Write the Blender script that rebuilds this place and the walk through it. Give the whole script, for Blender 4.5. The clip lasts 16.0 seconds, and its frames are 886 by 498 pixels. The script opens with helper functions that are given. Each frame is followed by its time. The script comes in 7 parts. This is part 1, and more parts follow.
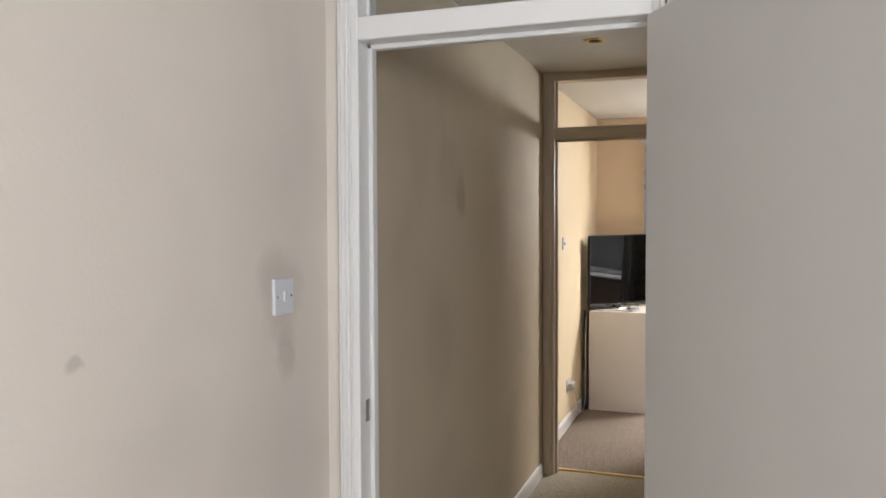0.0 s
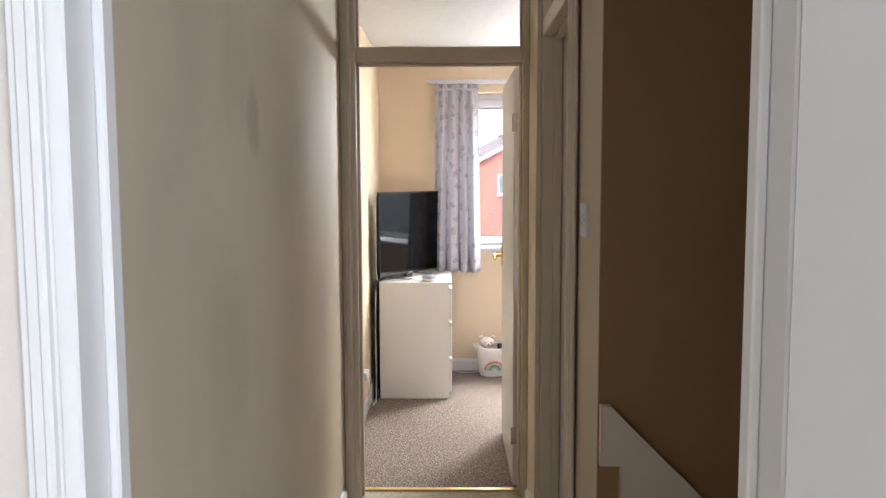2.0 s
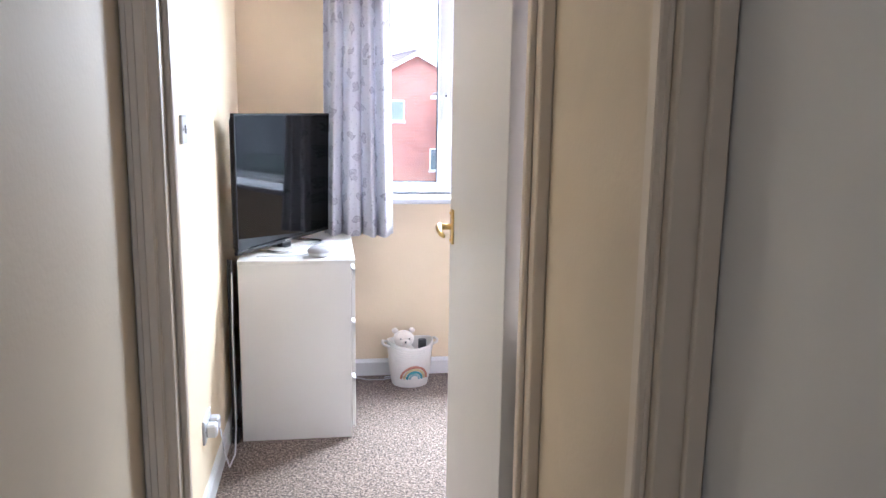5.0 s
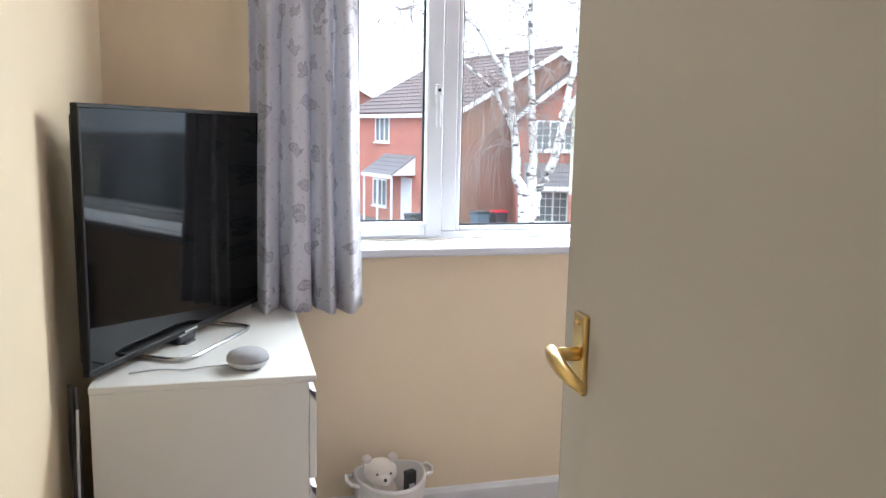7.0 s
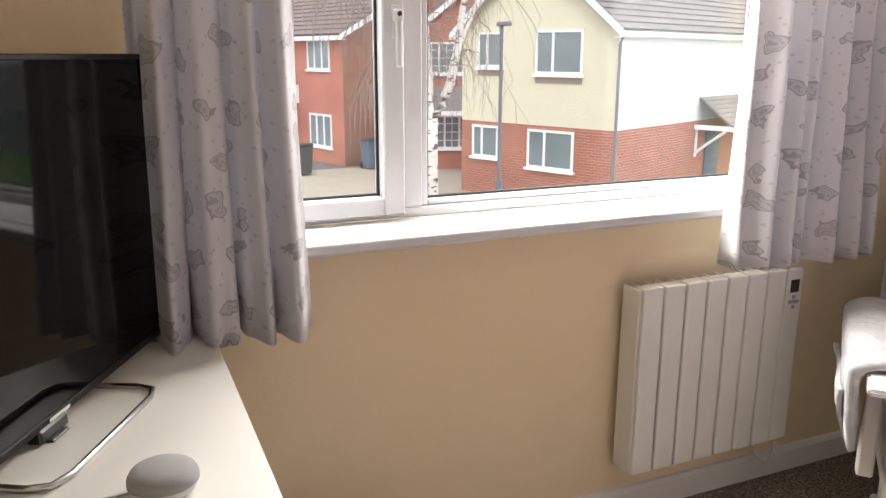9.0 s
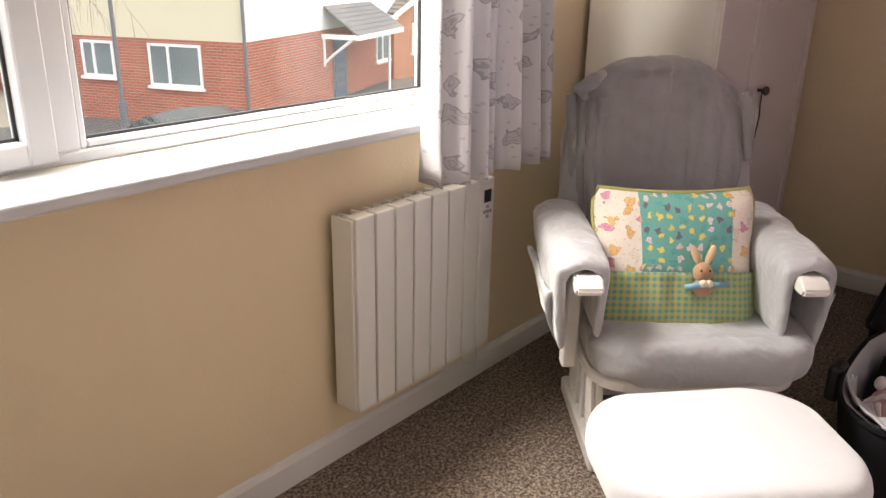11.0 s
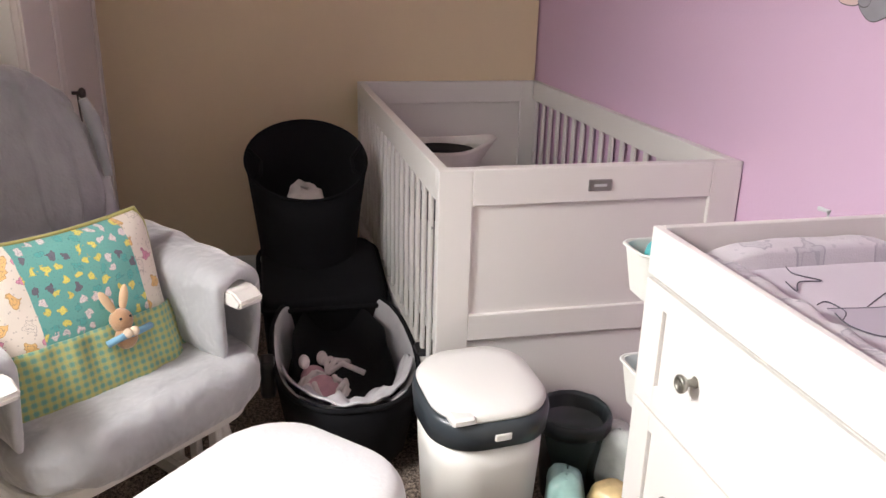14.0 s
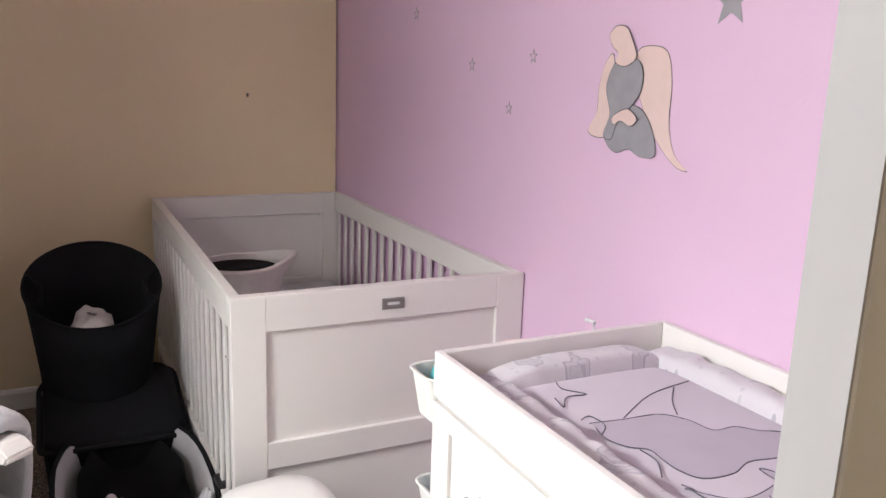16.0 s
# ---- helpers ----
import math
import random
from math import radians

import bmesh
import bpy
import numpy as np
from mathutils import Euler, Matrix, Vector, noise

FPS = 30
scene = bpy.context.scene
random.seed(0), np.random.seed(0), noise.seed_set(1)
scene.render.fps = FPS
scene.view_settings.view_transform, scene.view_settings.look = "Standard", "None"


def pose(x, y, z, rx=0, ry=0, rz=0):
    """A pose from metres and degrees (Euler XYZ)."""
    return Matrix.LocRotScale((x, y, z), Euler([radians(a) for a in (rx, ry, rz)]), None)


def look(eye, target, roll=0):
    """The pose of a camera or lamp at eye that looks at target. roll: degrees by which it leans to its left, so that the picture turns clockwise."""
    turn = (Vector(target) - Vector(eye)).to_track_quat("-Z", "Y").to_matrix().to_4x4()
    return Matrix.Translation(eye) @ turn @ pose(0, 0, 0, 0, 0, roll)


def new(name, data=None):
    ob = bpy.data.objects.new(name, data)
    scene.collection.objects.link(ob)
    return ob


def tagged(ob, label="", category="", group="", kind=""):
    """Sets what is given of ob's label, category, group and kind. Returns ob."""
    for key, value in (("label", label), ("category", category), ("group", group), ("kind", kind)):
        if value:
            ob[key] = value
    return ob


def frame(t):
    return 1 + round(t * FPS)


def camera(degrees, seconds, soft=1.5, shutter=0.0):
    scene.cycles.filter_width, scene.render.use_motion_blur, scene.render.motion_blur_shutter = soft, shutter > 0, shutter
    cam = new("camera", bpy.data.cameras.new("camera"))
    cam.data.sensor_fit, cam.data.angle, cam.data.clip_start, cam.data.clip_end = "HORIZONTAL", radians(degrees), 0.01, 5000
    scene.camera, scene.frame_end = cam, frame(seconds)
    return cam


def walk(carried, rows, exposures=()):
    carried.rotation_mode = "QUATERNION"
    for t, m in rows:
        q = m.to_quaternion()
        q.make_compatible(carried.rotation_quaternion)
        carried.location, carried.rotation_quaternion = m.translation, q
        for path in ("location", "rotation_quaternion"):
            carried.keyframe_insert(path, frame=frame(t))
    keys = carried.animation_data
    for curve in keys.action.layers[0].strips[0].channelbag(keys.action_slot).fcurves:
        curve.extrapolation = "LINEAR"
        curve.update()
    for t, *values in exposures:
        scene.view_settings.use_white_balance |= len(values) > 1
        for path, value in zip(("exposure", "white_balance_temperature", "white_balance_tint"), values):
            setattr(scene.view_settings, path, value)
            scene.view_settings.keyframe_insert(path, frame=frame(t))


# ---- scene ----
cam = camera(59.2, 16.0)
PATH = [
    (0, (0.998, 0.278, 1.505), (0.322, 2.159, 1.432), -0.2),
    (0.5, (0.745, 0.558, 1.536), (0.289, 2.504, 1.46), -0.2),
    (1, (0.602, 0.824, 1.616), (0.329, 2.804, 1.529), -0.2),
    (1.5, (0.522, 1.05, 1.552), (0.385, 3.042, 1.435), -0.2),
    (2, (0.493, 1.326, 1.456), (0.468, 3.318, 1.282), -0.2),
    (2.5, (0.477, 1.642, 1.379), (0.539, 3.625, 1.127), -0.1),
    (3, (0.448, 1.98, 1.366), (0.563, 3.95, 1.039), -0.2),
    (3.2, (0.472, 2.125, 1.362), (0.584, 4.091, 1.01), -0.2),
    (5.3, (0.325, 3.503, 1.417), (0.665, 5.442, 1.064), 0.8),
    (5.5, (0.292, 3.7, 1.405), (0.667, 5.635, 1.065), 0.7),
    (6, (0.287, 4.042, 1.416), (0.724, 5.969, 1.107), 1.0),
    (6.5, (0.32, 4.403, 1.386), (0.802, 6.322, 1.093), 1.1),
    (7, (0.313, 4.726, 1.34), (0.826, 6.636, 1.041), 1.2),
    (7.5, (0.307, 5.016, 1.34), (0.823, 6.922, 1.024), 0.8),
    (8, (0.303, 5.22, 1.344), (0.873, 7.103, 0.985), 0.9),
    (8.2, (0.332, 5.27, 1.375), (0.902, 7.146, 0.978), 0.5),
    (10.3, (0.239, 5.72, 1.39), (1.485, 7.132, 0.716), 1.3),
    (10.5, (0.282, 5.714, 1.42), (1.57, 7.067, 0.706), 1.5),
    (11, (0.311, 5.773, 1.369), (1.761, 6.968, 0.685), 1.1),
    (11.5, (0.354, 5.881, 1.376), (1.955, 6.859, 0.683), 1.6),
    (12, (0.419, 6.028, 1.376), (2.158, 6.727, 0.678), 1.9),
    (12.5, (0.472, 6.168, 1.345), (2.313, 6.567, 0.673), 1.7),
    (13, (0.512, 6.189, 1.336), (2.392, 6.301, 0.661), 1.2),
    (13.5, (0.559, 6.176, 1.328), (2.436, 5.99, 0.661), 1.3),
    (14, (0.575, 6.148, 1.344), (2.411, 5.715, 0.678), 1.4),
    (14.5, (0.572, 6.121, 1.362), (2.354, 5.497, 0.703), 1.6),
    (15, (0.568, 6.11, 1.382), (2.314, 5.36, 0.756), 1.7),
    (15.5, (0.558, 6.102, 1.41), (2.293, 5.275, 0.857), 1.8),
    (16, (0.544, 6.086, 1.425), (2.293, 5.212, 1.0), 2.0),
]
EXPOSURES = [(0, 0.92, 6450, 10), (1.5, 1.25, 6150, 10), (3, 1.82, 5300, 8), (5.5, 1.66, 5050, 10), (6.2, 1.25, 5150, 9), (7, 0.82, 5500, 5), (7.6, 0.66, 5700, 5), (8.2, 0.50, 6150, 8), (10.5, 0.32, 6850, 11), (11.5, 0.38, 6800, 11), (13.5, 0.46, 6450, 11), (16, 0.52, 6150, 10)]
walk(cam, [(t, look(eye, target, roll)) for t, eye, target, roll in PATH], EXPOSURES)

# ---- world and lights ----
GROUND = -2.7
world = bpy.data.worlds.new("overcast_sky")
scene.world = world
world.use_nodes = True
wn = world.node_tree.nodes
wl = world.node_tree.links
sky = wn.new("ShaderNodeTexSky")
sky.sky_type = "NISHITA"
sky.sun_disc = False
sky.sun_elevation, sky.sun_rotation = radians(35), radians(150)
sky.dust_density = 4.0
overcast = wn.new("ShaderNodeMixRGB")
overcast.inputs[0].default_value = 0.8
overcast.inputs[2].default_value = (13.5, 13.7, 14.2, 1)
wl.new(sky.outputs[0], overcast.inputs[1])
wl.new(overcast.outputs[0], wn["Background"].inputs[0])
wn["Background"].inputs[1].default_value = 0.15

sun_data = bpy.data.lights.new("sun", "SUN")
sun_data.energy, sun_data.angle, sun_data.color = 0.9, radians(14), (1.0, 0.96, 0.9)
sun = new("sun", sun_data)
sun.matrix_world = look((0, 0, 10), (0.4, 0.8, 8.95))


def area(name, eye, target, w, h, watts, color=(1, 1, 1)):
    d = bpy.data.lights.new(name, "AREA")
    d.shape, d.size, d.size_y, d.energy, d.color = "RECTANGLE", w, h, watts, color
    o = new(name, d)
    o.matrix_world = look(eye, target)
    return o


# sky light through the bedroom window: high in its opening, and from above outside
area("sky_light_window", (1.78, 7.53, 1.91), (2.7, 4.6, 1.2), 0.75, 0.34, 50, (1.0, 0.96, 0.90))
area("sky_light_above", (1.4, 8.15, 2.65), (1.6, 6.6, 0.9), 2.4, 1.0, 200, (1.0, 0.97, 0.92))
# sky light through the window of the first room
area("sky_light_first_room", (2.3, -1.42, 1.55), (0.6, 2.0, 1.2), 1.4, 1.1, 42, (0.86, 0.91, 1.0))

# ---- materials ----


def mat(name, color, rough=0.6, var=0.06, scale=8.0, bump=0.0, bscale=120.0, metal=0.0, stain=None, sheen=0.0, spec=0.5, stain_scale=1.6, stain_amt=0.35, bdist=0.004):
    """A painted or plain surface: a colour that varies at two scales, with fine relief."""
    m = bpy.data.materials.new(name)
    m.use_nodes = True
    n, l = m.node_tree.nodes, m.node_tree.links
    b = n["Principled BSDF"]
    b.inputs["Roughness"].default_value = rough
    b.inputs["Metallic"].default_value = metal
    b.inputs["Specular IOR Level"].default_value = spec
    b.inputs["Sheen Weight"].default_value = sheen
    tc = n.new("ShaderNodeTexCoord")
    n1 = n.new("ShaderNodeTexNoise")
    n1.inputs["Scale"].default_value, n1.inputs["Detail"].default_value = scale, 4
    l.new(tc.outputs["Object"], n1.inputs["Vector"])
    ramp = n.new("ShaderNodeMixRGB")
    lo = [max(0, c * (1 - var)) for c in color]
    hi = [min(1, c * (1 + var)) for c in color]
    ramp.inputs[1].default_value, ramp.inputs[2].default_value = (*lo, 1), (*hi, 1)
    l.new(n1.outputs[0], ramp.inputs[0])
    out = ramp.outputs[0]
    if stain:
        n2 = n.new("ShaderNodeTexNoise")
        n2.inputs["Scale"].default_value, n2.inputs["Detail"].default_value = stain_scale, 6
        n2.inputs["Distortion"].default_value = 0.6
        l.new(tc.outputs["Object"], n2.inputs["Vector"])
        cr = n.new("ShaderNodeValToRGB")
        cr.color_ramp.elements[0].position, cr.color_ramp.elements[1].position = 0.48, 0.78
        cr.color_ramp.elements[1].color = (stain_amt, stain_amt, stain_amt, 1)
        l.new(n2.outputs[0], cr.inputs[0])
        mx = n.new("ShaderNodeMixRGB")
        mx.inputs[2].default_value = (*stain, 1)
        l.new(cr.outputs[0], mx.inputs[0])
        l.new(out, mx.inputs[1])
        out = mx.outputs[0]
    l.new(out, b.inputs["Base Color"])
    if bump:
        n3 = n.new("ShaderNodeTexNoise")
        n3.inputs["Scale"].default_value, n3.inputs["Detail"].default_value = bscale, 3
        l.new(tc.outputs["Object"], n3.inputs["Vector"])
        bp = n.new("ShaderNodeBump")
        bp.inputs["Strength"].default_value, bp.inputs["Distance"].default_value = bump, bdist
        l.new(n3.outputs[0], bp.inputs["Height"])
        l.new(bp.outputs[0], b.inputs["Normal"])
    return m


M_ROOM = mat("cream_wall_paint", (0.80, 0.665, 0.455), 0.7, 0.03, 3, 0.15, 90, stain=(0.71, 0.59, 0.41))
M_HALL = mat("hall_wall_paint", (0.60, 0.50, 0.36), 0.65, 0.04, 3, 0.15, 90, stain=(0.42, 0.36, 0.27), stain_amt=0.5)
M_FIRST = mat("pale_wall_paint", (0.68, 0.62, 0.55), 0.65, 0.03, 2, 0.15, 90, stain=(0.5, 0.45, 0.4), stain_amt=0.3)
# stairwell brown is darkened: the wall's shade is put into its colour
M_STAIR = mat("shade_darkened_stairwell_paint", (0.25, 0.145, 0.06), 0.7, 0.04, 2, 0.15, 90)
def marks(m, spots):
    """Soft dirty marks of their own shape: (x, y, z, size, strength)."""
    n, l = m.node_tree.nodes, m.node_tree.links
    bs, tc = n["Principled BSDF"], n["Texture Coordinate"]
    ns = n.new("ShaderNodeTexNoise")
    ns.inputs["Scale"].default_value, ns.inputs["Detail"].default_value = 9, 5
    l.new(tc.outputs["Object"], ns.inputs["Vector"])
    wob = n.new("ShaderNodeVectorMath")
    wob.operation = "MULTIPLY_ADD"
    wob.inputs[1].default_value = (0.12, 0.12, 0.12)
    l.new(ns.outputs["Color"], wob.inputs[0]), l.new(tc.outputs["Object"], wob.inputs[2])
    for x, y, z, size, amt, tall in spots:
        sb = n.new("ShaderNodeVectorMath")
        sb.operation = "SUBTRACT"
        sb.inputs[1].default_value = (x + 0.06, y + 0.06, z + 0.06)
        l.new(wob.outputs[0], sb.inputs[0])
        sc = n.new("ShaderNodeVectorMath")
        sc.operation = "MULTIPLY"
        sc.inputs[1].default_value = (1, 1, 1 / tall)
        l.new(sb.outputs[0], sc.inputs[0])
        ln = n.new("ShaderNodeVectorMath")
        ln.operation = "LENGTH"
        l.new(sc.outputs[0], ln.inputs[0])
        mr = n.new("ShaderNodeMapRange")
        mr.inputs["From Min"].default_value, mr.inputs["From Max"].default_value = size * 0.45, size
        mr.inputs["To Min"].default_value, mr.inputs["To Max"].default_value = amt, 0
        l.new(ln.outputs["Value"], mr.inputs["Value"])
        mx = n.new("ShaderNodeMixRGB")
        mx.inputs[2].default_value = (0.16, 0.13, 0.10, 1)
        l.new(mr.outputs[0], mx.inputs[0])
        l.new(bs.inputs["Base Color"].links[0].from_socket, mx.inputs[1])
        l.new(mx.outputs[0], bs.inputs["Base Color"])


marks(M_HALL, [(0, 3.27, 1.61, 0.075, 0.33, 1.5), (0, 3.12, 1.70, 0.16, 0.12, 1.0), (0, 3.9, 1.45, 0.14, 0.12, 2.2), (0, 3.0, 1.05, 0.2, 0.10, 1.6)])
marks(M_FIRST, [(0, 1.905, 1.33, 0.11, 0.22, 1.3), (0, 1.93, 1.18, 0.06, 0.22, 1.4), (0, 1.25, 1.27, 0.03, 0.3, 0.5), (0, 1.62, 1.29, 0.008, 0.6, 1.0), (0, 1.5, 0.9, 0.3, 0.07, 1.0)])
M_PINK = mat("pink_wall_paint", (0.68, 0.47, 0.64), 0.6, 0.02, 3, 0.15, 90)
M_CEIL = mat("textured_ceiling", (0.78, 0.76, 0.72), 0.8, 0.03, 6, 1.0, 22)
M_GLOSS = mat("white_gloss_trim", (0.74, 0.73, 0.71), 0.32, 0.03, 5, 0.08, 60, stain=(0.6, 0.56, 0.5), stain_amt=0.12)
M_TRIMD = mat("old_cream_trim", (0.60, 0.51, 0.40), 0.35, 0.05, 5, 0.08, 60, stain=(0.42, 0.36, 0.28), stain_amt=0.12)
M_DOOR = mat("grey_white_door_paint", (0.58, 0.56, 0.54), 0.38, 0.03, 2, 0.12, 40, stain=(0.5, 0.48, 0.46))
# darker copy of the door paint, shade put into the leaf's end face
M_DOOREDGE = mat("shade_grey_edge", (0.34, 0.33, 0.33), 0.6, 0.06, 6, 0.1, 60)
M_WHITE = mat("white_laminate", (0.74, 0.73, 0.70), 0.35, 0.02, 3, 0.04, 200)
M_PVC = mat("white_pvc", (0.64, 0.65, 0.67), 0.35, 0.03, 3, 0.04, 60, stain=(0.62, 0.62, 0.62), stain_amt=0.2)
M_BRASS = mat("brass", (0.75, 0.55, 0.22), 0.28, 0.1, 20, metal=1.0)
M_STEEL = mat("steel", (0.6, 0.6, 0.6), 0.25, 0.05, 20, metal=1.0)
M_BLACK = mat("black_plastic", (0.02, 0.02, 0.022), 0.35, 0.1, 10)
M_GREYFAB = mat("pale_grey_velour", (0.40, 0.40, 0.42), 0.65, 0.16, 9, 1.0, 9, sheen=0.6, bdist=0.03)
M_GREYTHROW = mat("grey_fleece", (0.30, 0.295, 0.31), 0.9, 0.16, 16, 0.8, 18, sheen=0.5, bdist=0.015)
M_OTTO = mat("white_velour", (0.56, 0.55, 0.57), 0.8, 0.04, 10, 0.3, 80, sheen=0.4)
M_BLACKFAB = mat("black_fabric", (0.008, 0.008, 0.010), 0.9, 0.2, 10, 0.5, 300, spec=0.2)
M_BRICKPLAIN = mat("brick", (0.45, 0.12, 0.07), 0.8, 0.15, 4)


def carpet(name, a, b, dirt, tufts=0.6):
    m = mat(name, a, 0.95, 0.1, 2, sheen=0.15, spec=0.1)
    n, l = m.node_tree.nodes, m.node_tree.links
    bs = n["Principled BSDF"]
    tc = n["Texture Coordinate"]
    v = n.new("ShaderNodeTexNoise")
    v.inputs["Scale"].default_value, v.inputs["Detail"].default_value, v.inputs["Roughness"].default_value = 100, 4, 0.85
    l.new(tc.outputs["Object"], v.inputs["Vector"])
    cr = n.new("ShaderNodeValToRGB")
    e = cr.color_ramp.elements
    e[0].position, e[0].color = 0.425, (*dirt, 1)
    e[1].position, e[1].color = 0.585, (*b, 1)
    mid = e.new(0.5)
    mid.color = (*a, 1)
    l.new(v.outputs[0], cr.inputs[0])
    w = n.new("ShaderNodeTexNoise")
    w.inputs["Scale"].default_value, w.inputs["Detail"].default_value = 3.2, 4
    l.new(tc.outputs["Object"], w.inputs["Vector"])
    mx = n.new("ShaderNodeMixRGB")
    mx.blend_type = "MULTIPLY"
    mx.inputs[0].default_value = 0.25
    l.new(cr.outputs[0], mx.inputs[1])
    l.new(w.outputs[0], mx.inputs[2])
    cl = n.new("ShaderNodeTexNoise")
    cl.inputs["Scale"].default_value, cl.inputs["Detail"].default_value, cl.inputs["Roughness"].default_value = 34, 3, 0.7
    l.new(tc.outputs["Object"], cl.inputs["Vector"])
    cc = n.new("ShaderNodeValToRGB")
    cc.color_ramp.elements[0].position, cc.color_ramp.elements[0].color = 0.38, (0.62, 0.6, 0.58, 1)
    cc.color_ramp.elements[1].position, cc.color_ramp.elements[1].color = 0.6, (1.25, 1.24, 1.22, 1)
    l.new(cl.outputs[0], cc.inputs[0])
    tuft = n.new("ShaderNodeMixRGB")
    tuft.blend_type, tuft.inputs[0].default_value = "MULTIPLY", tufts
    l.new(mx.outputs[0], tuft.inputs[1]), l.new(cc.outputs[0], tuft.inputs[2])
    l.new(tuft.outputs[0], bs.inputs["Base Color"])
    bp = n.new("ShaderNodeBump")
    bp.inputs["Strength"].default_value, bp.inputs["Distance"].default_value = 0.8, 0.005
    l.new(v.outputs[0], bp.inputs["Height"])
    l.new(bp.outputs[0], bs.inputs["Normal"])
    return m


M_CARPET = carpet("brown_speckled_carpet", (0.195, 0.148, 0.118), (0.46, 0.375, 0.31), (0.05, 0.035, 0.026))
M_CARPET2 = carpet("worn_beige_carpet", (0.46, 0.40, 0.31), (0.55, 0.49, 0.40), (0.33, 0.28, 0.21), tufts=0.25)


def glass(name, tint=(1, 1, 1), rough=0.0):
    m = bpy.data.materials.new(name)
    m.use_nodes = True
    n, l = m.node_tree.nodes, m.node_tree.links
    n.remove(n["Principled BSDF"])
    t, g, mx, fr = n.new("ShaderNodeBsdfTransparent"), n.new("ShaderNodeBsdfGlossy"), n.new("ShaderNodeMixShader"), n.new("ShaderNodeLayerWeight")
    pw, sc = n.new("ShaderNodeMath"), n.new("ShaderNodeMath")
    pw.operation, sc.operation = "POWER", "MULTIPLY_ADD"
    pw.inputs[1].default_value, sc.inputs[1].default_value, sc.inputs[2].default_value = 5.0, 0.8, 0.03
    t.inputs[0].default_value = (*tint, 1)
    g.inputs["Roughness"].default_value = rough
    fr.inputs[0].default_value = 0.5
    l.new(fr.outputs["Facing"], pw.inputs[0])
    l.new(pw.outputs[0], sc.inputs[0])
    l.new(sc.outputs[0], mx.inputs[0])
    l.new(t.outputs[0], mx.inputs[1])
    l.new(g.outputs[0], mx.inputs[2])
    l.new(mx.outputs[0], n["Material Output"].inputs[0])
    return m


M_GLASS = glass("window_glass", (0.97, 0.98, 0.98))

# ---- building helpers ----


def box(bm, x0, x1, y0, y1, z0, z1, bev=0.0, seg=1):
    """Adds a box, with its edges rounded by bev."""
    vs = [bm.verts.new((x, y, z)) for x in (x0, x1) for y in (y0, y1) for z in (z0, z1)]
    fs = [bm.faces.new([vs[i] for i in f]) for f in ((0, 1, 3, 2), (4, 6, 7, 5), (0, 4, 5, 1), (2, 3, 7, 6), (0, 2, 6, 4), (1, 5, 7, 3))]
    if bev:
        es = {e for f in fs for e in f.edges}
        bmesh.ops.bevel(bm, geom=list(es), offset=bev, segments=seg, affect="EDGES", profile=0.5)
    return fs


def bmbox(*a, **k):
    bm = bmesh.new()
    box(bm, *a, **k)
    return bm


def part(name, bm, material, parent=None, label="", smooth=False):
    """Links a bmesh as one mesh object."""
    me = bpy.data.meshes.new(name)
    bmesh.ops.recalc_face_normals(bm, faces=bm.faces)
    bm.to_mesh(me)
    bm.free()
    for m in (material if isinstance(material, (list, tuple)) else [material]):
        me.materials.append(m)
    if smooth:
        for p in me.polygons:
            p.use_smooth = True
    ob = new(name, me)
    ob.parent = parent
    return tagged(ob, label) if label else ob


def thing(name, label, category, x=0, y=0, z=0, rz=0, group=""):
    ob = tagged(new(name), label, category, group)
    ob.matrix_basis = pose(x, y, z, 0, 0, rz)
    return ob


def structure(name, bm, material, label=""):
    return tagged(part(name, bm, material), label, kind="structure")


def wall(name, axis, a0, a1, u0, u1, z0, z1, holes, mat_lo, mat_hi, label=""):
    """A wall between a0 and a1 on its axis, along u on the other one, with holes (u0, u1, z0, z1) through it.
    mat_lo faces the lower side, mat_hi the upper one."""
    bm = bmesh.new()
    us = sorted({u0, u1, *[h[0] for h in holes], *[h[1] for h in holes]})
    zs = sorted({z0, z1, *[h[2] for h in holes], *[h[3] for h in holes]})
    open_ = lambda i, j: i < 0 or j < 0 or i >= len(us) - 1 or j >= len(zs) - 1 or any(
        h[0] <= (us[i] + us[i + 1]) / 2 <= h[1] and h[2] <= (zs[j] + zs[j + 1]) / 2 <= h[3] for h in holes)
    at = (lambda a, u, z: (a, u, z)) if axis == "x" else (lambda a, u, z: (u, a, z))

    def quad(ps, mi):
        f = bm.faces.new([bm.verts.new(at(*p)) for p in ps])
        f.material_index = mi
    for i in range(len(us) - 1):
        for j in range(len(zs) - 1):
            if open_(i, j):
                continue
            p, q, r, s = us[i], us[i + 1], zs[j], zs[j + 1]
            quad([(a0, p, r), (a0, q, r), (a0, q, s), (a0, p, s)], 0)
            quad([(a1, p, r), (a1, q, r), (a1, q, s), (a1, p, s)], 1)
            for di, dj, e in ((-1, 0, ((p, r), (p, s))), (1, 0, ((q, r), (q, s))), (0, -1, ((p, r), (q, r))), (0, 1, ((p, s), (q, s)))):
                if open_(i + di, j + dj):
                    (ua, za), (ub, zb) = e
                    quad([(a0, ua, za), (a1, ua, za), (a1, ub, zb), (a0, ub, zb)], 0)
    bmesh.ops.remove_doubles(bm, verts=bm.verts, dist=1e-5)
    return structure(name, bm, [mat_lo, mat_hi], label)


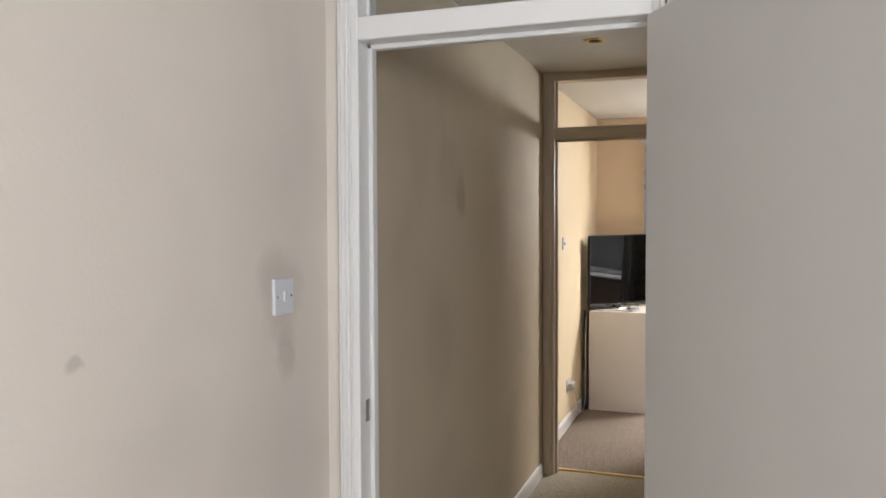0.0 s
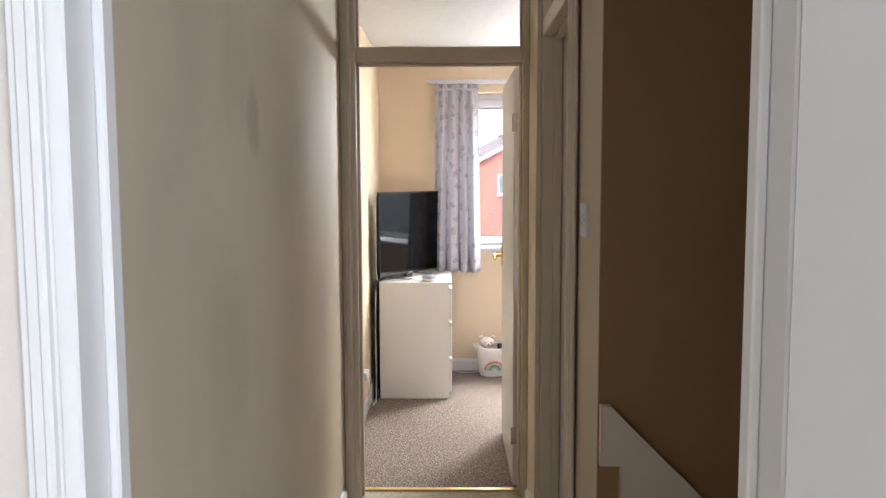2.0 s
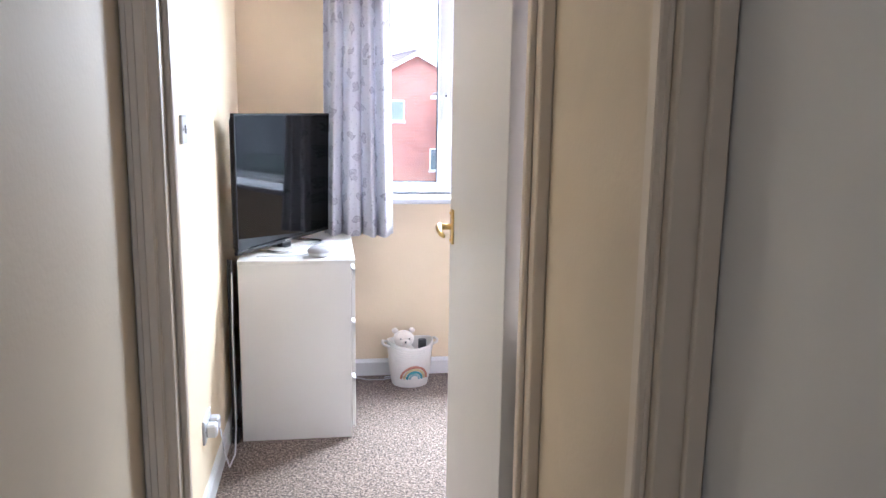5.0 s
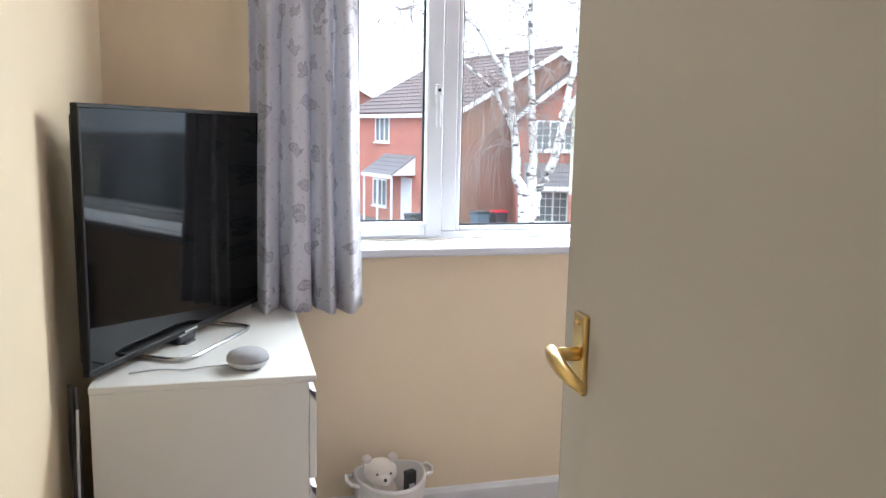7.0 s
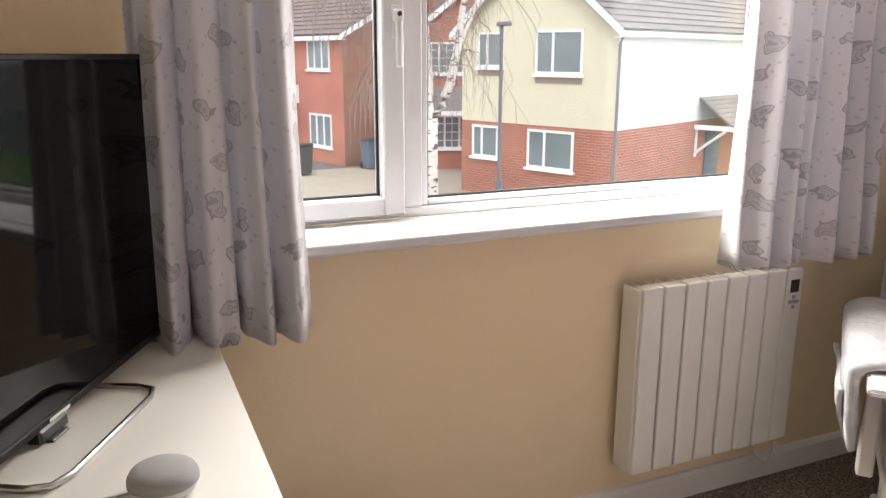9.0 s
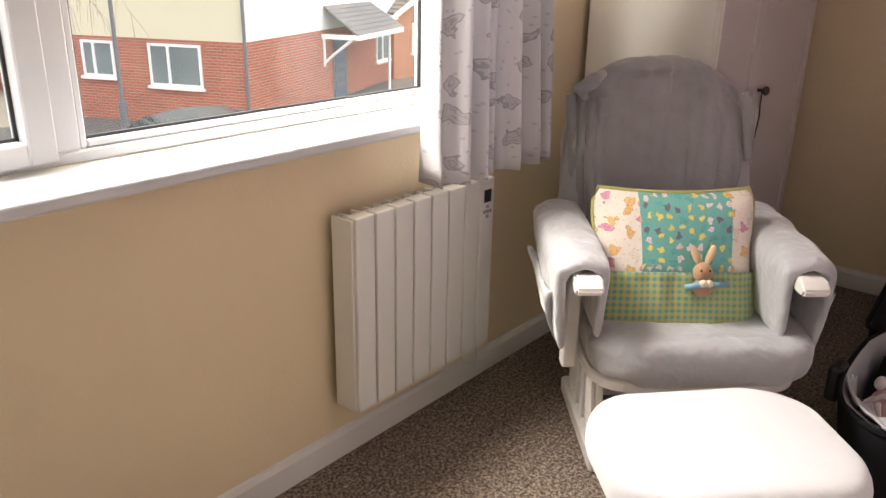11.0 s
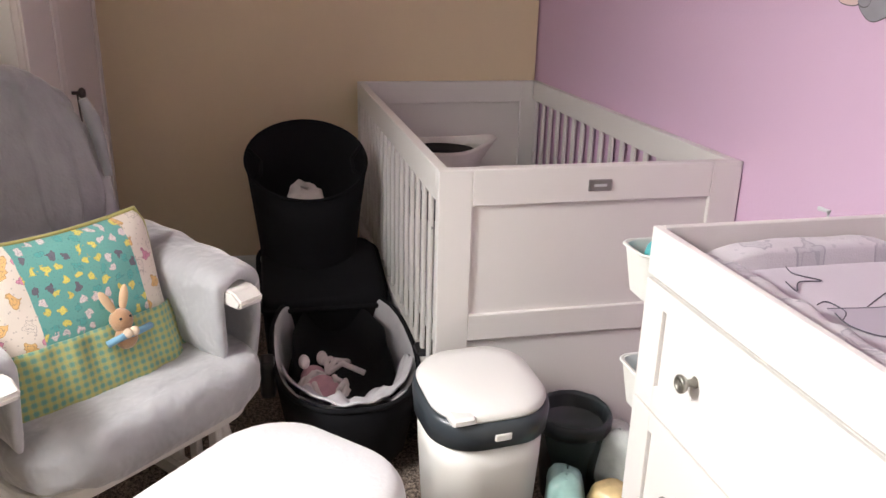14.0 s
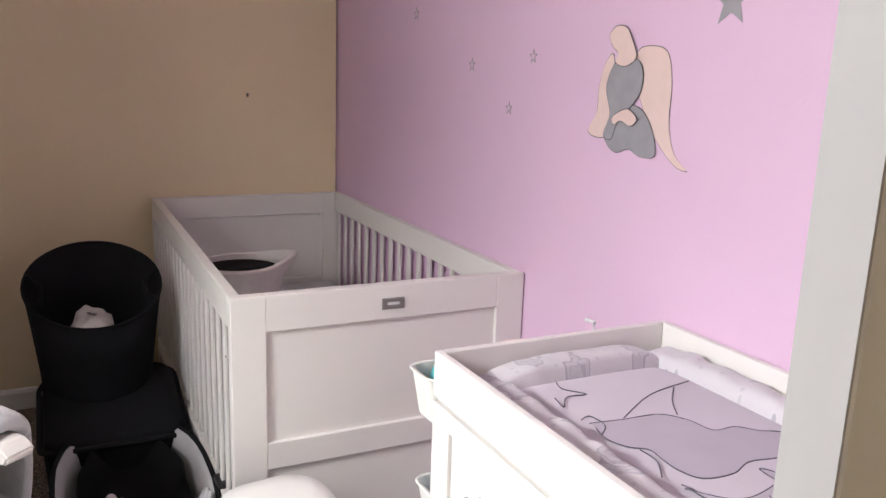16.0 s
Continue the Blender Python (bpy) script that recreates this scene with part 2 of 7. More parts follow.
def lathe(bm, prof, cx=0, cy=0, seg=24, sx=1.0, sy=1.0):
    """A turned shape from (radius, height) pairs."""
    rings = []
    for r, z in prof:
        rings.append([bm.verts.new((cx + sx * r * math.cos(2 * math.pi * k / seg), cy + sy * r * math.sin(2 * math.pi * k / seg), z)) for k in range(seg)])
    for a, b in zip(rings, rings[1:]):
        for k in range(seg):
            bm.faces.new((a[k], a[(k + 1) % seg], b[(k + 1) % seg], b[k]))
    for ring in (rings[0], rings[-1]):
        if (ring[0].co - ring[seg // 2].co).length > 1e-4:
            bm.faces.new(ring)
    return rings


def tube(bm, pts, r, seg=8, closed=False):
    """A round bar along points."""
    pts = [Vector(p) for p in pts]
    rings = []
    n = len(pts)
    for i, p in enumerate(pts):
        a = pts[i - 1] if (i or closed) else p
        b = pts[(i + 1) % n] if (i < n - 1 or closed) else p
        d = (b - a).normalized()
        up = Vector((0, 0, 1)) if abs(d.z) < 0.9 else Vector((1, 0, 0))
        u = d.cross(up).normalized()
        v = d.cross(u)
        rr = r[i] if isinstance(r, (list, tuple)) else r
        rings.append([bm.verts.new(p + rr * (math.cos(2 * math.pi * k / seg) * u + math.sin(2 * math.pi * k / seg) * v)) for k in range(seg)])
    pairs = list(zip(rings, rings[1:])) + ([(rings[-1], rings[0])] if closed else [])
    for a, b in pairs:
        for k in range(seg):
            bm.faces.new((a[k], a[(k + 1) % seg], b[(k + 1) % seg], b[k]))
    if not closed:
        bm.faces.new(rings[0]), bm.faces.new(rings[-1])


def rounded(w, d, r, n=6):
    """The outline of a rectangle with round corners, about the origin."""
    out = []
    for cx, cy, a0 in ((w / 2 - r, d / 2 - r, 0), (-w / 2 + r, d / 2 - r, 90), (-w / 2 + r, -d / 2 + r, 180), (w / 2 - r, -d / 2 + r, 270)):
        for k in range(n + 1):
            a = radians(a0 + 90 * k / n)
            out.append((cx + r * math.cos(a), cy + r * math.sin(a)))
    return out


def loft(bm, rings, cap=True):
    vs = [[bm.verts.new(p) for p in ring] for ring in rings]
    n = len(vs[0])
    for a, b in zip(vs, vs[1:]):
        for k in range(n):
            bm.faces.new((a[k], a[(k + 1) % n], b[(k + 1) % n], b[k]))
    if cap:
        bm.faces.new(vs[0]), bm.faces.new(vs[-1])
    return vs


def cushion(bm, w, d, h, r=0.1, puff=1.0, wob=0.0, n=12, m=9):
    """A soft block about the origin, its base at z 0, with round sides."""
    rings = []
    for j in range(m + 1):
        a = math.pi * j / m
        s = math.sin(a) ** 0.5
        z = h * (1 - math.cos(a)) / 2
        inset = (1 - s) * h * 0.5 * puff
        ring = []
        for x, y in rounded(max(w - 2 * inset, 0.02), max(d - 2 * inset, 0.02), max(r - inset * 0.3, 0.009), n):
            k = 1 + wob * noise.noise((x * 6, y * 6, z * 6))
            ring.append((x * k, y * k, z * (1 + wob * noise.noise((x * 5, y * 5, 3)))))
        rings.append(ring)
    loft(bm, rings[:])


# ---- the structure ----
HALL_TOP = 2.36
ROOM_TOP = 2.39

structure("floor", bmbox(-0.1, 0.83, 2.2, 4.9, -0.25, 0.0), M_CARPET2, "worn beige carpet of the hall")
structure("floor", bmbox(-0.1, 4.2, 4.9, 7.6, -0.25, 0.0), M_CARPET, "brown speckled bedroom carpet")
structure("floor", bmbox(-0.1, 3.6, -1.6, 2.2, -0.25, 0.0), M_CARPET2, "beige carpet of the first room")
structure("floor", bmbox(0.83, 3.6, 3.1, 4.79, -0.25, 0.0), M_CARPET2, "carpet of the closed room off the hall")
ceiling_bm = bmesh.new()
box(ceiling_bm, -0.1, 4.2, 2.2, 4.88, HALL_TOP, HALL_TOP + 0.2)
structure("ceiling", ceiling_bm, M_CEIL, "cream textured hall ceiling")
structure("ceiling", bmbox(-0.1, 4.2, 4.88, 7.6, ROOM_TOP, ROOM_TOP + 0.2), M_CEIL, "white textured bedroom ceiling")
structure("ceiling", bmbox(-0.1, 3.6, -1.6, 2.2, ROOM_TOP, ROOM_TOP + 0.2), M_CEIL, "white ceiling of the first room")

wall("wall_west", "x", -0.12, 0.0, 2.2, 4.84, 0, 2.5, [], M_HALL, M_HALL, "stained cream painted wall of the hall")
wall("wall_west", "x", -0.2, -0.06, 4.84, 7.6, 0, 2.5, [], M_ROOM, M_ROOM, "cream painted bedroom wall")
wall("wall_west", "x", -0.12, 0.0, -1.6, 2.2, 0, 2.5, [], M_FIRST, M_FIRST, "scuffed pale painted wall of the first room")
# bedroom
WX0, WX1, WZ0, WZ1 = 0.42, 2.26, 0.945, 2.12
wall("wall_north", "y", 7.25, 7.5, -0.1, 4.2, -2.7, 2.5, [(WX0, WX1, WZ0, WZ1)], M_ROOM, M_BRICKPLAIN, "cream painted wall below and round the window")
wall("wall_east", "x", 4.09, 4.3, 4.9, 7.25, 0, 2.5, [], M_ROOM, M_BRICKPLAIN, "cream painted bedroom wall behind the cot")
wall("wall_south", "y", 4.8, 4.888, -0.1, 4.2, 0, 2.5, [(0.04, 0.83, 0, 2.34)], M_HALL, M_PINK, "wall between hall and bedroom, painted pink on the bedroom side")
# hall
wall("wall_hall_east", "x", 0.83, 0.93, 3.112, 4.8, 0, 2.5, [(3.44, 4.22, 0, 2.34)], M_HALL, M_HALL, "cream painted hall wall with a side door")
wall("wall_stairwell", "y", 3.1, 3.112, 0.83, 3.6, -2.7, 2.5, [], M_STAIR, M_HALL, "stairwell wall, its brown paint darkened for shade")
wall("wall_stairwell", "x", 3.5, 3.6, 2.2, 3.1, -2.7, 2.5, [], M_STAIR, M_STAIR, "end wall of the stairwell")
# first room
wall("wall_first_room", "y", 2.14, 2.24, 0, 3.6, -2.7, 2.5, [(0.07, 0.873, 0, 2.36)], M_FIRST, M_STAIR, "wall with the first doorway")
wall("wall_first_room", "y", -1.6, -1.5, 0, 3.6, 0, 2.5, [(1.6, 3.0, 1.0, 2.1)], M_FIRST, M_FIRST, "window wall of the first room")
wall("wall_first_room", "x", 3.5, 3.6, -1.5, 2.14, 0, 2.5, [], M_FIRST, M_FIRST, "far wall of the first room")


def baseboard(axis, a, s, u0, u1, h=0.09, m=None):
    """A skirting board on the wall's face at a, on the side s."""
    bm = bmesh.new()
    prof = [(0, 0), (0.015, 0), (0.015, h - 0.018), (0.008, h - 0.004), (0.0, h)]
    for u in (u0, u1):
        for p, z in prof:
            bm.verts.new((a + s * p, u, z) if axis == "x" else (u, a + s * p, z))
    bm.verts.ensure_lookup_table()
    n = len(prof)
    for k in range(n):
        bm.faces.new([bm.verts[i] for i in (k, (k + 1) % n, n + (k + 1) % n, n + k)])
    bm.faces.new(bm.verts[:n]), bm.faces.new(bm.verts[n:])
    return structure("baseboard", bm, m or M_GLOSS, "white gloss skirting board")


baseboard("y", 7.25, -1, -0.04, 2.84)
baseboard("x", -0.06, 1, 4.92, 7.235)
baseboard("x", 4.09, -1, 4.92, 7.235)
baseboard("y", 4.888, 1, 0.9, 4.07)
baseboard("x", 0.0, 1, 2.32, 4.73, 0.08)
baseboard("x", 0.83, -1, 4.29, 4.735, 0.08)
baseboard("x", 0.0, 1, -1.48, 2.08, 0.08)


def door_frame(axis, a0, a1, u0, u1, m, arch_lo=(0.055, 0.055), arch_hi=(0.055, 0.055), top=2.34, head=1.975, bar=0.06, stop=None, lo_side=True, hi_side=True, label=""):
    """The lining of a doorway with a glazed light over the head, moulded architraves and stops."""
    fr = structure("door_frame", bmesh.new(), m, label)
    at = lambda p0, p1, q0, q1, z0, z1: (p0, p1, q0, q1, z0, z1) if axis == "x" else (q0, q1, p0, p1, z0, z1)
    def add(name, boxes, mm=m, bev=0.003):
        bm = bmesh.new()
        for b in boxes:
            box(bm, *at(*b), bev=bev)
        return part(name, bm, mm, fr)
    t = 0.028
    w0, w1 = u0 - t, u1 + t
    add("lining", [(a0, a1, w0, u0, 0, top), (a0, a1, u1, w1, 0, top), (a0, a1, u0, u1, top - t, top)])
    add("crossbar", [(a0, a1, u0, u1, head, head + bar)])
    if stop is not None:
        add("door_stop", [(stop, stop + 0.03, u0, u0 + 0.013, 0, head), (stop, stop + 0.03, u1 - 0.013, u1, 0, head), (stop, stop + 0.03, u0, u1, head - 0.013, head)])
    for side, arch, face, s in (("lo", arch_lo, a0, -1), ("hi", arch_hi, a1, 1)):
        if (side == "lo" and not lo_side) or (side == "hi" and not hi_side):
            continue
        boxes = []
        for depth, inset in ((0.010, 0.0), (0.016, 0.012), (0.020, 0.028)):
            p0, p1 = sorted((face, face + s * depth))
            if arch[0] > inset:
                boxes.append((p0, p1, w0 + 0.008 - arch[0] + inset * 0.9, w0 + 0.010 if inset == 0 else w0 + 0.008 - 0.002 * inset, 0, top + 0.04 - inset))
            if arch[1] > inset:
                boxes.append((p0, p1, w1 - 0.010 if inset == 0 else w1 - 0.008 + 0.002 * inset, w1 - 0.008 + arch[1] - inset * 0.9, 0, top + 0.04 - inset))
        add("architrave", boxes)
    mid = (a0 + a1) / 2
    gl = bmesh.new()
    box(gl, *at(mid - 0.002, mid + 0.002, u0, u1, head + bar, top - t))
    part("light_pane", gl, M_GLASS, fr, "clear glass pane over the door")
    add("glazing_bead", [(mid - 0.014, mid - 0.003, u0, u1, head + bar, head + bar + 0.012), (mid - 0.014, mid - 0.003, u0, u0 + 0.012, head + bar + 0.012, top - t),
                         (mid - 0.014, mid - 0.003, u1 - 0.012, u1, head + bar + 0.012, top - t)])
    return fr


FIRST_FRAME = door_frame("y", 2.13, 2.25, 0.098, 0.840, M_GLOSS, (0.036, 0.010), (0.0, 0.0), stop=2.19, hi_side=False, label="white gloss frame of the first doorway")
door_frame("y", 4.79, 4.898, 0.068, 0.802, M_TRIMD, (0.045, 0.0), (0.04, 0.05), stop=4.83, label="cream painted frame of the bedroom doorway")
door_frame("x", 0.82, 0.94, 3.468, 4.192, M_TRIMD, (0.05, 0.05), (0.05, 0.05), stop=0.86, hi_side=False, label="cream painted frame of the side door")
structure("trim", bmbox(0.07, 0.80, 4.885, 4.915, 0.0, 0.008, bev=0.003), M_BRASS, "worn brass threshold strip")


def lever_handle(parent, side, y, z, m=M_BRASS):
    """A lever on a back plate, on the side s of a leaf that lies in the yz plane."""
    s, x0 = side
    bm = bmesh.new()
    p0, p1 = sorted((x0, x0 + s * 0.008))
    box(bm, p0, p1, y - 0.018, y + 0.018, z - 0.056, z + 0.056, bev=0.002)
    for dz in (-0.044, 0.044):
        for dy in (-0.0,):
            bmesh.ops.create_uvsphere(bm, u_segments=8, v_segments=6, radius=0.005, matrix=pose(x0 + s * 0.008, y + dy, z + dz))
    h = part("door_handle", bm, m, parent, "worn brass lever handle on a back plate")
    bm = bmesh.new()
    tube(bm, [(x0, y, z), (x0 + s * 0.042, y, z)], 0.010, 12)
    tube(bm, [(x0 + s * 0.042, y + 0.012, z + 0.003), (x0 + s * 0.048, y - 0.012, z + 0.001), (x0 + s * 0.052, y - 0.050, z - 0.005), (x0 + s * 0.050, y - 0.080, z - 0.011), (x0 + s * 0.045, y - 0.100, z - 0.015)], [0.009, 0.011, 0.010, 0.0085, 0.006], 10)
    part("lever", bm, m, h, smooth=True)
    return h


def door_leaf(name, hx, hy, ang, length, mats, label, handles=True, t=0.037, knob_y=None):
    """A plain flush leaf hung at (hx, hy); at 0 degrees it lies along +y, its near face at local x 0."""
    d = tagged(new(name), label, "door")
    d.matrix_basis = pose(hx, hy, 0, 0, 0, ang)
    part("leaf", bmbox(0, t, 0, length, 0.008, 1.968, bev=0.002), mats, d)
    # thin added strip that carries the end face's shade as grey
    part("edge_strip", bmbox(0.001, t - 0.001, length, length + 0.002, 0.010, 1.966), M_DOOREDGE, d, "end face of the leaf, greyed for shade")
    if handles:
        ky = length - 0.06
        lever_handle(d, (-1, 0.0), ky, 1.04)
        lever_handle(d, (1, t), ky, 1.04)
    bm = bmesh.new()
    for z in (0.25, 1.72):
        tube(bm, [(-0.004, -0.003, z - 0.04), (-0.004, -0.003, z + 0.04)], 0.006, 8)
    for z in (0.25, 1.72):
        box(bm, 0.003, 0.032, -0.002, 0.001, z - 0.04, z + 0.04)
    part("hinge", bm, M_STEEL, d)
    return d


BED_DOOR = door_leaf("door_2", 0.775, 4.94, 0.1, 0.805, M_DOOR, "open flush bedroom door in greyish white paint")
FIRST_DOOR = door_leaf("door_1", 0.863, 2.125, 180 + 32, 0.755, M_DOOR, "open flush door of the first room in greyish white paint", handles=False)
side = door_leaf("door_3", 0.892, 3.47, 0, 0.72, M_DOOR, "closed flush side door in the hall", handles=False)

# ---- the window ----
def window_frame():
    w = structure("window_1", bmesh.new(), M_PVC, "white double glazed window of two lights")
    y0, y1 = 7.405, 7.47
    def fr(name, x0, x1, z0, z1, t, ya, yb, tb=None):
        bm = bmesh.new()
        tb = tb or t
        box(bm, x0, x0 + t, ya, yb, z0, z1, bev=0.004)
        box(bm, x1 - t, x1, ya, yb, z0, z1, bev=0.004)
        box(bm, x0 + t, x1 - t, ya, yb, z0, z0 + tb, bev=0.004)
        box(bm, x0 + t, x1 - t, ya, yb, z1 - t, z1, bev=0.004)
        return part(name, bm, M_PVC, w)
    fr("outer_frame", WX0, WX1, WZ0 + 0.012, WZ1, 0.055, y0, y1, 0.028)
    part("mullion", bmbox(1.022, 1.076, y0, y1, WZ0 + 0.040, WZ1 - 0.055, bev=0.004), M_PVC, w)
    fr("sash", WX0 + 0.045, 1.018, WZ0 + 0.026, WZ1 - 0.045, 0.058, y0 - 0.022, y1 - 0.01, 0.048)
    fr("bead", 1.076, WX1 - 0.055, WZ0 + 0.040, WZ1 - 0.055, 0.018, y0 + 0.008, y0 + 0.03)
    for n, x0, x1, z0, z1 in (("pane", WX0 + 0.1, 0.966, WZ0 + 0.068, WZ1 - 0.1), ("pane", 1.086, WX1 - 0.07, WZ0 + 0.052, WZ1 - 0.07)):
        p = part(n, bmbox(x0, x1, 7.432, 7.438, z0, z1), M_GLASS, w, "clear glass pane")
        p.visible_shadow = False
        g = bmesh.new()
        t = 0.013
        for b in ((x0, x1, z0, z0 + t), (x0, x1, z1 - t, z1), (x0, x0 + t, z0 + t, z1 - t), (x1 - t, x1, z0 + t, z1 - t)):
            box(g, b[0], b[1], 7.424, 7.431, b[2], b[3])
        part("gasket", g, M_BLACK, w)
    bm = bmesh.new()
    box(bm, 0.984, 1.004, y0 - 0.034, y0 - 0.022, 1.42, 1.50, bev=0.003)
    h = part("window_handle", bm, M_PVC, w)
    bm = bmesh.new()
    box(bm, 0.982, 1.006, y0 - 0.056, y0 - 0.034, 1.462, 1.49, bev=0.004)
    box(bm, 0.986, 1.002, y0 - 0.056, y0 - 0.044, 1.35, 1.462, bev=0.004)
    part("lever", bm, M_PVC, h)
    bm = bmesh.new()
    tube(bm, [(0.994, y0 - 0.058, 1.478), (0.994, y0 - 0.055, 1.478)], 0.006, 10)
    part("lock", bm, M_BLACK, h)
    sill = bmesh.new()
    box(sill, WX0, WX1, 7.25, 7.405, WZ0 - 0.0, WZ0 + 0.012)
    box(sill, WX0 - 0.03, WX1 + 0.03, 7.195, 7.25, WZ0 - 0.018, WZ0 + 0.012, bev=0.008, seg=3)
    part("window_sill", sill, M_PVC, w, "white window board with a rounded nose")


window_frame()

# ---- patterned cloth ----


def printed(name, ground, ink, scale, sheen=0.2, ink2=None, size=0.36, line=0.035, translucent=0.0):
    """Cloth with a scattered print: small outlined motifs with soft filling, and dots."""
    m = mat(name, ground, 0.85, 0.04, 12, 0.3, 300, sheen=sheen)
    n, l = m.node_tree.nodes, m.node_tree.links
    bs = n["Principled BSDF"]
    base = bs.inputs["Base Color"].links[0].from_socket
    tc = n["Texture Coordinate"]
    ns = n.new("ShaderNodeTexNoise")
    ns.inputs["Scale"].default_value, ns.inputs["Detail"].default_value = scale * 2.2, 2
    l.new(tc.outputs["UV"], ns.inputs["Vector"])
    wr = n.new("ShaderNodeVectorMath")
    wr.operation = "MULTIPLY_ADD"
    wr.inputs[1].default_value = (0.9 / scale, 0.9 / scale, 0)
    l.new(ns.outputs["Color"], wr.inputs[0])
    l.new(tc.outputs["UV"], wr.inputs[2])
    v = n.new("ShaderNodeTexVoronoi")
    v.inputs["Scale"].default_value, v.inputs["Randomness"].default_value = scale, 0.6
    v.voronoi_dimensions = "2D"
    l.new(wr.outputs[0], v.inputs["Vector"])

    def band(src, lo, hi):
        a, b, c = (n.new("ShaderNodeMath") for _ in range(3))
        a.operation, b.operation, c.operation = "GREATER_THAN", "LESS_THAN", "MULTIPLY"
        a.inputs[1].default_value, b.inputs[1].default_value = lo, hi
        l.new(src, a.inputs[0]), l.new(src, b.inputs[0])
        l.new(a.outputs[0], c.inputs[0]), l.new(b.outputs[0], c.inputs[1])
        return c.outputs[0]
    def mixin(prev, fac, col, amt):
        k = n.new("ShaderNodeMath")
        k.operation = "MULTIPLY"
        k.inputs[1].default_value = amt
        l.new(fac, k.inputs[0])
        x = n.new("ShaderNodeMixRGB")
        x.inputs[2].default_value = (*col, 1)
        l.new(k.outputs[0], x.inputs[0]), l.new(prev, x.inputs[1])
        return x.outputs[0]
    c = base
    if ink2:
        fillmix = n.new("ShaderNodeMixRGB")
        fillmix.blend_type = "MIX"
        sep = n.new("ShaderNodeSeparateColor")
        l.new(v.outputs["Color"], sep.inputs[0])
        cr = n.new("ShaderNodeValToRGB")
        cr.color_ramp.interpolation = "CONSTANT"
        e = cr.color_ramp.elements
        e[0].color = (*ink2[0], 1)
        e[1].position, e[1].color = 1 / len(ink2), (*ink2[1], 1)
        for i, q in enumerate(ink2[2:], 2):
            z = e.new(i / len(ink2))
            z.color = (*q, 1)
        l.new(sep.outputs[0], cr.inputs[0])
        l.new(band(v.outputs["Distance"], -1, size), fillmix.inputs[0])
        l.new(c, fillmix.inputs[1]), l.new(cr.outputs[0], fillmix.inputs[2])
        c = fillmix.outputs[0]
    else:
        c = mixin(c, band(v.outputs["Distance"], -1, size), ink, 0.28)
    c = mixin(c, band(v.outputs["Distance"], size - line, size), ink, 0.5 if not ink2 else 0.35)
    c = mixin(c, band(v.outputs["Distance"], size * 0.32, size * 0.32 + line * 0.7), ink, 0.4)
    d = n.new("ShaderNodeTexVoronoi")
    d.voronoi_dimensions = "2D"
    d.inputs["Scale"].default_value = scale * 2.7
    l.new(tc.outputs["UV"], d.inputs["Vector"])
    c = mixin(c, band(d.outputs["Distance"], -1, 0.10), ink, 0.3)
    l.new(c, bs.inputs["Base Color"])
    if translucent:
        tr, mx = n.new("ShaderNodeBsdfTranslucent"), n.new("ShaderNodeMixShader")
        mx.inputs[0].default_value = translucent
        l.new(c, tr.inputs[0])
        l.new(bs.outputs[0], mx.inputs[1]), l.new(tr.outputs[0], mx.inputs[2])
        l.new(mx.outputs[0], n["Material Output"].inputs[0])
    return m


def checked(name, a, b, c_, scale):
    """Woven check cloth in three colours."""
    m = mat(name, a, 0.85, 0.05, 12, 0.3, 300, sheen=0.2)
    n, l = m.node_tree.nodes, m.node_tree.links
    bs, tc = n["Principled BSDF"], n["Texture Coordinate"]
    col = bs.inputs["Base Color"].links[0].from_socket
    for axis, ink, off, w in (("X", b, 0.0, 0.35), ("Y", b, 0.0, 0.35), ("X", c_, 1.57, 0.3), ("Y", c_, 1.57, 0.3)):
        wv = n.new("ShaderNodeTexWave")
        wv.bands_direction = axis
        wv.inputs["Scale"].default_value, wv.inputs["Phase Offset"].default_value, wv.inputs["Distortion"].default_value = scale, off * 2, 0.15
        l.new(tc.outputs["UV"], wv.inputs["Vector"])
        t = n.new("ShaderNodeMath")
        t.operation = "GREATER_THAN"
        t.inputs[1].default_value = 1 - w
        l.new(wv.outputs["Fac"], t.inputs[0])
        k = n.new("ShaderNodeMath")
        k.operation = "MULTIPLY"
        k.inputs[1].default_value = 0.5
        l.new(t.outputs[0], k.inputs[0])
        x = n.new("ShaderNodeMixRGB")
        x.inputs[2].default_value = (*ink, 1)
        l.new(k.outputs[0], x.inputs[0]), l.new(col, x.inputs[1])
        col = x.outputs[0]
    l.new(col, bs.inputs["Base Color"])
    return m


M_CURTAIN = printed("white_curtain_print", (0.67, 0.66, 0.69), (0.24, 0.23, 0.28), 9.5, size=0.22, line=0.05, translucent=0.22)
M_MATPRINT = printed("pale_mat_print", (0.58, 0.55, 0.59), (0.28, 0.27, 0.33), 9.0, size=0.26, line=0.05)
M_MATFLAT = mat("lilac_mat_cloth", (0.52, 0.47, 0.54), 0.8, 0.05, 5, 0.3, 300, sheen=0.2)
M_TEAL = printed("teal_animal_print", (0.15, 0.42, 0.38), (0.10, 0.09, 0.11), 33.0, ink2=[(0.16, 0.15, 0.19), (0.75, 0.66, 0.66), (0.78, 0.68, 0.16), (0.10, 0.42, 0.40)], size=0.30, line=0.05)
M_CREAMPRINT = printed("cream_face_print", (0.78, 0.70, 0.62), (0.12, 0.08, 0.09), 20.0, ink2=[(0.72, 0.30, 0.42), (0.80, 0.50, 0.20), (0.78, 0.70, 0.62)], size=0.3, line=0.05)
M_CHECK = checked("green_check_cloth", (0.30, 0.42, 0.23), (0.08, 0.27, 0.25), (0.50, 0.42, 0.12), 17.0)


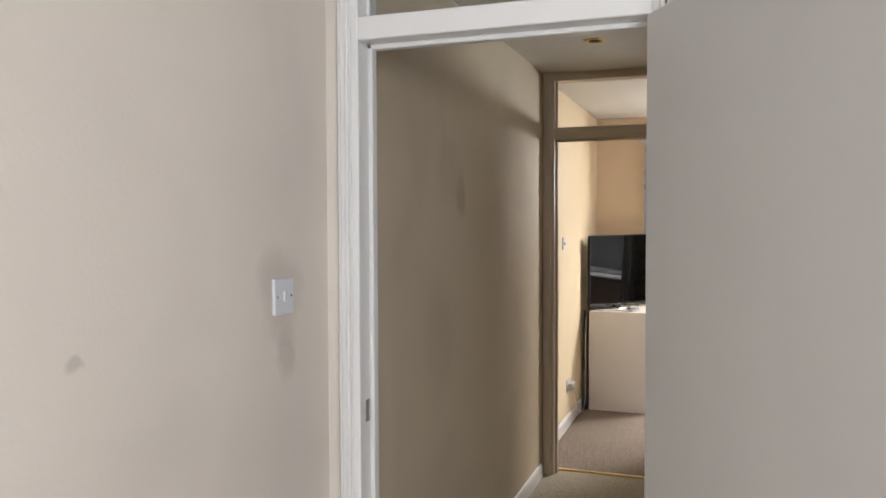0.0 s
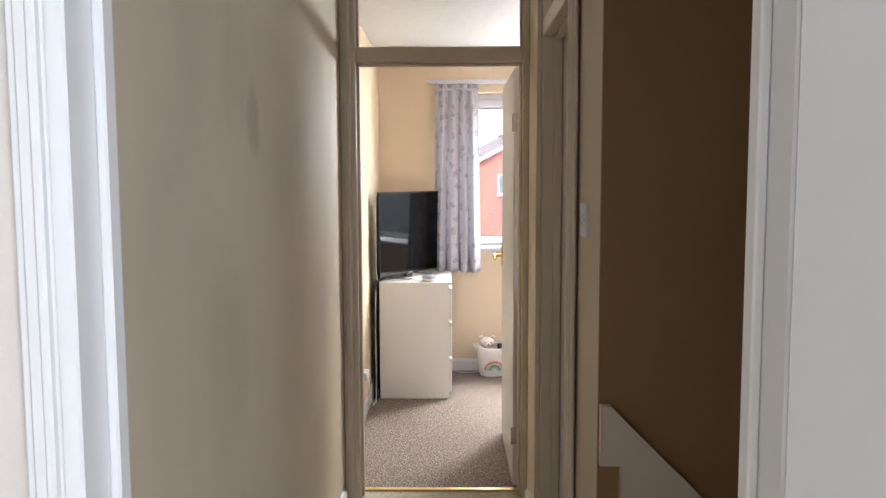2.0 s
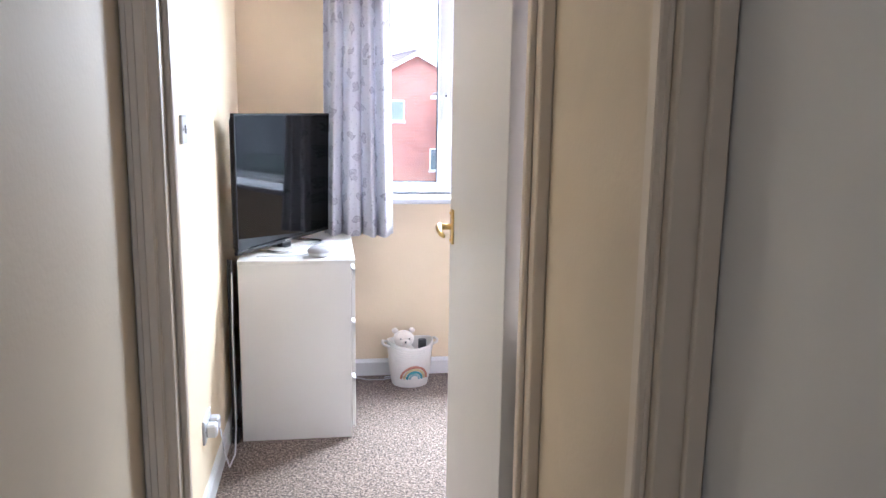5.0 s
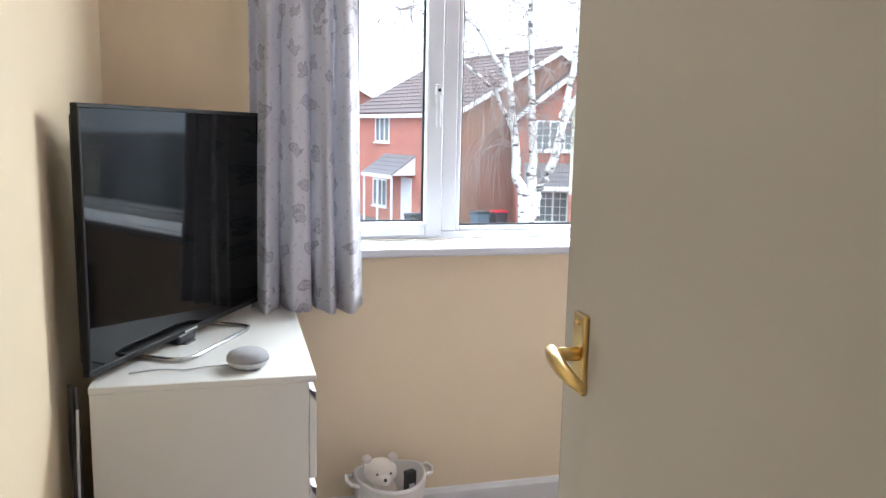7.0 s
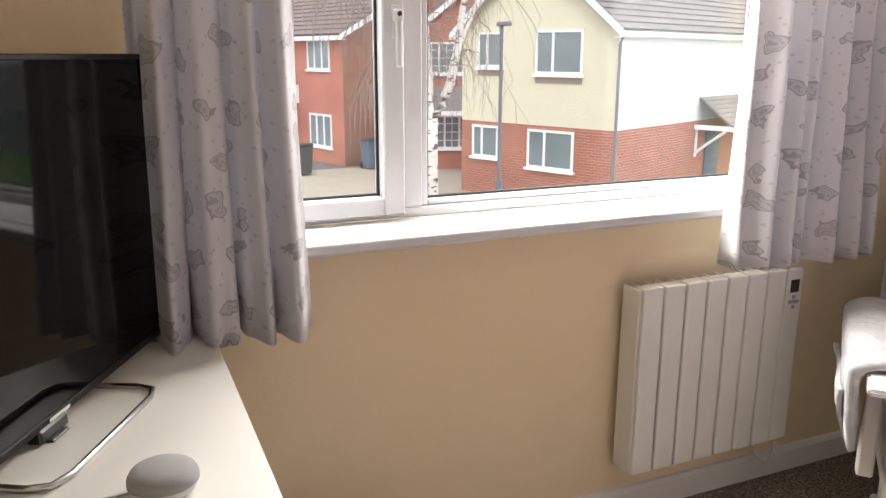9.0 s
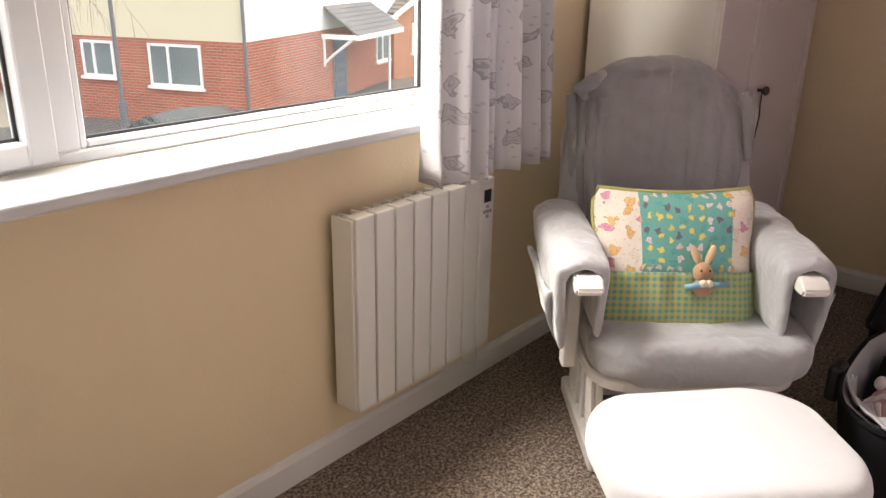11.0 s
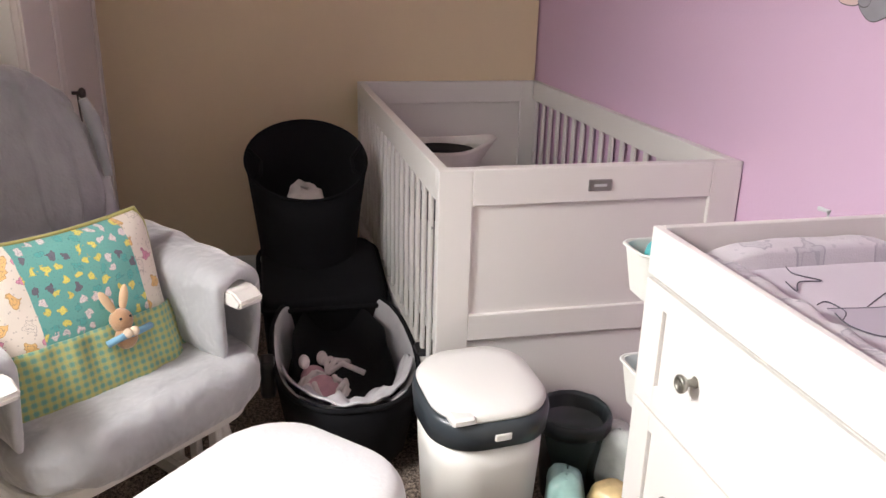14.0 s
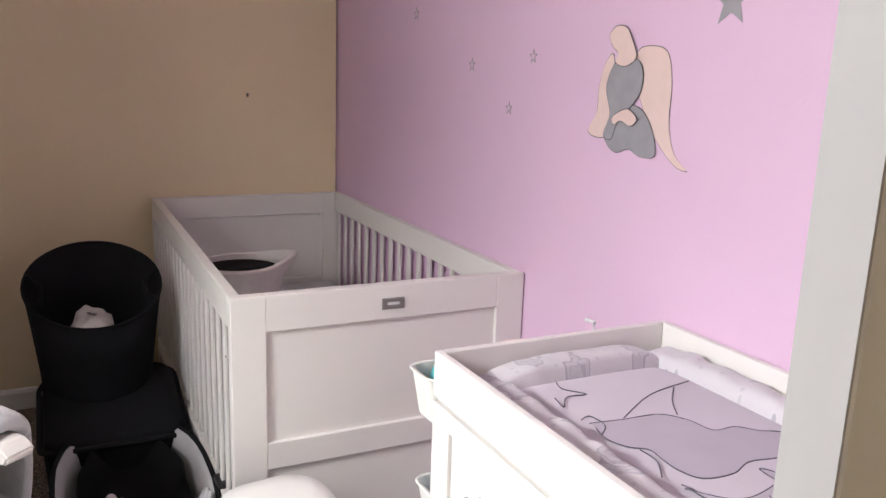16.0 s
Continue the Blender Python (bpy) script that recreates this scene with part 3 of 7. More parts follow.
def uv_sheet(bm, pts, uv):
    """A sheet from a grid of points, with its uv in metres."""
    layer = bm.loops.layers.uv.verify()
    vs = [[bm.verts.new(p) for p in row] for row in pts]
    for i in range(len(vs) - 1):
        for j in range(len(vs[0]) - 1):
            f = bm.faces.new((vs[i][j], vs[i + 1][j], vs[i + 1][j + 1], vs[i][j + 1]))
            for lp, (a, b) in zip(f.loops, ((i, j), (i + 1, j), (i + 1, j + 1), (i, j + 1))):
                lp[layer].uv = uv[a][b]
    return vs


def curtain(x0, x1, z0, z1, y, seed, label, flare=0.0, swing=0.0):
    """A pleated curtain: gathered under its heading, with deep uneven folds and a wavy hem."""
    c = thing("curtain", label, "curtain", (x0 + x1) / 2, y, z0, group="curtains of the window")
    w, h, nu, nv = x1 - x0, z1 - z0, 150, 30
    pts, uv = [], []
    for i in range(nu + 1):
        u = i / nu
        rp, ru = [], []
        for j in range(nv + 1):
            v = j / nv
            amp = 0.016 + 0.038 * (1 - v) ** 0.7
            ph = 2 * math.pi * (w / 0.085) * u + 1.6 * noise.noise((u * 4, v * 0.9, seed))
            f = math.sin(ph) + 0.35 * math.sin(2.3 * ph + seed) * (1 - v)
            spread = (0.86 + 0.14 * (1 - v) ** 0.6) if v > 0.05 else 1.0
            x = (u - 0.5) * w * spread + flare * (1 - v) * (u - 0.5) + swing * (1 - v) + 0.010 * math.cos(ph) * (1 - v)
            z = v * h + (0.006 * math.sin(ph * 0.5 + seed) + 0.008 * noise.noise((u * 5, seed, 1))) * (1 - v)
            rp.append((x, f * amp + 0.02 * noise.noise((u * 3, v * 2, seed + 4)), z))
            ru.append((u * w * 1.9, v * h))
        pts.append(rp)
        uv.append(ru)
    bm = bmesh.new()
    uv_sheet(bm, pts, uv)
    o = part("drape", bm, M_CURTAIN, c, smooth=True)
    md = o.modifiers.new("cloth", "SOLIDIFY")
    md.thickness = 0.0015
    bm = bmesh.new()
    box(bm, -w * 0.45, w * 0.45, -0.02, 0.02, h - 0.05, h - 0.03, bev=0.006)
    part("heading_tape", bm, M_OTTO, c)
    return c


random.seed(4)
curtain(0.345, 0.705, 0.775, 2.165, 7.14, 1.3, "white short curtain with grey scattered print, drawn open beside the television")
curtain(1.885, 2.42, 0.80, 2.165, 7.11, 5.1, "white short curtain with grey scattered print, drawn open above the heater")
rail = tagged(new("curtain_rail"), "white plastic curtain track over the window", "curtain rail")
rail.location = (1.4, 7.16, 2.17)
part("track", bmbox(-1.1, 1.15, -0.012, 0.012, 0.0, 0.03, bev=0.003), M_PVC, rail)
for bx in (-0.9, 0.0, 0.95):
    part("bracket", bmbox(bx - 0.012, bx + 0.012, 0.012, 0.09, 0.004, 0.026), M_PVC, rail)


def heater():
    """A wall heater of seven ribs, with a grille on top, controls and a cable."""
    h = thing("wall_heater", "white ribbed electric wall heater under the window", "radiator", 1.915, 7.15, 0.195)
    w, d, ht, n = 0.60, 0.075, 0.565, 7
    # casing is coloured dark so the rib gaps read as shaded
    part("casing", bmbox(-w / 2 + 0.004, w / 2 - 0.004, 0.026, d, 0.0, ht - 0.015, bev=0.004), mat("rib_gap_shade", (0.10, 0.10, 0.10), 0.5), h, "casing coloured dark for the shade between the ribs")
    rib_w = (w - 0.07) / n
    for i in range(n):
        x = -w / 2 + i * rib_w
        part("rib", bmbox(x + 0.0035, x + rib_w - 0.0035, -0.012, 0.026, 0.0, ht, bev=0.004, seg=2), M_WHITE, h)
    part("control_panel", bmbox(w / 2 - 0.068, w / 2, -0.010, 0.010, 0.0, ht, bev=0.005, seg=2), M_WHITE, h)
    part("display", bmbox(w / 2 - 0.052, w / 2 - 0.018, -0.013, -0.0102, ht - 0.075, ht - 0.035, bev=0.001), M_BLACK, h, "small dark display")
    bm = bmesh.new()
    for dx, dz in ((0, 0.016), (0, -0.016), (0.014, 0), (-0.014, 0), (0, 0)):
        bmesh.ops.create_cone(bm, cap_ends=True, segments=10, radius1=0.006, radius2=0.006, depth=0.004, matrix=pose(w / 2 - 0.035 + dx, -0.012, ht - 0.105 + dz, 90))
    part("button", bm, mat("grey_button", (0.35, 0.36, 0.38), 0.4), h)
    bm = bmesh.new()
    for k in range(13):
        x = -w / 2 + 0.02 + k * 0.042
        box(bm, x, x + 0.006, 0.026, d - 0.006, ht - 0.016, ht - 0.004)
    box(bm, -w / 2 + 0.01, w / 2 - 0.07, 0.038, 0.044, ht - 0.016, ht - 0.006)
    part("grille", bm, M_WHITE, h)
    part("end_cap", bmbox(-w / 2 - 0.004, -w / 2 + 0.003, -0.004, d, 0.0, ht - 0.004, bev=0.003), M_WHITE, h)
    bm = bmesh.new()
    tube(bm, [(w / 2 - 0.09, 0.03, 0.01), (w / 2 - 0.088, 0.02, -0.05), (w / 2 - 0.05, 0.01, -0.095), (w / 2 - 0.015, 0.02, -0.06), (w / 2 - 0.005, 0.04, 0.05), (w / 2 + 0.02, 0.085, 0.16)], 0.004, 8)
    part("cable", bm, M_WHITE, h, smooth=True)
    for bx in (-0.2, 0.17):
        part("bracket", bmbox(bx, bx + 0.03, d, 0.1, 0.1, 0.5), M_STEEL, h)
    return h


heater()


def chest():
    """A three drawer chest with overlapping drawer fronts."""
    c = thing("chest_of_drawers", "white laminate chest of three drawers beside the bedroom door", "chest of drawers", 0.005, 6.455, 0)
    d, w, h, t = 0.462, 0.775, 0.785, 0.016
    part("side", bmbox(0, d, 0, t, 0, h - t, bev=0.001), M_WHITE, c)
    part("side", bmbox(0, d, w - t, w, 0, h - t, bev=0.001), M_WHITE, c)
    part("top", bmbox(-0.002, d + 0.018, -0.002, w + 0.002, h - t, h, bev=0.002), M_WHITE, c)
    part("back_panel", bmbox(0.0, 0.004, t, w - t, 0.02, h - t), M_WHITE, c)
    part("plinth", bmbox(d - 0.04, d - 0.02, t, w - t, 0, 0.07), M_WHITE, c)
    for k, (z0, z1) in enumerate(((0.045, 0.268), (0.290, 0.513), (0.535, 0.745))):
        dr = part("drawer", bmbox(d + 0.001, d + 0.018, 0.002, w - 0.002, z0, z1, bev=0.002), M_WHITE, c)
        bm = bmesh.new()
        vs = [bm.verts.new(p) for y in (0.002, w - 0.002) for p in ((d + 0.018, y, z1 - 0.004), (d + 0.018, y, z1 - 0.03), (d + 0.006, y, z1 + 0.006), (d + 0.001, y, z1 + 0.006))]
        for a in range(4):
            b = (a + 1) % 4
            bm.faces.new((vs[a], vs[b], vs[4 + b], vs[4 + a]))
        bm.faces.new(vs[:4]), bm.faces.new(vs[4:])
        part("pull_edge", bm, M_WHITE, dr, "bevelled upper pull edge")
    # added grey board paints the shade seen in the drawer gaps
    part("gap_shade_board", bmbox(d - 0.012, d - 0.001, t, w - t, 0.1, 0.74), mat("gap_shade_grey", (0.45, 0.44, 0.42), 0.6), c)
    return c


chest()


def television():
    """A flat television on a bent steel stand, turned into the room."""
    ang = math.degrees(math.atan2(0.355, 0.68))
    t = thing("television", "black flat television on a steel stand on the chest of drawers", "television", 0.004, 6.455, 0.785, -ang)
    w, z0, z1 = 0.82, 0.022, 0.597
    part("back_shell", bmbox(-0.034, -0.012, 0.02, w - 0.02, z0 + 0.02, z1 - 0.02, bev=0.008, seg=2), M_BLACK, t)
    bm = bmesh.new()
    box(bm, -0.012, 0.006, 0, w, z1 - 0.010, z1, bev=0.002)
    box(bm, -0.012, 0.006, 0, w, z0, z0 + 0.014, bev=0.002)
    box(bm, -0.012, 0.006, 0, 0.010, z0 + 0.014, z1 - 0.010, bev=0.002)
    box(bm, -0.012, 0.006, w - 0.010, w, z0 + 0.014, z1 - 0.010, bev=0.002)
    part("bezel", bm, mat("satin_black_bezel", (0.012, 0.012, 0.013), 0.5, 0.05, 10, spec=0.2), t)
    part("screen", bmbox(-0.011, 0.002, 0.010, w - 0.010, z0 + 0.014, z1 - 0.010), mat("glossy_screen", (0.002, 0.002, 0.0025), 0.05, 0.1, 2, spec=0.18), t, "dark glossy screen")
    bm = bmesh.new()
    tube(bm, [(-0.06, 0.22, 0.006), (0.06, 0.215, 0.006), (0.092, 0.225, 0.006), (0.103, 0.26, 0.006), (0.103, 0.52, 0.006), (0.092, 0.555, 0.006), (0.06, 0.565, 0.006), (-0.06, 0.56, 0.006)], 0.0055, 10)
    part("stand", bm, M_STEEL, t, "bent chrome stand", smooth=True)
    bm = bmesh.new()
    box(bm, -0.02, 0.010, 0.34, 0.42, 0.002, z0 + 0.004, bev=0.004)
    box(bm, -0.06, 0.02, 0.355, 0.405, 0.0, 0.005, bev=0.002)
    part("neck", bm, M_BLACK, t)
    bm = bmesh.new()
    box(bm, 0.006, 0.009, 0.37, 0.43, z0 + 0.006, z0 + 0.012)
    part("name_badge", bm, M_STEEL, t)
    return t


television()
sp = thing("smart_speaker", "small round pale grey speaker on the chest of drawers", "speaker", 0.335, 6.545, 0.785)
bm = bmesh.new()
lathe(bm, [(0.001, 0.0), (0.03, 0.001), (0.042, 0.006), (0.048, 0.016), (0.049, 0.019)], seg=32)
part("base", bm, M_PVC, sp, smooth=True)
bm = bmesh.new()
lathe(bm, [(0.049, 0.0195), (0.0485, 0.027), (0.044, 0.035), (0.033, 0.041), (0.016, 0.0435), (0.001, 0.044)], seg=32)
part("fabric_cover", bm, mat("grey_speaker_cloth", (0.38, 0.38, 0.40), 0.9, 0.12, 400, 0.6, 900), sp, smooth=True)
bm = bmesh.new()
tube(bm, [(-0.045, 0.0, 0.008), (-0.09, 0.01, 0.003), (-0.14, -0.005, 0.003), (-0.2, 0.01, 0.003), (-0.26, -0.01, 0.003)], 0.002, 6)
part("cable", bm, M_PVC, sp, smooth=True)

cab = thing("power_cables", "black and white power cables between chest and wall", "cable", -0.028, 6.45, 0)
bm = bmesh.new()
for k, (dx, dy) in enumerate(((0, 0), (0.008, 0.012), (-0.008, 0.02))):
    tube(bm, [(dx, dy + 0.01 * math.sin(i * 1.1 + k * 2), 0.02 + 0.77 * i / 14) for i in range(15)], 0.004, 6)
part("black_cable", bm, M_BLACK, cab, smooth=True)
bm = bmesh.new()
tube(bm, [(0.012, -0.49, 0.27), (0.02, -0.47, 0.18), (0.022, -0.36, 0.06), (0.022, -0.18, 0.03), (0.01, -0.03, 0.08), (0.006, -0.01, 0.5), (0.01, 0.0, 0.74)], 0.0035, 6)
part("white_cable", bm, M_PVC, cab, smooth=True)
part("plug_block", bmbox(-0.01, 0.02, -0.02, 0.03, 0.0, 0.07, bev=0.006), M_BLACK, cab)


cab = thing("floor_cable", "thin white cable looped on the carpet along the skirting board", "cable", 0.62, 7.19, 0.0)
bm = bmesh.new()
tube(bm, [(-0.12, 0.02, 0.004), (-0.05, -0.03, 0.004), (0.03, -0.05, 0.010), (0.10, -0.03, 0.014), (0.15, 0.01, 0.006), (0.11, 0.02, 0.004), (0.04, 0.0, 0.004)], 0.003, 6)
part("lead", bm, M_PVC, cab, smooth=True)


def wall_plate(name, label, x, y, z, s, kind, w=0.086):
    """A square moulded plate on a wall along y; s is the side that it faces."""
    p = tagged(new(name), label, "switch" if kind == "switch" else "socket")
    p.matrix_basis = pose(x, y, z, 0, 0, 0 if s > 0 else 180)
    bm = bmesh.new()
    box(bm, 0, 0.009, -w / 2, w / 2, -0.043, 0.043, bev=0.003, seg=2)
    part("plate", bm, M_PVC, p)
    for y0 in ((-0.03, 0.03) if w < 0.1 else (-0.06, 0.06)):
        bm = bmesh.new()
        bmesh.ops.create_cone(bm, cap_ends=True, segments=12, radius1=0.0035, radius2=0.003, depth=0.002, matrix=pose(0.0095, y0, 0, 0, 90))
        part("screw", bm, M_STEEL, p)
    if kind == "switch":
        part("rocker", bmbox(0.009, 0.014, -0.007, 0.007, -0.013, 0.013, bev=0.002), M_PVC, p)
    else:
        bm = bmesh.new()
        for yy in (-0.033, 0.033):
            box(bm, 0.009, 0.045, yy - 0.022, yy + 0.022, -0.025, 0.022, bev=0.006)
        part("plug", bm, M_PVC, p)
    return p


wall_plate("light_switch", "white single light switch on the scuffed wall of the first room", 0.0, 1.905, 1.325, 1, "switch")
wall_plate("light_switch", "white single light switch beside the stairwell", 0.83, 3.30, 1.357, -1, "switch")
wall_plate("light_switch", "white single light switch on the cream bedroom wall", -0.06, 5.72, 1.34, 1, "switch")
wall_plate("socket", "white double socket with plugs beside the chest", -0.06, 5.92, 0.30, 1, "socket", 0.146)


def toy_basket():
    """A woven rope basket with two ears, a rainbow patch and soft toys in it."""
    b = thing("toy_basket", "white rope basket with a rainbow patch on the carpet", "basket", 0.785, 7.10, 0, 8)
    M_ROPE = mat("cream_rope", (0.72, 0.68, 0.63), 0.9, 0.06, 60, 0.5, 200)
    bm = bmesh.new()
    prof = [(0.001, 0.004), (0.080, 0.004)]
    for k in range(17):
        z = 0.004 + 0.0125 * k
        r = 0.088 + 0.030 * (k / 17) ** 0.8
        prof += [(r + 0.004, z + 0.003), (r + 0.005, z + 0.006), (r + 0.002, z + 0.0115)]
    prof += [(0.117, 0.222), (0.110, 0.218), (0.085, 0.02), (0.001, 0.018)]
    lathe(bm, prof, seg=40)
    for v in bm.verts:
        if v.co.z > 0.14:
            v.co.z += 0.022 * (abs(v.co.x) / 0.12) ** 3
    part("body", bm, M_ROPE, b, smooth=True)
    for s in (-1, 1):
        bm = bmesh.new()
        tube(bm, [(s * 0.112, 0.03, 0.225), (s * 0.140, 0.02, 0.232), (s * 0.145, -0.005, 0.228), (s * 0.138, -0.025, 0.222), (s * 0.112, -0.035, 0.215)], 0.007, 8)
        part("handle_loop", bm, M_ROPE, b, smooth=True)
    for r, z, colr in ((0.066, "rust", (0.50, 0.22, 0.15)), (0.052, "gold", (0.62, 0.50, 0.28)), (0.038, "teal", (0.08, 0.30, 0.34)), (0.024, "mist", (0.30, 0.45, 0.50))):
        bm = bmesh.new()
        pts = []
        for k in range(13):
            a = math.pi * k / 12
            x, zz = r * math.cos(a), 0.058 + 0.98 * r * math.sin(a)
            rr = 0.094 + 0.030 * (max(zz, 0) / 0.21) ** 0.8
            pts.append((x, -math.sqrt(max(rr * rr - x * x, 0.0)) - 0.001, zz))
        tube(bm, pts, 0.0062, 6)
        part("rainbow_band", bm, mat("felt_" + z, colr, 0.9, 0.08, 60), b, smooth=True)
    t = thing("teddy", "cream plush bear sitting in the rope basket", "soft toy", 0.75, 7.085, 0.155)
    bm = bmesh.new()
    for r, x, y, z, sx in ((0.055, 0, 0, 0.02, 1.1), (0.047, 0, -0.01, 0.095, 1.15), (0.016, -0.043, 0, 0.135, 1), (0.016, 0.043, 0, 0.135, 1), (0.021, 0.005, -0.052, 0.085, 1.1)):
        bmesh.ops.create_uvsphere(bm, u_segments=20, v_segments=14, radius=r, matrix=pose(x, y, z) @ Matrix.Diagonal((sx, 1, 0.92, 1)))
    for q in ((0.006, 0.005, -0.073, 0.092), (0.004, -0.018, -0.054, 0.105), (0.004, 0.026, -0.054, 0.105)):
        fs = bmesh.ops.create_uvsphere(bm, u_segments=8, v_segments=6, radius=q[0], matrix=pose(*q[1:]))
        for f in {f for v in fs["verts"] for f in v.link_faces}:
            f.material_index = 1
    part("plush", bm, [mat("cream_plush", (0.74, 0.66, 0.58), 0.95, 0.08, 40, 0.8, 250, sheen=0.6), M_BLACK], t, smooth=True)
    g = thing("gift_tag", "small black card box in the rope basket", "box", 0.845, 7.06, 0.15, 20)
    part("card", bmbox(-0.018, 0.018, -0.012, 0.012, 0, 0.10, bev=0.002), M_BLACK, g)
    part("label", bmbox(-0.010, 0.010, -0.0135, -0.0122, 0.04, 0.06), M_PVC, g)


toy_basket()


def wardrobe():
    w = thing("wardrobe", "white painted wardrobe with two doors in the corner by the window", "wardrobe", 2.865, 6.745, 0)
    wd, dp, h = 1.0, 0.48, 2.2
    part("side_panel", bmbox(0, 0.02, 0.022, dp, 0.0, h, bev=0.002), M_WHITE, w)
    part("side_panel", bmbox(wd - 0.02, wd, 0.022, dp, 0.0, h, bev=0.002), M_WHITE, w)
    part("top", bmbox(0.02, wd - 0.02, 0.022, dp, h - 0.02, h), M_WHITE, w)
    part("plinth", bmbox(0.02, wd - 0.02, 0.04, 0.06, 0.0, 0.08), M_WHITE, w)
    for x0, x1, kx, n in ((0.0, 0.386, None, ""), (0.390, wd, 0.435, "k")):
        dr = part("door", bmbox(x0, x1, 0.004, 0.022, 0.06, h - 0.01, bev=0.002), M_DOORPINK, w)
        bm = bmesh.new()
        f = 0.055
        for b in ((x0, x0 + f, 0.06, h - 0.01), (x1 - f, x1, 0.06, h - 0.01), (x0 + f, x1 - f, 0.06, 0.06 + f), (x0 + f, x1 - f, h - 0.01 - f, h - 0.01)):
            box(bm, b[0], b[1], -0.004, 0.0035, b[2], b[3], bev=0.002)
        part("door_rail", bm, M_DOORPINK, dr)
        if kx:
            bm = bmesh.new()
            lathe(bm, [(0.006, 0.0), (0.006, 0.018), (0.016, 0.024), (0.018, 0.032), (0.012, 0.040), (0.001, 0.042)], seg=16)
            bm.transform(pose(kx, -0.004, 0.955, 90))
            part("knob", bm, M_DARKMETAL, dr, "dark metal knob", smooth=True)
            bm = bmesh.new()
            tube(bm, [(kx, -0.02, 0.95), (kx - 0.004, -0.022, 0.90), (kx + 0.006, -0.022, 0.86), (kx - 0.008, -0.02, 0.78)], 0.003, 6)
            part("cord", bm, M_DARKMETAL, dr)


# wardrobe white, a little darker and pinker for the less lit door face
M_DOORPINK = mat("shade_pinked_white_paint", (0.70, 0.66, 0.64), 0.4, 0.02, 3, 0.05, 100)
M_DARKMETAL = mat("dark_pewter", (0.10, 0.09, 0.08), 0.35, 0.1, 20, metal=0.8)
wardrobe()


def cot():
    """A cot bed: panelled ends, slatted sides, base and mattress."""
    x0, x1, y0, y1, h = 2.40, 4.072, 4.892, 5.732, 0.886
    c = thing("cot_bed", "white painted cot bed with slatted sides against the pink wall", "cot", x0, y0, 0)
    L, W = x1 - x0, y1 - y0
    for name, xa, s in (("foot_end", 0.0, 1), ("head_end", L - 0.036, -1)):
        e = part(name, bmbox(xa + 0.012, xa + 0.024, 0.085, W - 0.085, 0.0 + 0.08, h - 0.03), M_COT, c)
        for yy in (0.0, W - 0.088):
            part("post", bmbox(xa, xa + 0.036, yy, yy + 0.088, 0.0, h, bev=0.002), M_COT, e)
        part("top_rail", bmbox(xa, xa + 0.036, 0.088, W - 0.088, h - 0.095, h, bev=0.002), M_COT, e)
        part("lower_rail", bmbox(xa, xa + 0.036, 0.088, W - 0.088, 0.415, 0.49, bev=0.002), M_COT, e)
    bm = bmesh.new()
    pl = part("name_plate", bmbox(-0.004, -0.0005, W - 0.462, W - 0.397, h - 0.066, h - 0.035, bev=0.002), mat("brushed_plate", (0.32, 0.31, 0.30), 0.35, metal=0.7), c, "small brushed metal plate")
    part("plate_bar", bmbox(-0.0052, -0.0042, W - 0.447, W - 0.412, h - 0.054, h - 0.047), M_PVC, pl)
    for yy, n in ((0.0, 18), (W - 0.03, 18)):
        sd = part("side_rail", bmbox(0.036, L - 0.036, yy, yy + 0.03, h - 0.085, h, bev=0.002), M_COT, c)
        part("bottom_rail", bmbox(0.036, L - 0.036, yy, yy + 0.03, 0.20, 0.27, bev=0.002), M_COT, sd)
        first = None
        for k in range(n):
            x = 0.062 + (L - 0.124) * k / (n - 1)
            if first is None:
                first = part("slat", bmbox(-0.013, 0.013, 0.009, 0.021, 0.27, h - 0.085, bev=0.003), M_COT, sd)
                first.location = (x, yy, 0)
            else:
                o = first.copy()
                scene.collection.objects.link(o)
                o.location = (x, yy, 0)
    part("bed_base", bmbox(0.04, L - 0.04, 0.035, W - 0.035, 0.33, 0.36), M_COT, c)
    part("screw_cap", bmbox(0.06, 0.066, W, W + 0.002, h - 0.17, h - 0.164), M_STEEL, c)
    m = thing("cot_mattress", "white mattress lying in the cot", "mattress", x0 + L / 2, y0 + W / 2, 0.36)
    bm = bmesh.new()
    cushion(bm, L - 0.1, W - 0.09, 0.11, 0.06, 0.4)
    part("mattress_cover", bm, M_OTTO, m, smooth=True)
    b = thing("rope_basket", "white and dark grey rope basket standing in the cot", "basket", 3.40, 5.50, 0.47)
    prof = lambda z: 0.125 + 0.03 * z / 0.26
    bm = bmesh.new()
    lathe(bm, [(0.001, 0.002), (0.12, 0.002)] + [(prof(z) + (0.003 if i % 2 else 0), z) for i, z in enumerate([0.01 * k for k in range(1, 13)])], seg=32)
    part("dark_lower_band", bm, mat("charcoal_rope", (0.05, 0.05, 0.06), 0.9, 0.1, 60), b, smooth=True)
    bm = bmesh.new()
    pr = [(prof(z) + (0.004 if i % 2 else 0), z) for i, z in enumerate([0.12 + 0.008 * k for k in range(19)])]
    lathe(bm, pr + [(0.148, 0.268), (0.142, 0.262), (0.140, 0.235)], seg=32)
    bmesh.ops.delete(bm, geom=[f for f in bm.faces if len(f.verts) > 4], context="FACES_ONLY")
    for v in bm.verts:
        if v.co.z > 0.2:
            v.co.z += 0.03 * max(0, -v.co.y / 0.15) ** 3
            v.co.y *= 1.0 + 0.25 * max(0, -v.co.y / 0.15) ** 3 * (v.co.z - 0.2) / 0.07
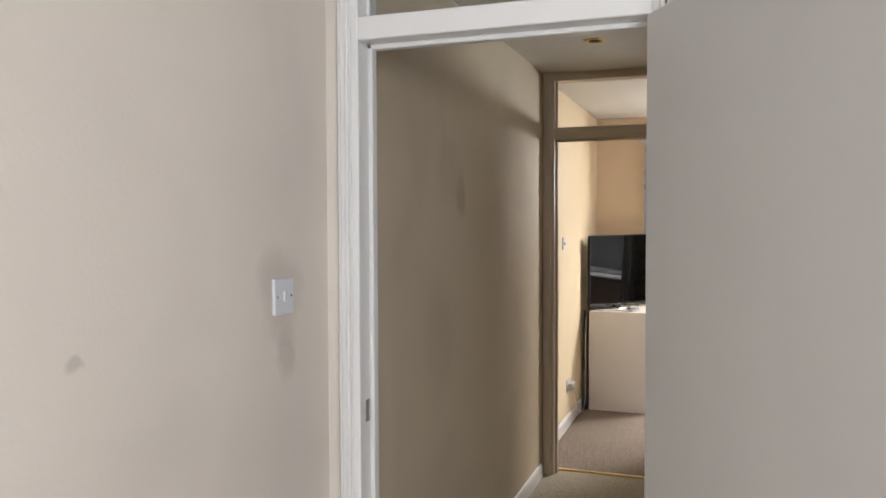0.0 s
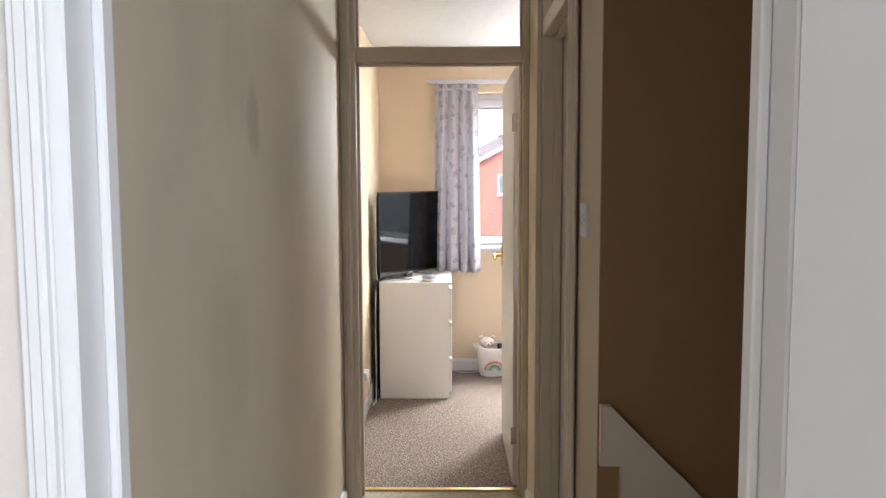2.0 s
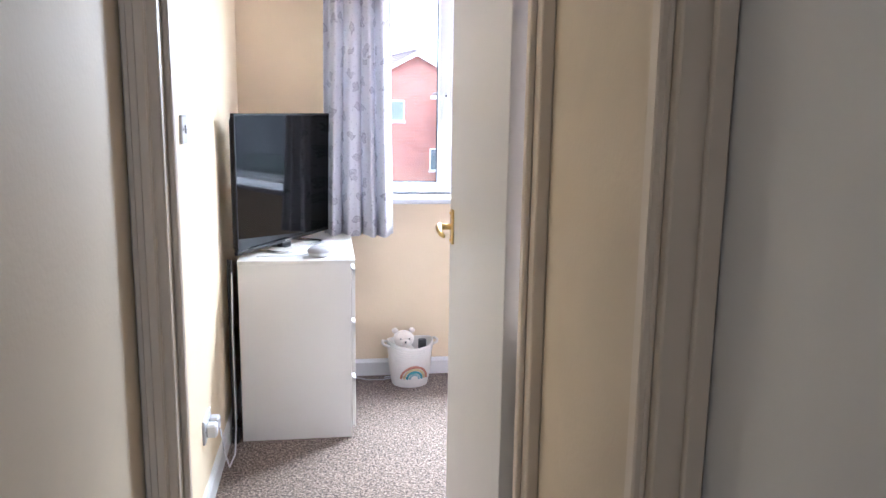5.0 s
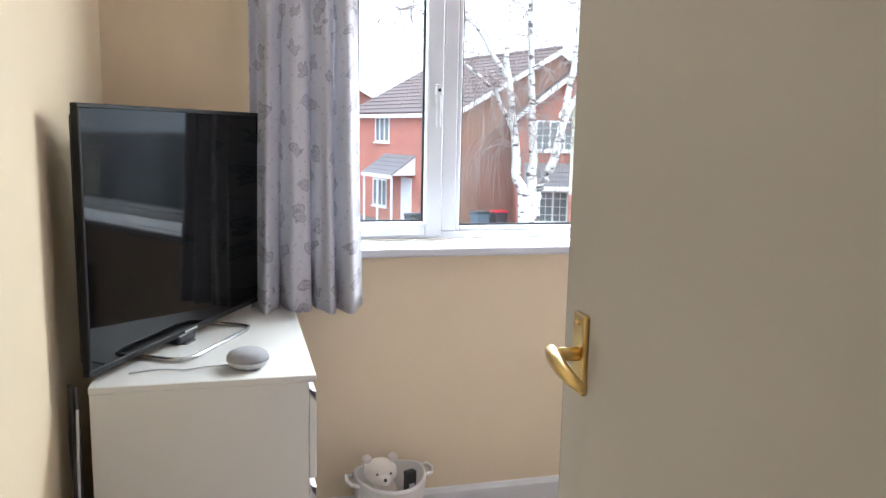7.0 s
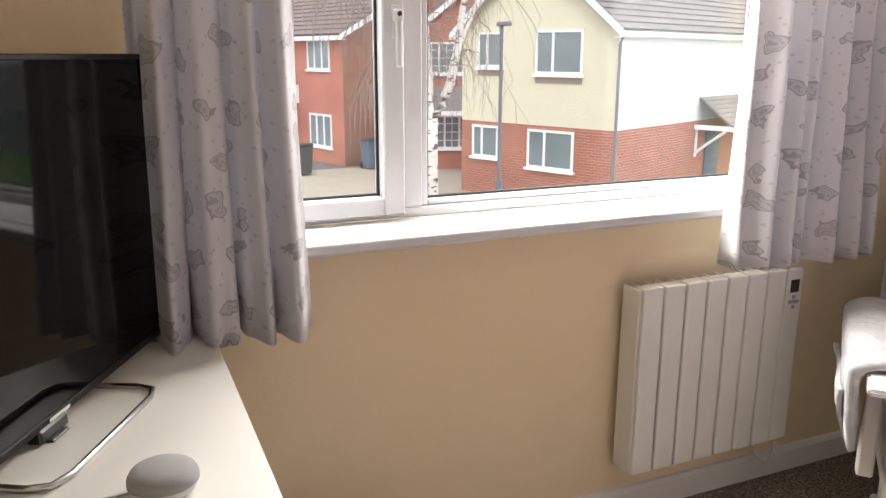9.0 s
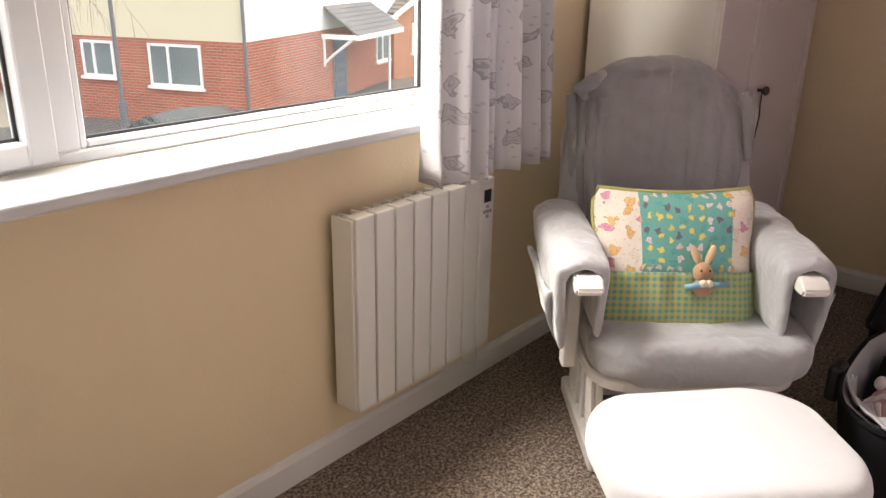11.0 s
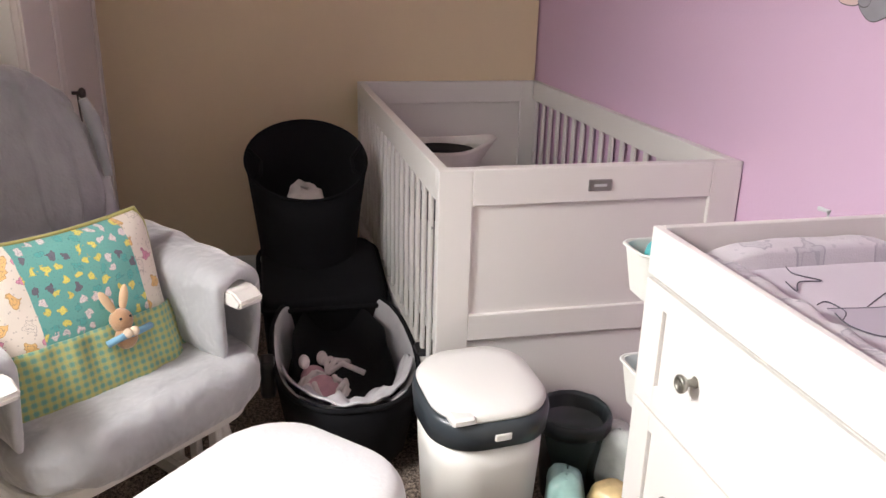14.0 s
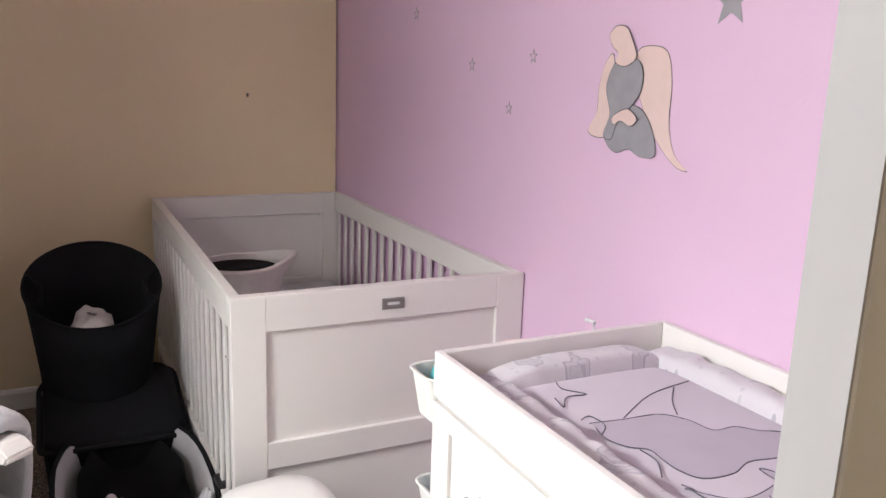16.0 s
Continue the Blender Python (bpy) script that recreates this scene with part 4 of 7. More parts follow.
    part("pale_upper_band", bm, mat("pale_rope", (0.6, 0.56, 0.54), 0.9, 0.08, 60), b, smooth=True)
    bm = bmesh.new()
    lathe(bm, [(0.1395, 0.245), (0.126, 0.06), (0.001, 0.05)], seg=32)
    part("dark_lining", bm, M_BLACKFAB, b, smooth=True)
    r = thing("red_toy", "small red soft toy lying in the cot", "soft toy", 3.25, 5.12, 0.47)
    bm = bmesh.new()
    cushion(bm, 0.10, 0.07, 0.05, 0.03, 1.0)
    part("red_cloth", bm, mat("red_cloth", (0.5, 0.03, 0.03), 0.8), r, smooth=True)


M_COT = mat("white_satin_paint", (0.76, 0.735, 0.71), 0.38, 0.02, 4, 0.05, 80)
cot()


MAT_LINES = [[(0.19, 0.071), (0.254, -0.042), (0.28, -0.161)],
             [(0.265, -0.109), (0.215, -0.06), (0.165, -0.026)],
             [(0.194, 0.14), (0.185, 0.074), (0.179, 0.004), (0.141, -0.028), (0.094, -0.039), (0.09, -0.084), (0.062, -0.112), (0.044, -0.141), (0.006, -0.112), (-0.019, -0.068), (-0.012, -0.007), (-0.03, 0.044), (-0.024, 0.097), (0.011, 0.114), (0.048, 0.113), (0.08, 0.111), (0.1, 0.136), (0.136, 0.15), (0.177, 0.14)],
             [(-0.025, 0.14), (-0.078, 0.134), (-0.115, 0.118), (-0.119, 0.058), (-0.093, -0.011), (-0.053, -0.018), (-0.034, -0.005), (-0.054, 0.0), (-0.075, 0.007), (-0.09, 0.067), (-0.084, 0.101), (-0.061, 0.126), (-0.035, 0.144)],
             [(-0.098, 0.046), (-0.151, 0.071), (-0.196, 0.1)],
             [(0.211, 0.145), (0.218, 0.122), (0.179, 0.12), (0.152, 0.146)],
             [(0.084, 0.124), (0.045, 0.125), (0.003, 0.152)],
             [(0.37, 0.088), (0.337, 0.096), (0.3, 0.069), (0.302, 0.111), (0.266, 0.142), (0.306, 0.134)]]


def dresser():
    """A chest with framed drawer fronts and a changing top with a raised rim."""
    d = thing("changing_dresser", "white changing dresser against the pink wall", "dresser", 0.84, 4.892, 0)
    W, D, H = 0.975, 0.565, 0.825
    part("side_panel", bmbox(0.0, 0.02, 0.0, D - 0.02, 0.0, H, bev=0.002), M_COT, d)
    part("side_panel", bmbox(W - 0.02, W, 0.0, D - 0.02, 0.0, H, bev=0.002), M_COT, d)
    part("back_panel", bmbox(0.02, W - 0.02, 0.0, 0.01, 0.05, H), M_COT, d)
    part("plinth", bmbox(0.02, W - 0.02, D - 0.05, D - 0.03, 0.0, 0.07), M_COT, d)
    part("top_board", bmbox(0.0, W, 0.0, D - 0.015, H, H + 0.018, bev=0.002), M_COT, d)
    for z0, z1 in ((0.075, 0.32), (0.325, 0.57), (0.575, 0.818)):
        dr = part("drawer", bmbox(0.022, W - 0.002, D - 0.018, D - 0.004, z0, z1, bev=0.001), M_COT, d)
        bm = bmesh.new()
        f = 0.07
        for b in ((0.022, 0.022 + f, z0, z1), (W - 0.002 - f, W - 0.002, z0, z1), (0.022 + f, W - 0.002 - f, z0, z0 + 0.05), (0.022 + f, W - 0.002 - f, z1 - 0.04, z1)):
            box(bm, b[0], b[1], D - 0.0038, D + 0.005, b[2], b[3], bev=0.001)
        part("drawer_frame", bm, M_COT, dr)
        for kx in (0.2, W - 0.19):
            bm = bmesh.new()
            lathe(bm, [(0.011, 0.0), (0.007, 0.004), (0.006, 0.016), (0.013, 0.020), (0.0165, 0.025), (0.0165, 0.030), (0.012, 0.033), (0.011, 0.030), (0.001, 0.030)], seg=20)
            bm.transform(pose(kx, D - 0.0035, (z0 + z1) / 2, -90))
            part("knob", bm, mat("brushed_pewter", (0.33, 0.31, 0.28), 0.35, 0.1, 40, metal=0.9), dr, "brushed pewter knob", smooth=True)
    rim = bmesh.new()
    zt = 0.918
    part("rim_board", bmbox(0.0, W, D - 0.012, D + 0.004, H - 0.01 + 0.012, zt, bev=0.0015), M_COT, d)
    part("rim_board", bmbox(0.0, W, 0.001, 0.017, H + 0.019, zt, bev=0.0015), M_COT, d)
    part("rim_board", bmbox(W - 0.016, W, 0.018, D - 0.013, H + 0.019, zt, bev=0.0015), M_COT, d)
    part("rim_board", bmbox(0.0, 0.016, 0.018, D - 0.013, H + 0.019, zt, bev=0.0015), M_COT, d)
    rim.free()
    bm = bmesh.new()
    bmesh.ops.create_cone(bm, cap_ends=True, segments=12, radius1=0.007, radius2=0.007, depth=0.012, matrix=pose(W - 0.045, D - 0.019, zt - 0.018, 90))
    part("cam_screw", bm, M_DARKMETAL, d)
    # the mat: a padded floor with thick padded sides
    m = thing("changing_mat", "pale printed changing mat with raised padded sides on the dresser", "changing mat", 0.84 + W / 2, 4.892 + D / 2 - 0.004, H + 0.019)
    mw, md = W - 0.04, D - 0.045
    def pad(x0, x1, y0, y1, z0, z1, nu, nv, matl, name, bulge, uvs=1.0, wr=0.0, slope=None):
        pts, uv = [], []
        for i in range(nu + 1):
            rp, ru = [], []
            for j in range(nv + 1):
                u, v = i / nu, j / nv
                e = (1 - abs(2 * u - 1) ** 8) * (1 - abs(2 * v - 1) ** 4)
                k = max(e, 0) ** 0.5
                x, y = x0 + (x1 - x0) * u, y0 + (y1 - y0) * v
                z = z0 + (z1 - z0) * k + wr * noise.noise((x * 22, y * 22, 7)) * k + wr * 0.7 * math.sin(70 * (x + y * 0.6)) * k * (nu > nv or 0.4)
                rp.append((x, y, z))
                ru.append(((x + 2) * uvs, (y + 2) * uvs))
            pts.append(rp)
            uv.append(ru)
        b = bmesh.new()
        uv_sheet(b, pts, uv)
        return part(name, b, matl, m, smooth=True)
    s = 0.078
    pad(-mw / 2 + s * 0.7, mw / 2 - s * 0.7, -md / 2 + s * 0.7, md / 2 - s * 0.7, 0.0, 0.024, 40, 30, M_MATFLAT, "flat_pad", 0)
    pad(-mw / 2, mw / 2, md / 2 - s, md / 2, 0.0, 0.047, 110, 14, M_MATPRINT, "side_roll", 0, wr=0.0045)
    pad(-mw / 2, mw / 2, -md / 2, -md / 2 + s, 0.0, 0.047, 110, 14, M_MATPRINT, "side_roll", 0, wr=0.0045)
    pad(mw / 2 - s, mw / 2, -md / 2 + 0.05, md / 2 - 0.05, 0.0, 0.048, 14, 60, M_MATPRINT, "end_roll", 0, wr=0.0045)
    pad(-mw / 2, -mw / 2 + s, -md / 2 + 0.05, md / 2 - 0.05, 0.0, 0.048, 14, 60, M_MATPRINT, "end_roll", 0, wr=0.0045)
    M_INK = mat("grey_print_line", (0.10, 0.095, 0.12), 0.8)
    M_TINT = mat("lilac_print_fill", (0.43, 0.39, 0.46), 0.85, 0.06, 14)
    bm = bmesh.new()
    for loop in MAT_LINES:
        fine = []
        for a, b, c_, e_ in zip([loop[0]] + loop[:-2], loop[:-1], loop[1:], loop[2:] + [loop[-1]]):
            a, b, c_, e_ = Vector(a), Vector(b), Vector(c_), Vector(e_)
            for q in range(5):
                u = q / 5
                fine.append(0.5 * (2 * b + (c_ - a) * u + (2 * a - 5 * b + 4 * c_ - e_) * u * u + (3 * b - a - 3 * c_ + e_) * u ** 3))
        fine.append(Vector(loop[-1]))
        tube(bm, [(p.x, p.y, 0.0243) for p in fine], 0.0013, 4)
    part("printed_outline", bm, M_INK, m, "thin dark grey printed outlines")
    bm = bmesh.new()
    for k in (2, 3):
        bm.faces.new([bm.verts.new((x, y, 0.0246)) for x, y in MAT_LINES[k]])
    part("printed_fill", bm, M_TINT, m, "pale lilac printed area")
    # hanging tubs on the end
    M_TUB = mat("white_tub_plastic", (0.76, 0.76, 0.72), 0.4, 0.02, 6)
    for z, y, lab in ((0.755, 5.35, "white plastic tub of wipes hung on the dresser's end"), (0.50, 5.33, "white plastic tub with a bottle hung on the dresser's end")):
        b = thing("hanging_tub", lab, "tub", 1.866, y, z, group="tubs on the dresser")
        bm = bmesh.new()
        rings = []
        for zz, k in ((0.0, 0.82), (0.004, 0.86), (0.10, 1.0), (0.10, 0.96), (0.006, 0.82)):
            rings.append([(px * k, py * k, zz) for px, py in rounded(0.10, 0.24, 0.025)])
        loft(bm, rings, cap=False)
        bm.faces.new([v for v in list(bm.verts)[:28]])
        bm.faces.new([v for v in list(bm.verts)[-28:]])
        part("tub_body", bm, M_TUB, b)
        bm = bmesh.new()
        tube(bm, [(px * 1.02, py * 1.02, 0.10) for px, py in rounded(0.10, 0.24, 0.025)], 0.003, 6, closed=True)
        part("rim", bm, M_TUB, b)
    bt = thing("lotion_bottle", "pale blue lotion bottle standing in the lower tub", "bottle", 1.872, 5.37, 0.508)
    bm = bmesh.new()
    lathe(bm, [(0.001, 0), (0.026, 0.001), (0.028, 0.01), (0.028, 0.11), (0.022, 0.13), (0.012, 0.14), (0.012, 0.15), (0.001, 0.151)], seg=20)
    part("bottle_body", bm, mat("pale_blue_plastic", (0.55, 0.62, 0.75), 0.3), bt, smooth=True)
    bt = thing("pump_bottle", "white pump bottle standing behind the dresser's end", "bottle", 1.90, 5.02, 0.715)
    bm = bmesh.new()
    lathe(bm, [(0.001, 0), (0.026, 0.001), (0.028, 0.01), (0.028, 0.13), (0.012, 0.145), (0.010, 0.165), (0.001, 0.166)], seg=20)
    part("bottle_body", bm, M_PVC, bt, smooth=True)
    bm = bmesh.new()
    tube(bm, [(0, 0, 0.16), (0, 0, 0.185), (0.03, 0, 0.183)], 0.005, 8)
    part("pump", bm, M_PVC, bt)
    sh = thing("hanging_tub", "white plastic tub behind the upper tub of wipes", "tub", 1.862, 5.06, 0.70, group="tubs on the dresser")
    bm = bmesh.new()
    lathe(bm, [(0.001, 0), (0.045, 0), (0.05, 0.05), (0.047, 0.05), (0.043, 0.004), (0.001, 0.004)], seg=20, sy=1.5)
    part("tub_body", bm, M_TUB, sh)
    wp = thing("wipes_pack", "teal and white pack of wipes in the upper tub", "pack", 1.868, 5.35, 0.765)
    bm = bmesh.new()
    cushion(bm, 0.07, 0.17, 0.10, 0.02, 0.5)
    part("wrapper", bm, mat("teal_wrapper", (0.10, 0.42, 0.45), 0.35, 0.25, 25), wp, smooth=True)
    wp = thing("cloth_pile", "folded pink and yellow muslin on the upper tub", "cloth", 1.872, 5.22, 0.85)
    bm = bmesh.new()
    cushion(bm, 0.07, 0.11, 0.035, 0.03, 1.0, wob=0.2)
    part("cloth", bm, mat("pink_yellow_cloth", (0.75, 0.58, 0.55), 0.9, 0.2, 20), wp, smooth=True)


dresser()

# ---- the glider chair and its footstool ----
M_CHAIRWOOD = mat("white_chair_paint", (0.74, 0.71, 0.68), 0.4, 0.03, 5, 0.06, 80)
CX, CY, CROT = 2.200, 6.438, -48.5


def soft(bm, amount, scale, seed=0.0, axis=None):
    """Wrinkles a mesh along its normals."""
    bm.normal_update()
    for v in bm.verts:
        p = v.co
        q = (p.x * scale + seed, p.y * scale, p.z * scale)
        v.co += v.normal * amount * (noise.noise(q) + 0.5 * noise.noise(Vector(q) * 2.3))


def arm_pad(parent, sx):
    """A padded sleeve wrapped over a chair arm: a round top, an outer side that hangs low and turns under, open in front."""
    n, m = 16, 20
    bm = bmesh.new()
    rings = []
    for i in range(m + 1):
        k = i / m
        y = -0.034 + 0.44 * k
        r = 0.073 + 0.006 * math.sin(math.pi * k)
        top = 0.628 + 0.036 * k ** 0.8
        low = 0.215 - 0.11 * k
        line = [(sx * (r * math.cos(math.pi * (1 - j / n))) * -1, top + 0.052 * math.sin(math.pi * j / n) ** 0.8) for j in range(n + 1)]
        outside = [(sx * (r - 0.022 * (q / 5) ** 2.5), top - low * q / 5) for q in range(1, 6)]
        inside = [(-sx * (r - 0.003 * q), top - 0.045 * q) for q in (4, 3, 2, 1)]
        line = inside + (line if line[0][0] * sx < 0 else line[::-1]) + outside
        inner = [(x * 0.56, z - 0.034 if z > top else z + 0.006) for x, z in line]
        start = max(0.0, 1 - k / 0.06)
        full = [(x * (1 - 0.05 * start), z - 0.008 * start) for x, z in line] + [(x * (1 + 0.04 * start), z) for x, z in inner[::-1]]
        rings.append([(x, y + 0.05 * max(0.0, top - z) * (1 - k), z) for x, z in full])
    vs = loft(bm, rings, cap=False)
    for ring in (vs[0], vs[-1]):
        for j in range(len(ring) // 2 - 1):
            bm.faces.new((ring[j], ring[j + 1], ring[-2 - j], ring[-1 - j]))
    soft(bm, 0.007, 12, seed=sx * 3)
    soft(bm, 0.005, 34, seed=sx)
    o = part("arm_pad", bm, M_GREYFAB, parent, smooth=True)
    md = o.modifiers.new("soft", "SUBSURF")
    md.levels = md.render_levels = 1
    return o


def glider():
    c = thing("glider_armchair", "white wooden glider armchair with pale grey velour cushions in the corner", "armchair", CX, CY, 0, CROT)
    # base frame with slatted sides
    for sx in (-1, 1):
        bm = bmesh.new()
        x = sx * 0.235
        box(bm, x - 0.022, x + 0.022, 0.02, 0.50, 0.0, 0.055, bev=0.008)
        s = part("side_frame", bm, M_CHAIRWOOD, c)
        part("upper_rail", bmbox(x - 0.02, x + 0.02, 0.03, 0.48, 0.285, 0.318, bev=0.006), M_CHAIRWOOD, s)
        for k in range(5):
            yy = 0.06 + 0.085 * k
            part("slat", bmbox(x - 0.010, x + 0.010, yy, yy + 0.034, 0.05, 0.29, bev=0.003), M_CHAIRWOOD, s)
        bm = bmesh.new()
        tube(bm, [(x + sx * 0.024, 0.09, 0.28), (x + sx * 0.024, 0.03, 0.09)], 0.014, 8)
        part("swing_link", bm, M_CHAIRWOOD, s)
        # arm post and arm board
        part("arm_post", bmbox(sx * 0.287 - 0.055, sx * 0.287 - 0.015, 0.10, 0.15, 0.30, 0.62, bev=0.005), M_CHAIRWOOD, c)
        bm = bmesh.new()
        pts = [(-0.075, -0.022), (-0.085, -0.002), (-0.055, 0.020), (0.40, 0.030), (0.40, -0.004)]
        vs = [[bm.verts.new((sx * 0.287 - 0.035 + xx, y, 0.618 + z)) for y, z in pts] for xx in (-0.036, 0.036)]
        for k in range(5):
            bm.faces.new((vs[0][k], vs[0][(k + 1) % 5], vs[1][(k + 1) % 5], vs[1][k]))
        bm.faces.new(vs[0]), bm.faces.new(vs[1])
        bmesh.ops.bevel(bm, geom=list(bm.edges), offset=0.006, segments=2, affect="EDGES")
        part("arm_board", bm, M_CHAIRWOOD, c)
    part("cross_bar", bmbox(-0.215, 0.215, 0.05, 0.08, 0.02, 0.06, bev=0.005), M_CHAIRWOOD, c)
    part("cross_bar", bmbox(-0.215, 0.215, 0.42, 0.45, 0.02, 0.06, bev=0.005), M_CHAIRWOOD, c)
    bm = bmesh.new()
    loft(bm, [[(x, y + 0.22, z) for x, y in rounded(0.575 + g, 0.56 + g, 0.11)] for z, g in ((0.308, -0.01), (0.313, 0), (0.338, 0), (0.343, -0.01))])
    part("seat_board", bm, M_CHAIRWOOD, c)
    # seat cushion
    bm = bmesh.new()
    cushion(bm, 0.615, 0.60, 0.125, 0.15, 1.0, n=14, m=12)
    bmesh.ops.subdivide_edges(bm, edges=[e for e in bm.edges if len(e.verts[0].link_edges) > 10 or len(e.verts[1].link_edges) > 10], cuts=1)
    bmesh.ops.translate(bm, verts=bm.verts, vec=(0.018, 0.196, 0.333))
    for v in bm.verts:
        v.co.z += 0.012 * math.exp(-((v.co.y + 0.02) / 0.12) ** 2)
        if v.co.y < -0.02:
            v.co.z -= 0.009 * abs(math.sin(v.co.x * 21 + 0.6)) ** 12
    soft(bm, 0.012, 7)
    soft(bm, 0.006, 19)
    part("seat_cushion", bm, M_GREYFAB, c, smooth=True)
    # back cushion, leaning back
    bm = bmesh.new()
    rings = []
    m = 14
    for i in range(m + 1):
        k = i / m
        z = 0.43 + 0.645 * k
        w = (0.56 + 0.05 * math.sin(math.pi * min(k * 1.15, 1))) * (1 - max(0, (k - 0.62) / 0.38) ** 3.2 * 0.60) * (0.93 if k < 0.06 else 1)
        th = 0.15 * math.sin(math.pi * (0.12 + 0.80 * k)) ** 0.5 + 0.01
        yc = 0.455 + 0.17 * k
        rings.append([(x, yc + y, z) for x, y in rounded(w, th, th * 0.46, 8)])
    top = [(x * 0.5, y, 1.088) for x, y, z in rings[-1]]
    rings.append([(x * 0.62, 0.5 * (y - rings[-1][0][1]) + rings[-1][0][1], 1.085) for x, y, z in rings[-1]])
    loft(bm, rings)
    soft(bm, 0.008, 9, 2)
    part("back_cushion", bm, M_GREYFAB, c, smooth=True)
    arm = arm_pad
    for sx in (-1, 1):
        a = arm(c, sx)
        a.location = (sx * 0.294 - 0.035, 0.0, 0.0)
        # side pocket that hangs from the sleeve
        bm = bmesh.new()
        pts, uv = [], []
        for i in range(13):
            u = i / 12
            row = []
            for j in range(9):
                v = j / 8
                row.append((-0.035 + sx * (0.380 - 0.036 * v ** 2.5 + 0.006 * math.sin(7 * u) * (1 - v)), 0.0 + 0.36 * u + 0.03 * v * (1 - u), 0.575 - 0.155 * v * (1 - 0.5 * u) - 0.010 * math.sin(math.pi * u)))
            pts.append(row)
            uv.append([(0, 0)] * 9)
        uv_sheet(bm, pts, uv)
        soft(bm, 0.004, 18, sx)
        o = part("side_pocket", bm, M_GREYFAB, c, smooth=True)
        md = o.modifiers.new("cloth", "SOLIDIFY")
        md.thickness = 0.012
    part("back_frame", bmbox(-0.20, 0.20, 0.50, 0.53, 0.36, 0.60, bev=0.004), M_CHAIRWOOD, c)
    return c


glider()


def throw():
    """A fleece draped over the chair's back, with folds that hang down on one side."""
    t = thing("fleece_throw", "grey fleece throw draped over the back of the armchair", "blanket", CX, CY, 0, CROT)
    pts, uv = [], []
    nu, nv = 60, 46
    for i in range(nu + 1):
        u = i / nu
        row = []
        for j in range(nv + 1):
            v = j / nv
            x = (u - 0.5) * 0.50 * (1.0 - 0.12 * max(0, 1 - v * 3)) - 0.015 + 0.015 * v
            side = abs(2 * u - 1)
            ztop = 1.105 - 0.10 * (side ** 2.6)
            if v < 0.62:
                k = 1 - v / 0.62
                z = 0.62 + (ztop - 0.03 - 0.62) * (1 - k)
                kk = (z - 0.43) / 0.645
                y = 0.432 + 0.17 * kk - 0.105 * max(0.0, math.sin(math.pi * min(max(0.12 + 0.80 * kk, 0), 0.97))) ** 0.5 + 0.02
                y += 0.035 * side ** 5 + 0.004
            else:
                a = (v - 0.62) / 0.38 * math.pi
                z = ztop - 0.03 + 0.045 * math.sin(min(a, math.pi))
                if a > math.pi * 0.75:
                    z -= 0.05 * (a - math.pi * 0.75)
                y = 0.60 + 0.012 - 0.06 * math.cos(a) + 0.03 * side ** 5
            f = noise.noise((u * 9, v * 2.0, 3)) * 0.026 + noise.noise((u * 20, v * 5, 5)) * 0.010
            row.append((x + 0.5 * f, y - abs(f) - 0.012, z + 0.3 * f))
        pts.append(row)
        uv.append([(0, 0)] * (nv + 1))
    bm = bmesh.new()
    uv_sheet(bm, pts, uv)
    o = part("drape", bm, M_GREYTHROW, t, smooth=True)
    md = o.modifiers.new("cloth", "SOLIDIFY")
    md.thickness = 0.014
    # hanging folds at the side
    for k in range(4):
        bm = bmesh.new()
        x = -0.285 + 0.030 * k
        pts = []
        for i in range(13):
            q = i / 12
            z = 1.00 - 0.47 * q
            kk = (z - 0.43) / 0.645
            pts.append((x + 0.025 * q * (1.2 - 0.3 * k) + 0.006 * math.sin(5 * q + k), 0.36 + 0.17 * kk + 0.016 * (3 - k) + 0.008 * math.sin(6 * q + 2 * k), z))
        tube(bm, pts, [0.010 + 0.012 * math.sin(math.pi * min(0.15 + i / 13, 1)) for i in range(13)], 10)
        soft(bm, 0.004, 20, k)
        part("hanging_fold", bm, M_GREYTHROW, t, smooth=True)
    bm = bmesh.new()
    tube(bm, [(-0.25, 0.50, 1.0), (-0.27, 0.47, 1.03), (-0.24, 0.46, 1.06), (-0.2, 0.50, 1.075)], [0.012, 0.024, 0.024, 0.012], 10)
    soft(bm, 0.004, 30)
    part("gathered_edge", bm, M_GREYTHROW, t, smooth=True)
    bm = bmesh.new()
    tube(bm, [(0.235, 0.50, 1.02), (0.255, 0.50, 0.97), (0.262, 0.49, 0.90), (0.262, 0.47, 0.82)], [0.012, 0.02, 0.016, 0.010], 10)
    soft(bm, 0.004, 30)
    part("gathered_edge", bm, M_GREYTHROW, t, smooth=True)


throw()


